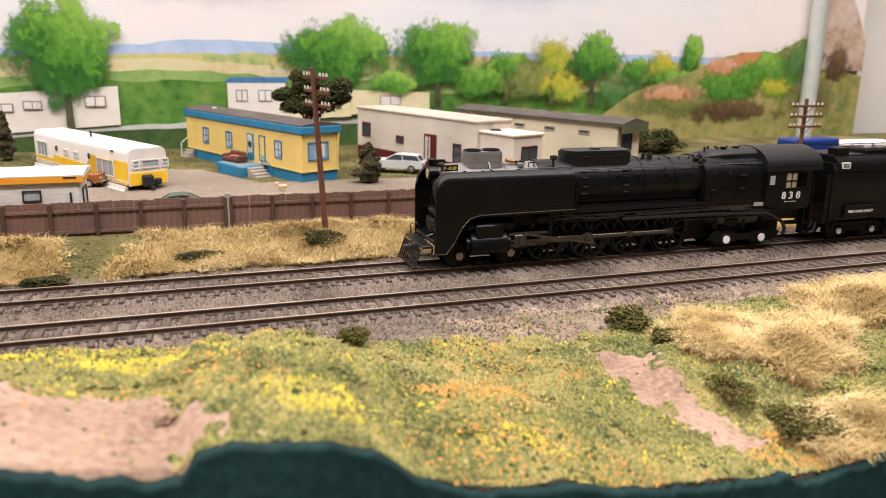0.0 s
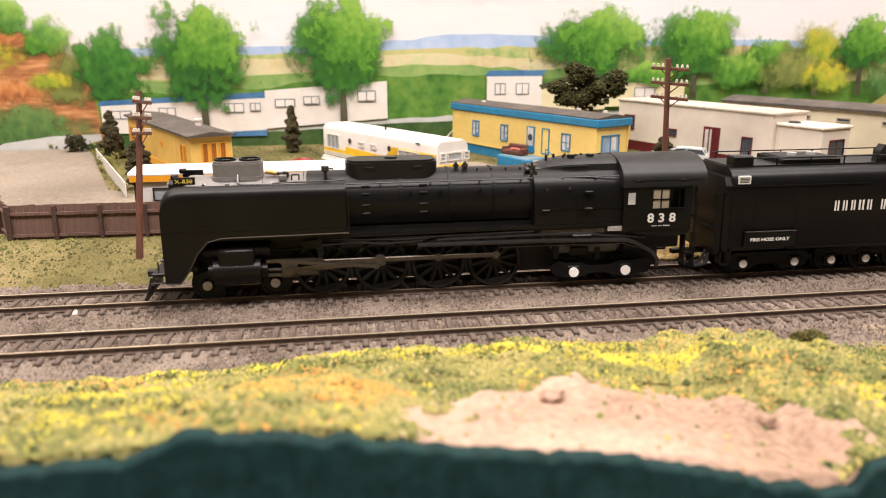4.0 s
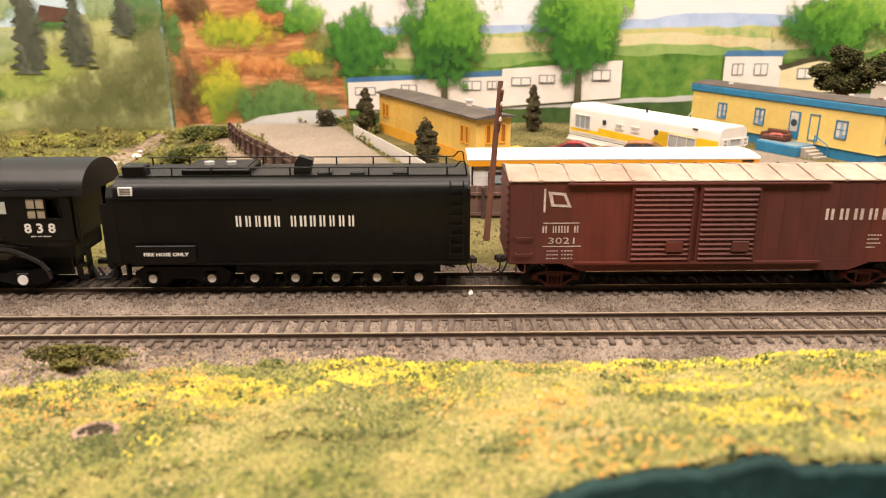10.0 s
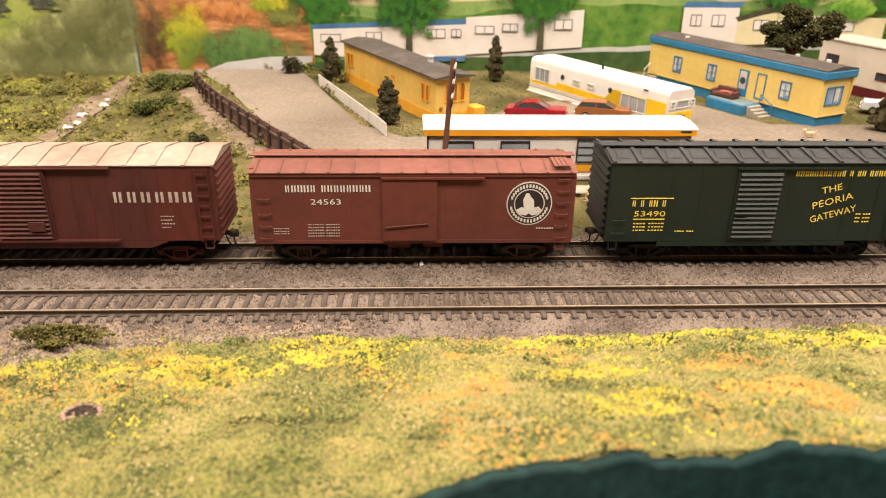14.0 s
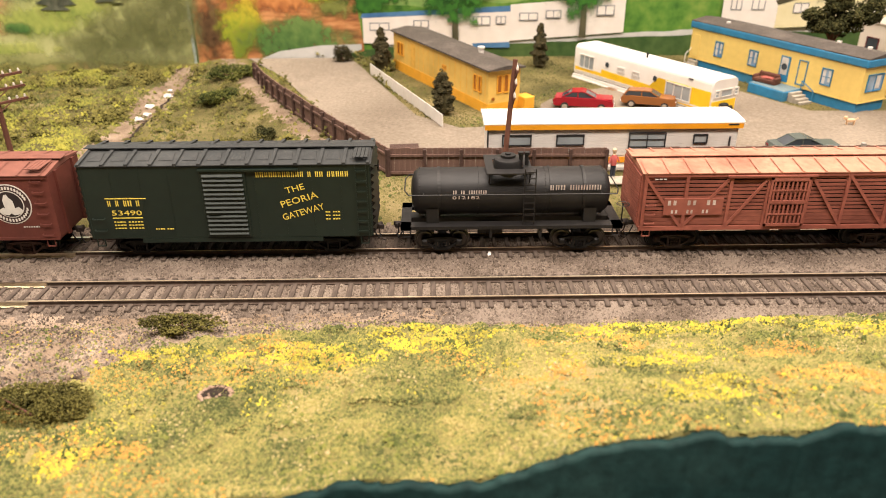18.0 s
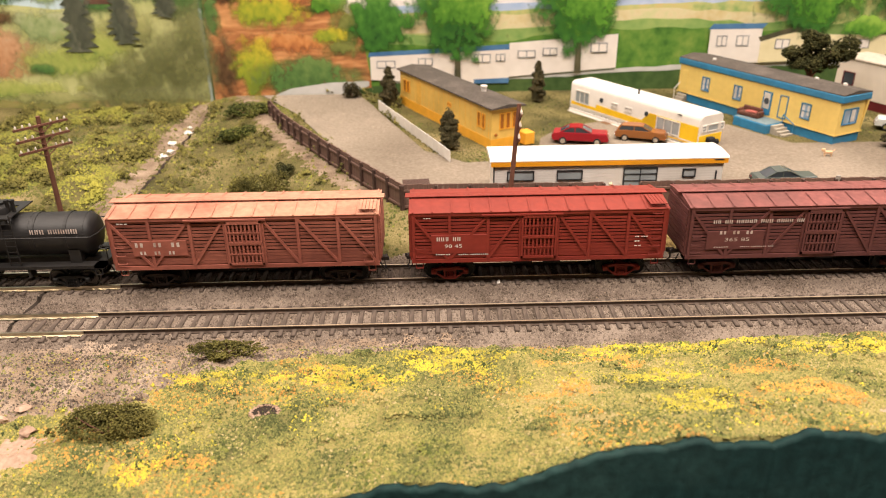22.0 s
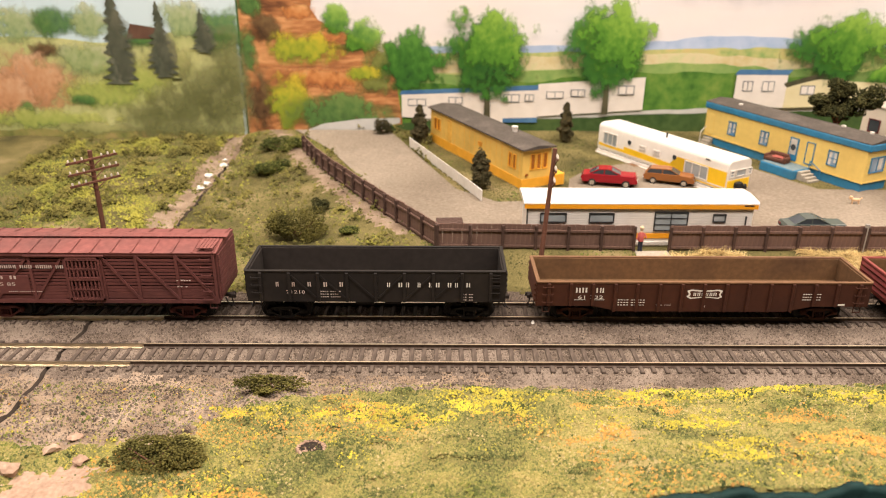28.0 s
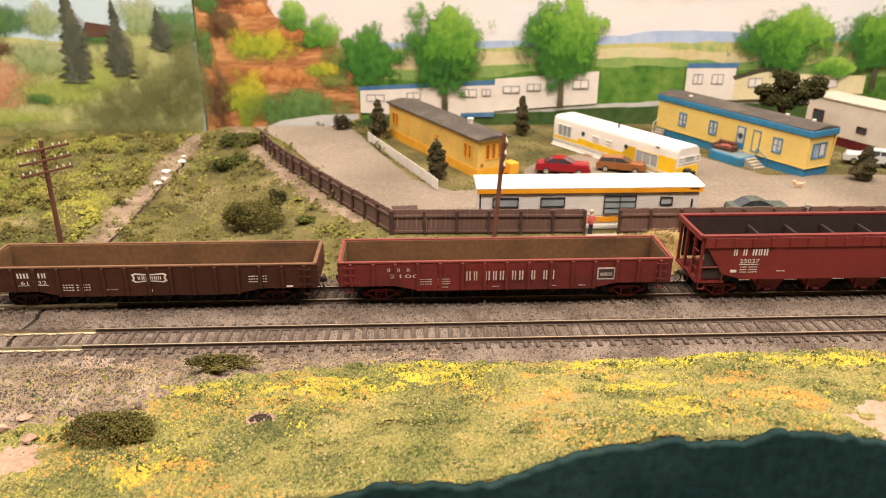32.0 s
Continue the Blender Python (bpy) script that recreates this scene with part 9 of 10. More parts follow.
def yellow_trailer():
    t, L = trailer("travel_trailer", (166, 222), (92.6, 347.5), 12.6, 14.4, "white and yellow travel trailer with rounded roof")
    W, H = 26.0, 27.6
    sec = [(0, 4), (0, H - 4), (0.8, H - 1.6), (2.6, H - 0.3), (5, H), (W - 5, H), (W - 2.6, H - 0.3), (W - 0.8, H - 1.6), (W, H - 4), (W, 4)]
    part("body", Geo().prism(sec, "x", 1.2, L - 1.2), WHITE, t, "smooth white shell", True)
    part("end_cap", Geo().prism([(a * 0.97 + 0.4, 4 + (b - 4) * 0.98) for a, b in sec], "x", L - 1.3, L), WHITE, t, "", True)
    part("end_cap", Geo().prism([(a * 0.97 + 0.4, 4 + (b - 4) * 0.98) for a, b in sec], "x", 0, 1.3), WHITE, t, "", True)
    part("yellow_panel", Geo().prism([(2, 7.0), (L - 1, 4.6), (L - 1, 19), (L - 50, 19.0), (L - 58, 11.4), (34, 12.6), (34, 9.6), (2, 9.6)], "y", -0.35, 0.1), YELLOW, t, "bright yellow side panel")
    part("front_panel", Geo().cbox(L - 0.1, L + 0.4, 0.6, W - 0.6, 4.2, 12.2, 0.2), YELLOW, t, "bright yellow end panel")
    part("trim_strip", Geo().box(2, L, -0.5, -0.3, 6.0, 7.0), WHITE, t)
    part("skirting", Geo().box(1, L - 4, -1.5, 1, -1, 3.2).box(1, L - 4, -3.0, -0.5, -1, 1.0), WHITE, t, "low white skirting")
    window_on(t, "x", 7, 25, 9.5, 20.5, 0, WHITE, PANE, 2, 0)
    for a in (52, 68):
        window_on(t, "x", a, a + 8, 14.5, 18.5, 0, WHITE, CURTAIN, 0, 2)
    for a in (40, 92):
        part("porthole", Geo().cyl((a, -0.5, 17.5), (a, 0.1, 17.5), 2.0, n=18), PANE_DARK, t, "round dark porthole")
    window_on(t, "x", L - 42, L - 18, 7.5, 18.5, -0.3, WHITE, PANE, 2, 0)
    window_on(t, "y", 8.5, 20.5, 14.5, 20.0, L, CURTAIN, PANE, 0, 0, 1)
    for a in (2.6, 22.2):
        window_on(t, "y", a, a + 4.6, 14.5, 20.0, L, WHITE, PANE, 0, 1, 1)
    part("marker_lamp", Geo().box(L - 22, L - 18, -0.5, 0.1, H - 3.6, H - 2.8), PANE_DARK, t)
    part("roof_pipe", Geo().cyl((70, 12, H - 0.3), (70, 12, H + 4.0), 0.8, n=8), RUBBER, t)
    part("hitch", Geo().cbox(L, L + 4.4, 8, 14.5, 3.0, 10.6, 0.8).box(L, L + 9, 11, 13, 2, 3.6).cbox(L + 1, L + 4, 15.5, 20, 4, 8, 0.8), RUBBER, t, "black hitch and gas bottles")
    part("step", Geo().cbox(46, 56, -7, -1.6, -1, 1.2, 0.3), surface("brown_step", (0.22, 0.12, 0.06), 0.9), t)


def orange_trailer():
    t, L = trailer("mobile_home", (12, 238), (-61, 379), 12.4, 15.6, "orange mobile home with flat grey roof and bay end")
    W, H = 27.0, 33.4
    part("body", Geo().cbox(0, L, 0, W, 7.6, H - 1.2, 0.4), surface("light_orange_siding", (0.80, 0.52, 0.13), 0.5, 0, 0.06, 200, 0.04), t, "light orange siding")
    part("skirting", Geo().box(-0.2, L + 0.2, -0.3, W + 0.3, -1, 8.0), ORANGE, t, "darker orange lower band")
    for i in range(18):
        x = 4 + i * (L - 8) / 17
        part("siding_seam", Geo().box(x - 0.12, x + 0.12, -0.12, 0.05, 8.2, H - 2), ORANGE, t)
    part("roof", Geo().prism([(-2.0, H - 1.4), (-2.0, H - 0.5), (W / 2, H + 1.6), (W + 2, H - 0.5), (W + 2, H - 1.4)], "x", -2.0, L + 3.4), GREYROOF, t, "worn grey felt roof")
    part("roof_edge", Geo().box(-2.2, L + 3.6, -2.2, -1.9, H - 1.6, H - 0.5), GREYROOF, t)
    part("roof_vent", Geo().cyl((L - 44, 20, H), (L - 44, 20, H + 4.4), 2.2, n=14).cyl((L - 44, 20, H + 4.0), (L - 44, 20, H + 5.2), 2.8, n=14), WHITE, t, "round white roof vent")
    brown = surface("rust_shutter", (0.34, 0.12, 0.02), 0.7)
    for a, b, z0, z1 in ((8, 13.5, 14, 25), (15, 20, 14, 25), (L - 20, L - 15.5, 14, 26), (L - 13.5, L - 9, 14, 26)):
        window_on(t, "x", a, b, z0, z1, 0, ORANGE, brown, 0, 0)
    for a in (L * 0.57, L * 0.57 + 3.4):
        window_on(t, "x", a, a + 2.6, 19, 22.5, 0, ORANGE, PANE_DARK, 0, 0)
    part("door", Geo().cbox(34, 42, -0.4, 0.2, 8.6, 28, 0.2), surface("orange_door", (0.80, 0.46, 0.09), 0.5), t)
    for a in (7, 12.5, 18.5):
        window_on(t, "y", a, a + 4.4, 15, 28, L, ORANGE, brown, 0, 0, 1)
    part("bay", Geo().cbox(L - 3, L + 8, W - 1, W + 8, 2, 11.5, 0.4), ORANGE, t, "orange planter bay")
    part("end_lamp", Geo().cyl((L + 0.2, 4, 11.5), (L + 1.2, 4, 11.5), 1.2, n=10), brown, t)


def striped_trailer():
    t = thing("mobile_home", 4.5, 132, 8.4, "white mobile home with orange stripes behind the brown fence", "trailer", group="trailers of the park")
    L, W, H = 146.0, 27.0, 30.4
    part("body", Geo().cbox(0, L, 0, W, 3.2, H - 1.0, 0.4), surface("ribbed_white_siding", (0.74, 0.69, 0.63), 0.5, 0, 0.05, 200, 0.03), t, "white ribbed siding")
    siding(t, 0.6, L - 0.6, 0, 10, H - 5.2, 9, WHITE)
    part("roof", Geo().prism([(-1.6, H - 1.8), (-1.8, H - 0.6), (-0.6, H + 0.4), (W / 2, H + 1.4), (W + 0.6, H + 0.4), (W + 1.6, H - 1.4)], "x", -2.4, L + 2.4), WHITE, t, "clean white roof", True)
    part("roof_stripe", Geo().box(-1.8, L + 1.8, -1.7, -1.2, H - 4.2, H - 1.2).box(L + 1.3, L + 1.8, -1.2, W, H - 4.2, H - 1.2), TANGERINE, t, "orange stripe under the eave")
    part("lower_stripe", Geo().box(0, L, -0.5, 0.1, 5.6, 9.0), TANGERINE, t, "orange lower stripe")
    part("skirt_board", Geo().box(0, L, -1.0, 0.2, -0.2, 1.6), WHITE, t)
    part("skirt_board", Geo().box(0, L, -1.0, 0.2, 2.0, 3.4), WHITE, t)
    fr = surface("black_window_frame", (0.03, 0.03, 0.032), 0.4)
    for a, b, z0, z1, v, h in ((8.4, 25.6, 16.4, 23.0, 0, 0), (40, 56.3, 16.4, 23.0, 0, 0), (82.3, 104, 10.8, 24.0, 1, 2), (120, 128.4, 17.0, 22.6, 0, 0)):
        window_on(t, "x", a, b, z0, z1, -0.3, fr, PANE, v, h)
    part("corner_trim", Geo().box(-0.3, 0.6, -0.5, 0.3, 3, H - 2), fr, t)
    part("side_lamp", Geo().box(L - 5, L - 4, -0.8, 0.1, 15, 21), fr, t)
    part("marker_lamp", Geo().box(L - 7, L - 1, -1.9, -1.6, H - 2.2, H - 1.4), fr, t)
    window_on(t, "y", 6, 20, 12, 22, L, fr, PANE, 0, 0, 1)
    part("end_tongue", Geo().box(L, L + 6, 11, 16, 1, 2.6), RUBBER, t)


def white_trailers():
    t, L = trailer("mobile_home", (398, 228), (341, 367), 12.6, 15.0, "white mobile home with maroon trim and flat roof")
    W, H = 36.0, 40.0
    cream = surface("warm_white_siding", (0.68, 0.60, 0.51), 0.5, 0, 0.05, 120, 0.02)
    part("body", Geo().cbox(0, L, 0, W, 8, H, 0.5), cream, t, "warm white walls")
    part("skirting", Geo().box(0.3, L - 0.3, 0.4, W, -1, 8.2), MAROON, t, "maroon skirting")
    part("roof", Geo().cbox(-1, L + 1, -1, W + 1, H - 0.6, H + 1.4, 0.5), surface("pale_tan_roof", (0.46, 0.40, 0.33), 0.85), t, "pale tan roof")
    for a, b, z0, z1 in ((8, 20, 17, 29), (56, 66, 16, 22)):
        window_on(t, "x", a, b, z0, z1, 0, MAROON, PANE_DARK, 0, 0)
    d = part("door", Geo().cbox(92, 107, -0.6, 0.2, 4, 27, 0.2), MAROON, t, "maroon double door")
    part("curtain", Geo().box(94, 97, -0.9, -0.5, 6, 25).box(98.4, 100, -0.9, -0.5, 6, 25), CURTAIN, d)
    window_on(t, "x", L - 24, L - 15, 8, 23, 0, MAROON, PANE_DARK, 0, 0)
    x2 = part("extension", Geo().cbox(L - 12, L + 34, 4, W - 2, 2, H - 7, 0.5), cream, t, "lower flat-roofed extension")
    part("extension_roof", Geo().cbox(L - 13, L + 35, 3, W - 1, H - 7.2, H - 5.4, 0.4), surface("pale_extension_roof", (0.62, 0.54, 0.44), 0.8), x2)
    part("roof_bowl", Geo().lathe([(0, 1.2), (3.4, 1.0), (4.4, 0)], (L + 6, 14, H - 5.4), "z", 16), RUBBER, x2, "black roof vent")
    window_on(t, "y", 12, 28, 10, 26, L + 34, MAROON, PANE_DARK, 1, 0, 1)
    t, L = trailer("mobile_home", (499, 203), (425, 345), 12.0, 14.4, "cream mobile home with grey-green roof")
    W, H = 32.0, 40.0
    part("body", Geo().cbox(0, L, 0, W, 4, H, 0.5), surface("cream_wall", (0.70, 0.62, 0.45), 0.5, 0, 0.05, 120, 0.02), t, "cream walls")
    part("skirting", Geo().box(0.4, L - 0.4, 0.4, W, -1, 4.2), CONCRETE, t)
    olive = surface("olive_roof", (0.10, 0.11, 0.05), 0.8)
    part("roof", Geo().prism([(-2, H - 1), (-2, H + 1.0), (W / 2, H + 4.5), (W + 2, H + 1), (W + 2, H - 1)], "x", -3, L + 5), GREYROOF, t, "grey-green felt roof")
    part("eave_trim", Geo().box(L + 4.4, L + 5.4, -2, W + 2, H - 6, H + 1.4), olive, t, "olive end fascia")
    for a in (L - 96, L - 66, L - 34):
        window_on(t, "x", a, a + 10, H - 9, H - 6, 0, CONCRETE, PANE_DARK, 0, 0)
    window_on(t, "y", 5, 20, 20, 34, L, GREYROOF, PANE_DARK, 1, 0, 1)


blue_trailer()
yellow_trailer()
orange_trailer()
striped_trailer()
white_trailers()


# ---- parked cars ----
def parked_car(name, x, y, rz, paint_mat, label, size=1.0, wagon=False):
    c = thing(name, x, y, float(gz(x, y)) + 0.7, label, "car", rz, "parked cars")
    c.scale = (size, size, size)
    prof = [(-26, 5.5), (-26.5, 8.5), (-25, 10.8), (-16, 11.6), (14, 11.4), (25, 9.8), (26.5, 7.5), (26, 4.2), (-25, 4.2)]
    part("body", Geo().prism(prof, "y", -9.2, 9.2), paint_mat, c, "", True)
    part("hood", Geo().cbox(6, 25, -8, 8, 9.6, 11.7, 0.7), paint_mat, c)
    cabin = [(-24, 11.2), (-21, 15.6), (-4, 16.4), (2, 16.0), (11, 11.4)] if wagon else [(-19, 11.4), (-11, 15.8), (-2, 16.4), (2, 15.8), (11, 11.4)]
    part("cabin", Geo().prism(cabin, "y", -7.4, 7.4), PANE_DARK, c, "dark car windows")
    top = [(-21, 15.5), (-4, 16.3), (2, 15.9), (1.6, 16.6), (-4, 17.1), (-20, 16.3)] if wagon else [(-11, 15.7), (-2, 16.3), (2, 15.7), (1.6, 16.5), (-2, 17.0), (-10.6, 16.4)]
    part("roof", Geo().prism(top, "y", -7.6, 7.6), paint_mat, c)
    for s in (-1, 1):
        for a, b in (((cabin[0][0], 11.3), cabin[1]), ((-7 if wagon else -5, 11.4), (-7 if wagon else -5, 16.4)), (cabin[3], cabin[4])):
            part("pillar", Geo().rod([(a[0], s * 7.5, a[1]), (b[0], s * 7.3, b[1])], 0.55, 5), paint_mat, c)
        for wx in (-16, 16):
            w = part("wheel", Geo().cyl((wx, s * 7.4, 3.6), (wx, s * 9.6, 3.6), 3.7, n=18), RUBBER, c)
            part("hubcap", Geo().cyl((wx, s * 9.6, 3.6), (wx, s * 9.9, 3.6), 2.4, n=14), CHROME, w)
        part("headlight", Geo().cbox(25.4, 26.6, s * 6 - 1.6, s * 6 + 1.6, 6.8, 8.6, 0.3), CHROME, c)
        part("tail_light", Geo().cbox(-26.8, -26.0, s * 6 - 2, s * 6 + 2, 7.4, 9.2, 0.2), MAROON, c)
    for x0 in (-27.2, 26.2):
        part("bumper", Geo().cbox(x0, x0 + 1.4, -8.8, 8.8, 4.4, 6.4, 0.4), CHROME, c)


parked_car("sedan", 83, 249, -14, CARRED, "glossy red fastback sedan parked on the yard", 0.82)
parked_car("hatchback", 132, 253, -22, CARBROWN, "rusty brown hatchback parked beside a trailer", 0.74, True)
parked_car("sedan", 200, 150, 0, CARGREEN, "dark teal sedan parked behind the fence", 0.78)
parked_car("station_wagon", 350, 266, 150, CARSILVER, "silver station wagon parked by the white home", 0.80, True)


# ---- fences ----
board_meshes = []
rf = random.Random(9)
for k in range(4):
    hgt = 17.6 + rf.uniform(-0.25, 0.25)
    me = Geo().prism([(-1.52, 0), (1.52, 0), (1.52, hgt - 0.3), (1.3, hgt), (-1.3, hgt), (-1.52, hgt - 0.3)], "y", -0.4, 0.4).mesh("board")
    me.materials.append(FENCE)
    board_meshes.append(me)


def fence_run(f, p, q, gap=3.14, post_every=21.0, top=17.4, tall=1.0):
    d = Vector((q[0] - p[0], q[1] - p[1], 0))
    L = d.length
    ang = math.degrees(math.atan2(d.y, d.x))
    n = max(1, int(L / gap))
    for i in range(n):
        s = (i + 0.5) / n
        x, y = p[0] + d.x * s, p[1] + d.y * s
        b = part("board", board_meshes[rf.randrange(4)], FENCE, f)
        b.matrix_basis = pose(x * MM, y * MM, (float(gz(x, y)) - 0.6 + rf.uniform(-0.15, 0.15)) * MM, 0, rf.uniform(-0.3, 0.3), ang) @ Matrix.Diagonal((gap / 3.1, 1, tall, 1))
    k = max(1, round(L / post_every))
    for i in range(k + 1):
        s = i / k
        x, y = p[0] + d.x * s, p[1] + d.y * s
        o = Vector((d.y, -d.x, 0)).normalized() * 1.3
        z = float(gz(x, y)) - 1
        part("post", Geo().cbox(-0.9, 0.9, -0.9, 0.9, 0, top + 0.2, 0.2).turned(Matrix.Translation((x + o.x, y + o.y, z)) @ Matrix.Rotation(radians(ang), 4, "Z")), FENCEPOST, f)
    for zz in (2.2, top - 4.6):
        o = Vector((d.y, -d.x, 0)).normalized() * 0.9
        z0, z1 = float(gz(*p)) + zz, float(gz(*q)) + zz
        a, b = Vector((p[0] + o.x, p[1] + o.y, z0)), Vector((q[0] + o.x, q[1] + o.y, z1))
        u = d.normalized() * 0.5
        part("rail", Geo().add([tuple(a + Vector((0, 0, -0.7)) - o * 0.5), tuple(b + Vector((0, 0, -0.7)) - o * 0.5), tuple(b + Vector((0, 0, 0.7)) - o * 0.5), tuple(a + Vector((0, 0, 0.7)) - o * 0.5), tuple(a + Vector((0, 0, -0.7)) + o * 0.5), tuple(b + Vector((0, 0, -0.7)) + o * 0.5), tuple(b + Vector((0, 0, 0.7)) + o * 0.5), tuple(a + Vector((0, 0, 0.7)) + o * 0.5)], [(0, 1, 2, 3), (4, 5, 6, 7), (0, 1, 5, 4), (3, 2, 6, 7), (0, 3, 7, 4), (1, 2, 6, 5)]), FENCE, f)


f = thing("board_fence", 0, 0, 0, "brown upright-board fence along the tracks, one gap as gate", "fence")
fence_run(f, (-53, 127), (73, 124.5))
fence_run(f, (96, 124.5), (219.6, 124.5))
fence_run(f, (222.4, 124.5), (540, 120))
part("gate_post", Geo().cbox(219.6, 222.2, 122.6, 124.6, 6, 27.4, 0.3), surface("grey_gate_post", (0.30, 0.27, 0.24), 0.8), f, "pale grey post")
f2 = thing("board_fence", 0, 0, 0, "brown board fence beside the curved dirt road", "fence")
pts = [(-53, 127), (-81, 169), (-108, 211), (-135, 258), (-157, 300), (-176, 345)]
for b, a in zip(pts, pts[1:]):
    k = 1.0 - 0.16 * (b[1] - 127) / 173
    fence_run(f2, a, b, 3.14, 17.0, 17.4 * k, k)
wf = thing("picket_fence", 0, 0, 0, "low white board fence beside the orange home", "fence")
a, b = Vector((-80, 356, 0)), Vector((-20, 206, 0))
for i in range(14):
    p, q = a.lerp(b, i / 14), a.lerp(b, (i + 0.94) / 14)
    zp, zq = float(gz(p.x, p.y)), float(gz(q.x, q.y))
    n = Vector(((q - p).y, -(q - p).x, 0)).normalized() * 0.5
    v = [(p.x, p.y, zp + 1.6), (q.x, q.y, zq + 1.6), (q.x, q.y, zq + 10.0), (p.x, p.y, zp + 10.0)]
    part("board", Geo().add(v + [(x + n.x, y + n.y, z) for x, y, z in v], [(0, 1, 2, 3), (4, 5, 6, 7), (0, 1, 5, 4), (3, 2, 6, 7), (0, 3, 7, 4), (1, 2, 6, 5)]), WHITE, wf)
    part("post", Geo().box(p.x + 0.6 - 0.6, p.x + 0.6 + 0.6, p.y - 0.6, p.y + 0.6, zp - 1, zp + 6.0), WHITE, wf)

deck = thing("gate_boards", 84, 117, float(gz(84, 117)) + 0.4, "small weathered plank walk at the fence gap", "plank walk")
for i in range(6):
    part("plank", Geo().cbox(-11 + i * 0.2, 11, -6 + i * 2.0, -4.3 + i * 2.0, 0, 0.8, 0.15), CONCRETE, deck)

# painted figurine, one plain shape
g = Geo().cyl((-0.8, 0, 0), (-0.6, 0, 7.4), 0.75, 0.95, n=8).cyl((0.8, 0, 0), (0.6, 0, 7.4), 0.75, 0.95, n=8).lathe([(0, 7), (1.7, 7.2), (2.0, 11.6), (1.0, 13.4), (0.7, 14.2), (1.25, 15.2), (1.3, 16.6), (0, 17.8)], (0, 0, 0), "z", 10).rod([(-1.8, 0, 12.4), (-2.7, -1.2, 8.4)], 0.5, 6).rod([(1.8, 0, 12.4), (3.0, -1.4, 9.6)], 0.5, 6)
me = g.mesh("toy_figurine", True)
for m in (surface("dark_toy_trousers", (0.03, 0.035, 0.05), 0.7), surface("red_toy_shirt", (0.45, 0.10, 0.09), 0.7), surface("pale_toy_head", (0.62, 0.46, 0.30), 0.7)):
    me.materials.append(m)
for p in me.polygons:
    z = p.center.z / MM
    p.material_index = 0 if z < 7.2 else 1 if z < 13.6 else 2
doll = tagged(new("toy_figurine", me), "tiny painted toy figurine at the fence gap", "figurine")
doll.location = (77 * MM, 122.5 * MM, (float(gz(77, 122.5)) + 0.2) * MM)


# tiny toy dog on the yard, one plain shape
g = Geo().cbox(-3.0, 3.0, -1.1, 1.1, 1.8, 4.2, 0.6).cbox(2.2, 4.8, -0.9, 0.9, 3.4, 5.8, 0.5).rod([(-2.8, 0, 3.8), (-4.4, 0, 5.0)], 0.35, 5)
for lx in (-2.3, 2.2):
    for ly in (-0.7, 0.7):
        g.cyl((lx, ly, 0), (lx, ly, 2.2), 0.42, n=6)
dog = solid("toy_dog", g, surface("ginger_white_paint", (0.62, 0.34, 0.14), 0.6, 0, 0.1, 200, 0.0, (0.74, 0.68, 0.6), spread=0.9), "tiny ginger and white toy dog on the yard", "figurine")
dog.matrix_basis = pose(258 * MM, 206 * MM, (float(gz(258, 206)) + 0.9) * MM, 0, 0, 170)


# ---- telegraph poles ----
def telegraph_pole(x, y, h, yaw, lean, label, arms=3, reach=12.0):
    p = thing("telegraph_pole", x, y, float(gz(x, y)) - 0.5, label, "telegraph pole", group="line of telegraph poles")
    p.matrix_basis = p.matrix_basis @ pose(0, 0, 0, lean[1], lean[0], 0)
    part("pole", Geo().cyl((0, 0, -3), (0, 0, h), 1.65, 1.25, n=12), POLE, p, "round brown pole", True)
    for k in range(arms):
        z = h - 5 - k * 7.0
        m = Matrix.Rotation(radians(yaw), 4, "Z")
        a = part("crossarm", Geo().cbox(-reach, reach, -1.8, -0.8, z - 0.7, z + 0.7, 0.15).turned(m), POLE, p)
        part("arm_brace", Geo().rod([(-6, -1.6, z - 0.6), (0, -1.3, z - 4.6), (6, -1.6, z - 0.6)], 0.3, 5).turned(m), POLE, a)
        for i in [reach * q for q in (-0.9, -0.64, -0.38, 0.38, 0.64, 0.9)]:
            part("insulator", Geo().lathe([(0.4, 0.7), (0.65, 0.9), (0.65, 1.5), (0.45, 1.7), (0.55, 2.0), (0.35, 2.4), (0, 2.5)], (i, -1.3, z), "z", 8).turned(m), INSUL, a)
    return p


telegraph_pole(10.5, 104, 77, 85, (4.6, -5.2), "brown telegraph pole by the fence, arms end-on", 3)
telegraph_pole(269.6, 110.5, 87, 112, (-3.6, 3.2), "leaning brown telegraph pole with three crossarms by the fence")
telegraph_pole(-259.5, 111, 79, 50, (1.0, 2.0), "brown telegraph pole with white insulators on the meadow", 3, 15.5)
telegraph_pole(606, 140, 65, 12, (1, 0), "brown telegraph pole with white insulators near the rock hill", 3, 18.0)


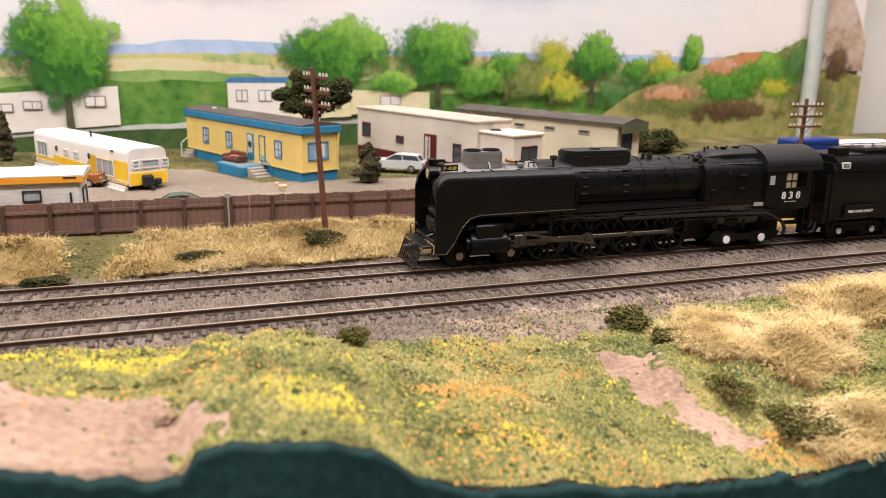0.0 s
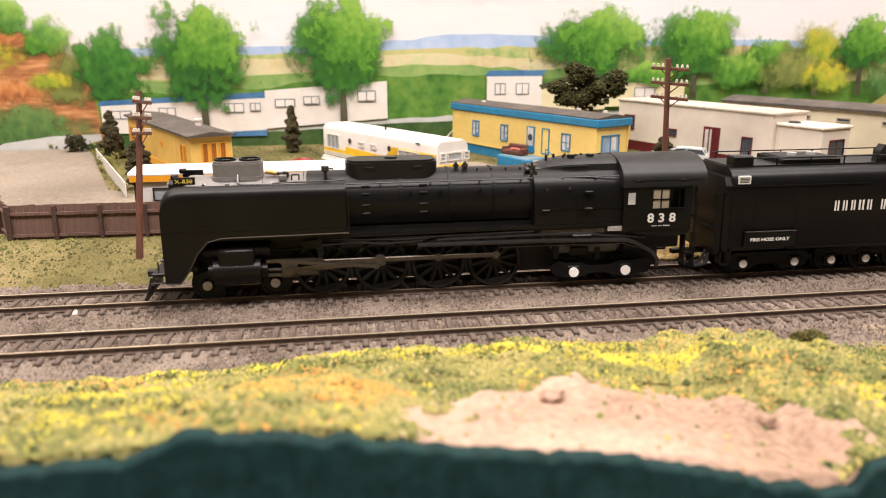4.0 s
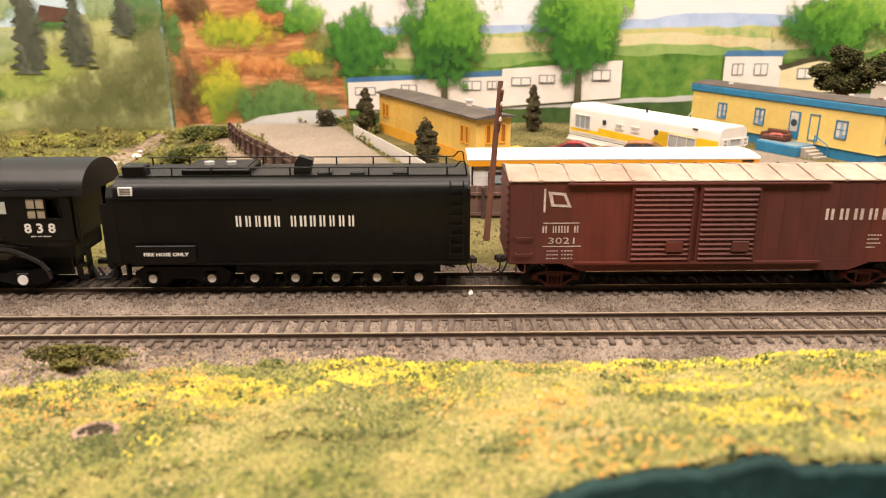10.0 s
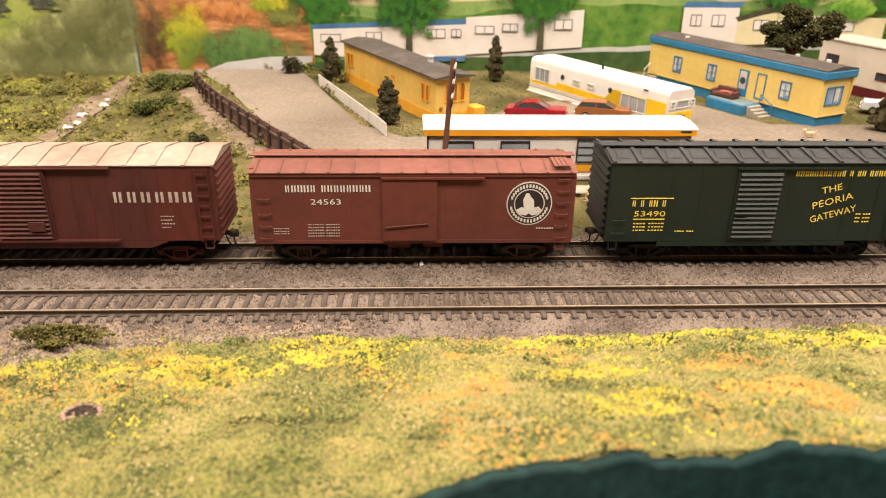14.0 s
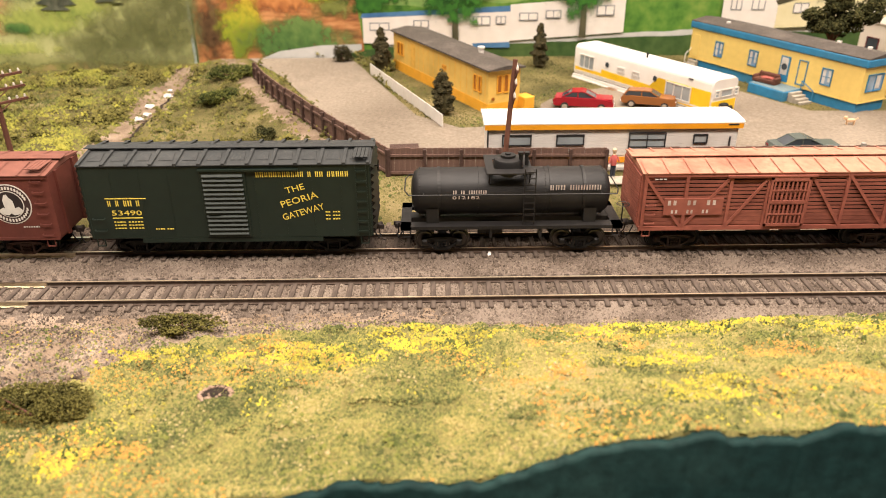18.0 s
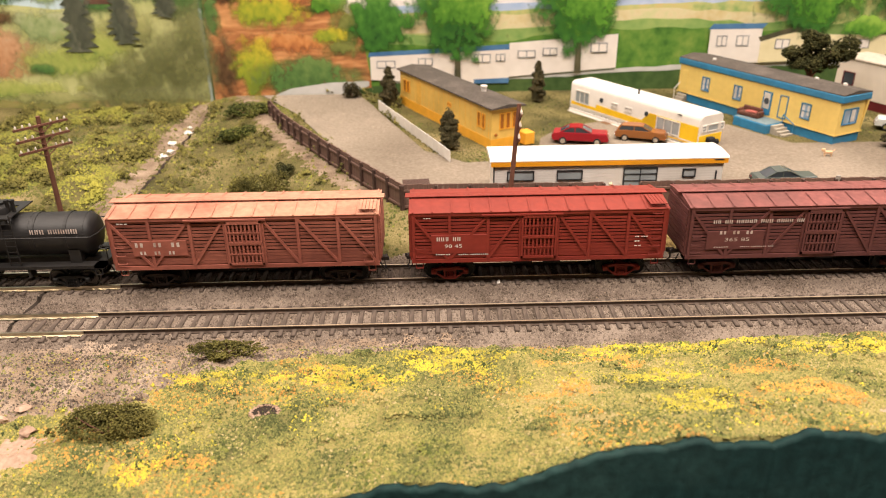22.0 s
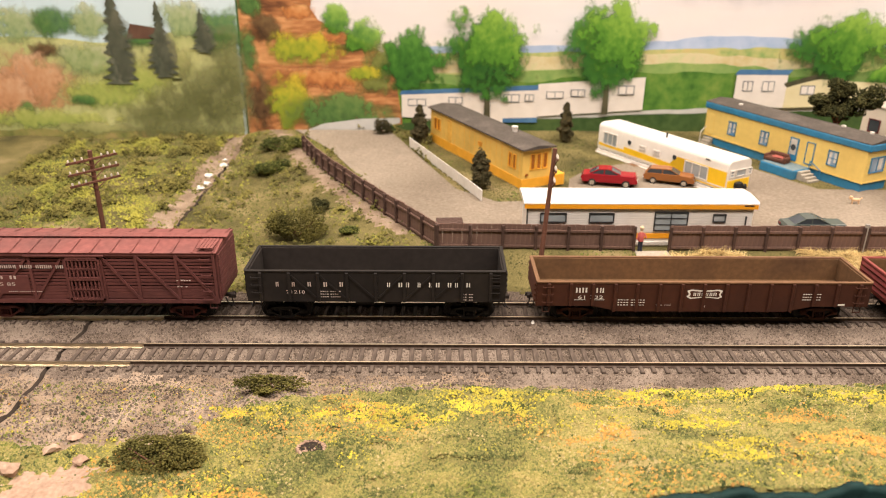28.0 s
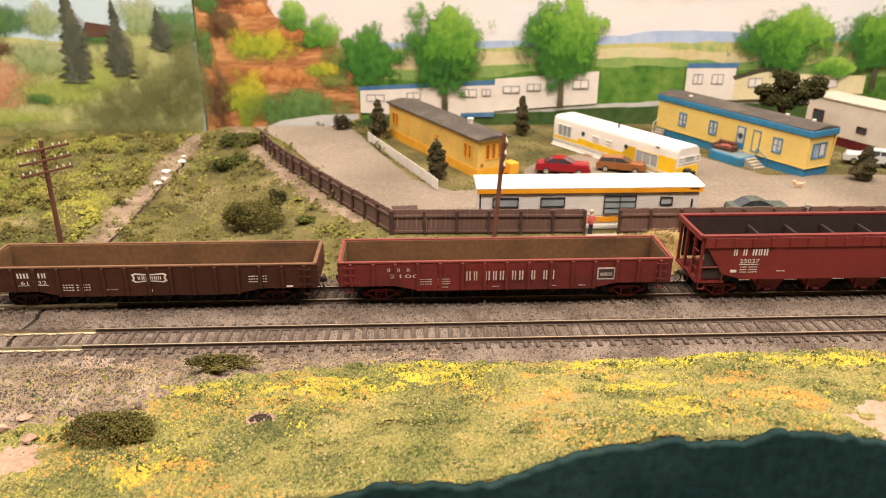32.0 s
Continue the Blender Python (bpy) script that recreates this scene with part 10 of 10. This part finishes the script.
# ---- bushes and small trees ----
def leaf_cloud(cells, n, size, seed):
    """Small leaf crumbs through ellipsoids (x, y, z, rx, ry, rz), denser near their skins."""
    r = np.random.RandomState(seed)
    vol = np.array([c[3] * c[4] * c[5] for c in cells], float) ** 0.7
    c = np.array(cells, float)[r.choice(len(cells), n, p=vol / vol.sum())]
    d = r.randn(n, 3)
    d /= np.linalg.norm(d, axis=1)[:, None]
    q = (0.55 + 0.5 * r.rand(n) ** 0.5)[:, None]
    p = c[:, :3] + d * q * c[:, 3:]
    s = size * (0.5 + r.rand(n))
    v = OCTA_V[None] * (1 + 0.9 * (r.rand(n, 6, 1) - 0.5))
    v = v * s[:, None, None]
    a = r.rand(n) * 6.283
    ca, sa = np.cos(a)[:, None], np.sin(a)[:, None]
    v = np.stack([v[:, :, 0] * ca - v[:, :, 1] * sa, v[:, :, 0] * sa + v[:, :, 1] * ca, v[:, :, 2] * 0.7], 2) + p[:, None, :]
    f = (OCTA_F[None] + 6 * np.arange(n)[:, None, None]).reshape(-1, 3)
    return fast_mesh("foliage", v.reshape(-1, 3), f)


def bush(name, x, y, w, h, material, seed, label, n=700, size=1.1, depth=None):
    b = thing(name, x, y, float(gz(x, y)), label, "bush")
    r = random.Random(seed)
    depth = depth or w * 0.8
    cells = [(0, 0, h * 0.38, w * 0.36, depth * 0.36, h * 0.42)]
    for i in range(7):
        a = r.uniform(0, 6.283)
        cells.append((math.cos(a) * w * 0.3, math.sin(a) * depth * 0.3, h * r.uniform(0.25, 0.62), w * r.uniform(0.14, 0.24), depth * r.uniform(0.14, 0.24), h * r.uniform(0.18, 0.34)))
    for i in range(6):
        a, q = r.uniform(0, 6.283), r.uniform(0.36, 0.5)
        cells.append((math.cos(a) * w * q, math.sin(a) * depth * q, h * r.uniform(0.12, 0.5), w * 0.09, depth * 0.09, h * 0.12))
    part("foliage", leaf_cloud(cells, int(n * 3.0), size * 0.55, seed), material, b)
    for i in range(5):
        a = r.uniform(0, 6.283)
        part("stem", Geo().cyl((0, 0, -0.5), (math.cos(a) * w * 0.25, math.sin(a) * depth * 0.25, h * 0.5), 0.5, 0.2, n=5), POLE, b)
    return b


def cone_tree(x, y, w, h, seed, label):
    b = thing("cone_tree", x, y, float(gz(x, y)), label, "tree")
    cells, r = [], random.Random(seed)
    for i in range(46):
        u = r.random() ** 0.8
        rad = w * 0.46 * (1 - u) ** 0.55 * min(1.0, 0.62 + u * 2)
        a, q = r.uniform(0, 6.283), r.uniform(0.35, 0.8)
        cells.append((math.cos(a) * rad * q, math.sin(a) * rad * q, 2.5 + (h - 5) * u, rad * 0.34 + 0.7, rad * 0.34 + 0.7, h * 0.055))
    part("crown", leaf_cloud(cells, 6200, 0.62, seed), SPRUCE, b)
    part("core", Geo().lathe([(w * 0.24, 2.5), (w * 0.27, h * 0.25), (w * 0.17, h * 0.65), (0, h - 2)], (0, 0, 0), "z", 10), SPRUCE, b)
    part("trunk", Geo().cyl((0, 0, -1), (0, 0, h * 0.6), 1.2, 0.6, n=8), POLE, b)


cone_tree(-71, 366, 24, 39, 201, "dark conical evergreen beside the white fence")
cone_tree(-20, 240, 23, 34, 202, "dark clipped evergreen in front of the orange home")
cone_tree(67, 376, 21, 39, 203, "dark conical evergreen on the lawn")
cone_tree(318, 222, 24, 30, 204, "rounded grey-green evergreen beside the road")
b = thing("dark_tree", 291, 317, float(gz(291, 317)), "dark green bushy tree behind the blue trimmed home", "tree")
part("trunk", Geo().cyl((0, 0, -1), (0, 0, 46), 2.4, 1.4, n=8).rod([(0, 0, 30), (10, -2, 52), (20, -2, 58)], 1.0, 6).rod([(0, 0, 32), (-10, 2, 52)], 1.0, 6), POLE, b)
sprays, rb_ = [], random.Random(31)
for cx, cy, cz, rx, ry, rz in [(2, 0, 55, 14, 11, 12), (-14, 0, 50, 10, 8, 7), (14, 0, 52, 12, 9, 9), (26, -2, 57, 8, 6, 7), (0, 0, 44, 18, 11, 5), (-4, 0, 64, 10, 8, 5)]:
    for k in range(13):
        a, e = rb_.uniform(0, 6.283), rb_.uniform(-1.3, 1.5)
        sprays.append((cx + rx * math.cos(a) * math.cos(e) * 0.85, cy + ry * math.sin(a) * math.cos(e) * 0.85, cz + rz * math.sin(e) * 0.85, rb_.uniform(4.5, 7.5), rb_.uniform(4.5, 7.0), rb_.uniform(3.6, 5.6)))
part("crown", leaf_cloud(sprays, 11000, 0.85, 205), BUSH, b)
bush("bush", -152, 170, 48, 25, FOAM_BUSH, 211, "olive-brown spreading bush on the meadow", 2000, 0.95, 34)
bush("bush", -141, 206, 15, 11, BUSH, 212, "small dark bush on the meadow", 420, 1.2)
bush("bush", -114, 164, 16, 5, FOAM_GREEN, 213, "low green tuft on the meadow", 320, 1.0)
bush("bush", -197, 302, 32, 11, FOAM_GREEN, 214, "olive bush beside the module joint", 700, 1.3)
bush("bush", -198, 352, 40, 13, FOAM_GREEN, 215, "olive bush by the backdrop", 700, 1.3)
bush("bush", -108, 398, 18, 18, SPRUCE, 216, "dark shrub at the end of the road", 380, 1.2)
bush("bush", -129, -28, 32, 8, FOAM_BUSH, 217, "low olive tuft at the ballast edge", 700, 0.85, 14)
bush("bush", -163, -80, 42, 13, FOAM_BUSH, 218, "olive bush on the front slope", 1100, 0.85, 24)
bush("bush", 255, -38, 13, 6, FOAM_BUSH, 220, "small dark green tuft on the front slope", 420, 0.7)
bush("bush", 364, -34, 20, 9, FOAM_BUSH, 221, "dark green tuft beside the dry gully", 500, 0.9)
bush("bush", 372, -52, 16, 7, FOAM_BUSH, 222, "dark weeds in the dry gully", 500, 0.9)
bush("bush", 380, -112, 30, 7, FOAM_BUSH, 223, "dark weeds below the straw mound", 600, 0.9)
bush("bush", 368, -92, 16, 6, FOAM_BUSH, 225, "dark weeds along the dry gully", 360, 0.8, 24)
bush("bush", 620, 330, 60, 26, BUSH, 224, "dark bush below the rock hill", 900, 2.0)
bush("bush", 140, 78, 22, 6, BUSH, 240, "dark weeds beside the rear track", 380, 0.9, 8)
bush("bush", 205, 94, 26, 6, BUSH, 241, "dark weeds in the dry straw bank", 420, 0.9, 10)
bush("bush", 268, 100, 24, 10, BUSH, 242, "dark weeds in the dry straw bank", 420, 0.9, 12)


# ---- dry straw ----
def fibres(name, pts, length, material, label, seed):
    r = np.random.RandomState(seed)
    n = len(pts)
    a, el = r.rand(n) * 6.283, r.rand(n) ** 2.0 * 0.75
    L = length * (0.5 + r.rand(n))
    d = np.stack([np.cos(a) * np.cos(el), np.sin(a) * np.cos(el), np.sin(el)], 1) * L[:, None]
    side = np.stack([-np.sin(a), np.cos(a), 0 * a], 1) * 0.085
    bend = np.stack([0 * a, 0 * a, L * 0.12], 1)
    p0, p1, p2 = pts, pts + d * 0.55 + bend, pts + d
    v = np.stack([p0 - side, p0 + side, p1 + side, p1 - side, p2 + side * 0.4, p2 - side * 0.4, p1 + np.array([0, 0, 0.2])], 1).reshape(-1, 3)
    base = 7 * np.arange(n)[:, None, None]
    f = (np.array([(0, 1, 2), (0, 2, 3), (3, 2, 4), (3, 4, 5)])[None] + base).reshape(-1, 3)
    return solid(name, fast_mesh(name, v, f), material, label, "dry grass", "stuff")


def straw_at(x, y):
    return (zone(x, y) == 2) * 1.0


def mounds(n, x0, x1, y0, y1, seed, lift):
    p = spots(n, x0, x1, y0, y1, straw_at, seed)
    p[:, 2] += lift * step01(0.3, 0.7, lattice(p[:, 0], p[:, 1], 15, 77)) * np.random.RandomState(seed + 1).rand(len(p))
    return p


fibres("straw_bank", mounds(110000, 90, 420, 76, 121, 301, 3.6), 4.6, STRAW, "pale yellow straw fibres along the rear bank", 302)
fibres("straw_mound", mounds(100000, 345, 540, -130, -15, 303, 5.0), 5.0, STRAW, "pale yellow straw fibre mounds on the front slope", 304)
clumps("straw_crumbs", mounds(30000, 90, 420, 76, 121, 305, 3.2), 0.6, STRAW, "straw coloured crumbs in the rear bank", "dry grass", 306)


# ---- small marks ----
hx, hy = -102.0, -77.0
hz = float(gz(hx, hy))
hole = thing("bare_hole", hx, hy, hz, "open screw hole with pale plaster rim in the turf", "hole")
g, rh = Geo(), random.Random(4)
for i in range(26):
    a = 2 * math.pi * i / 26
    g.blob((5.2 * math.cos(a), 4.4 * math.sin(a), 0.3), 0.9, rh, 6, 4, 0.5)
part("rim", g, ROCK, hole, "crumbly pale rim")
# shallow dish; the hole's depth shade is put into its dark brown
part("pit", Geo().lathe([(5.2, 0.9), (4.2, 0.8), (3.0, 0.6), (0, 0.5)], (0, 0, 0), "z", 20), surface("pit_shade_brown", (0.022, 0.015, 0.011), 0.95, 0, 0.4, 500, 0.6), hole)
for i in range(9):
    part("plaster_crumb", Geo().blob((rh.uniform(-3, 3), rh.uniform(-3.4, 0), 0.8), rh.uniform(0.3, 0.7), rh, 6, 4, 0.5), ROCK, hole)
solid("paper_scrap", Geo().add([(-0.6, 44.2, -2.6), (1.0, 44.6, -2.4), (0.7, 46.0, -1.2), (-0.3, 45.6, -1.0), (0.2, 45.2, -0.4), (-0.9, 45.0, -2.0)], [(0, 1, 2, 3), (3, 2, 4), (0, 3, 4, 5)]), WHITE, "tiny white scrap lying on the ballast", "scrap")
rs = random.Random(12)
for i, (x, y) in enumerate([(-212, -66), (-205, -58), (-196, -74), (-222, -80), (-250, 268), (-249, 282), (-252, 300), (-247, 330), (-250, 345), (26, 106), (31, 102), (196, -108), (150, -98)]):
    solid("stone", Geo().blob((x, y, float(gz(x, y)) + 1.2), rs.uniform(2.0, 4.2), rs, 8, 5, 0.35, (1.2, 1, 0.6)), ROCK if i < 4 or i > 8 else WHITE, "pale loose plaster lump on the scenery", "stone", smooth=False)
tb = thing("metal_post", 862, 402, 0, "upright silvery metal tube in front of the backdrop", "post")
part("tube", Geo().cyl((0, 0, -20), (0, 0, 400), 8.5, n=24), surface("galvanised", (0.58, 0.60, 0.56), 0.4, 0.3, 0.1, 60, 0.0), tb)
cv = thing("blue_truck", 700, 205, float(gz(700, 205)), "blue pickup truck beyond the passing tender", "truck")
part("body", Geo().cbox(-46, 0, -10, 10, 8, 27, 1.5), surface("deep_blue_paint", (0.015, 0.035, 0.17), 0.3), cv)
part("cab", Geo().cbox(0, 60, -10, 10, 6, 24, 2.0), WHITE, cv)
for x in (-32, 40):
    part("wheel", Geo().cyl((x, -10.6, 6), (x, -8, 6), 6, n=16), RUBBER, cv)

# ---- slatted grate leaning behind the fence corner ----
gr = thing("wooden_pallet", -45, 158, float(gz(-45, 158)) + 0.9, "low stack of dark weathered slats behind the board fence", "pallet", 4)
for k in range(5):
    part("slat", Geo().cbox(-9, 9, -5 + 2.3 * k, -3.2 + 2.3 * k, 4.2, 5.2, 0.15), FENCEPOST, gr)
for k in range(3):
    part("bearer", Geo().cbox(-8.6 + 7.4 * k, -6.4 + 7.4 * k, -5, 6, 0, 4.2, 0.15), FENCEPOST, gr)


# ---- motion ----
def motions():
    """The whole train rolls to the left at a steady pace."""
    for ob, u in TRAIN:
        walk(ob, [(t, pose((u - SPEED * t) * MM, TRACK_Y * MM, 0)) for t in range(0, 33, 4)])
    for ob, rows in SPUN:
        walk(ob, rows)


motions()
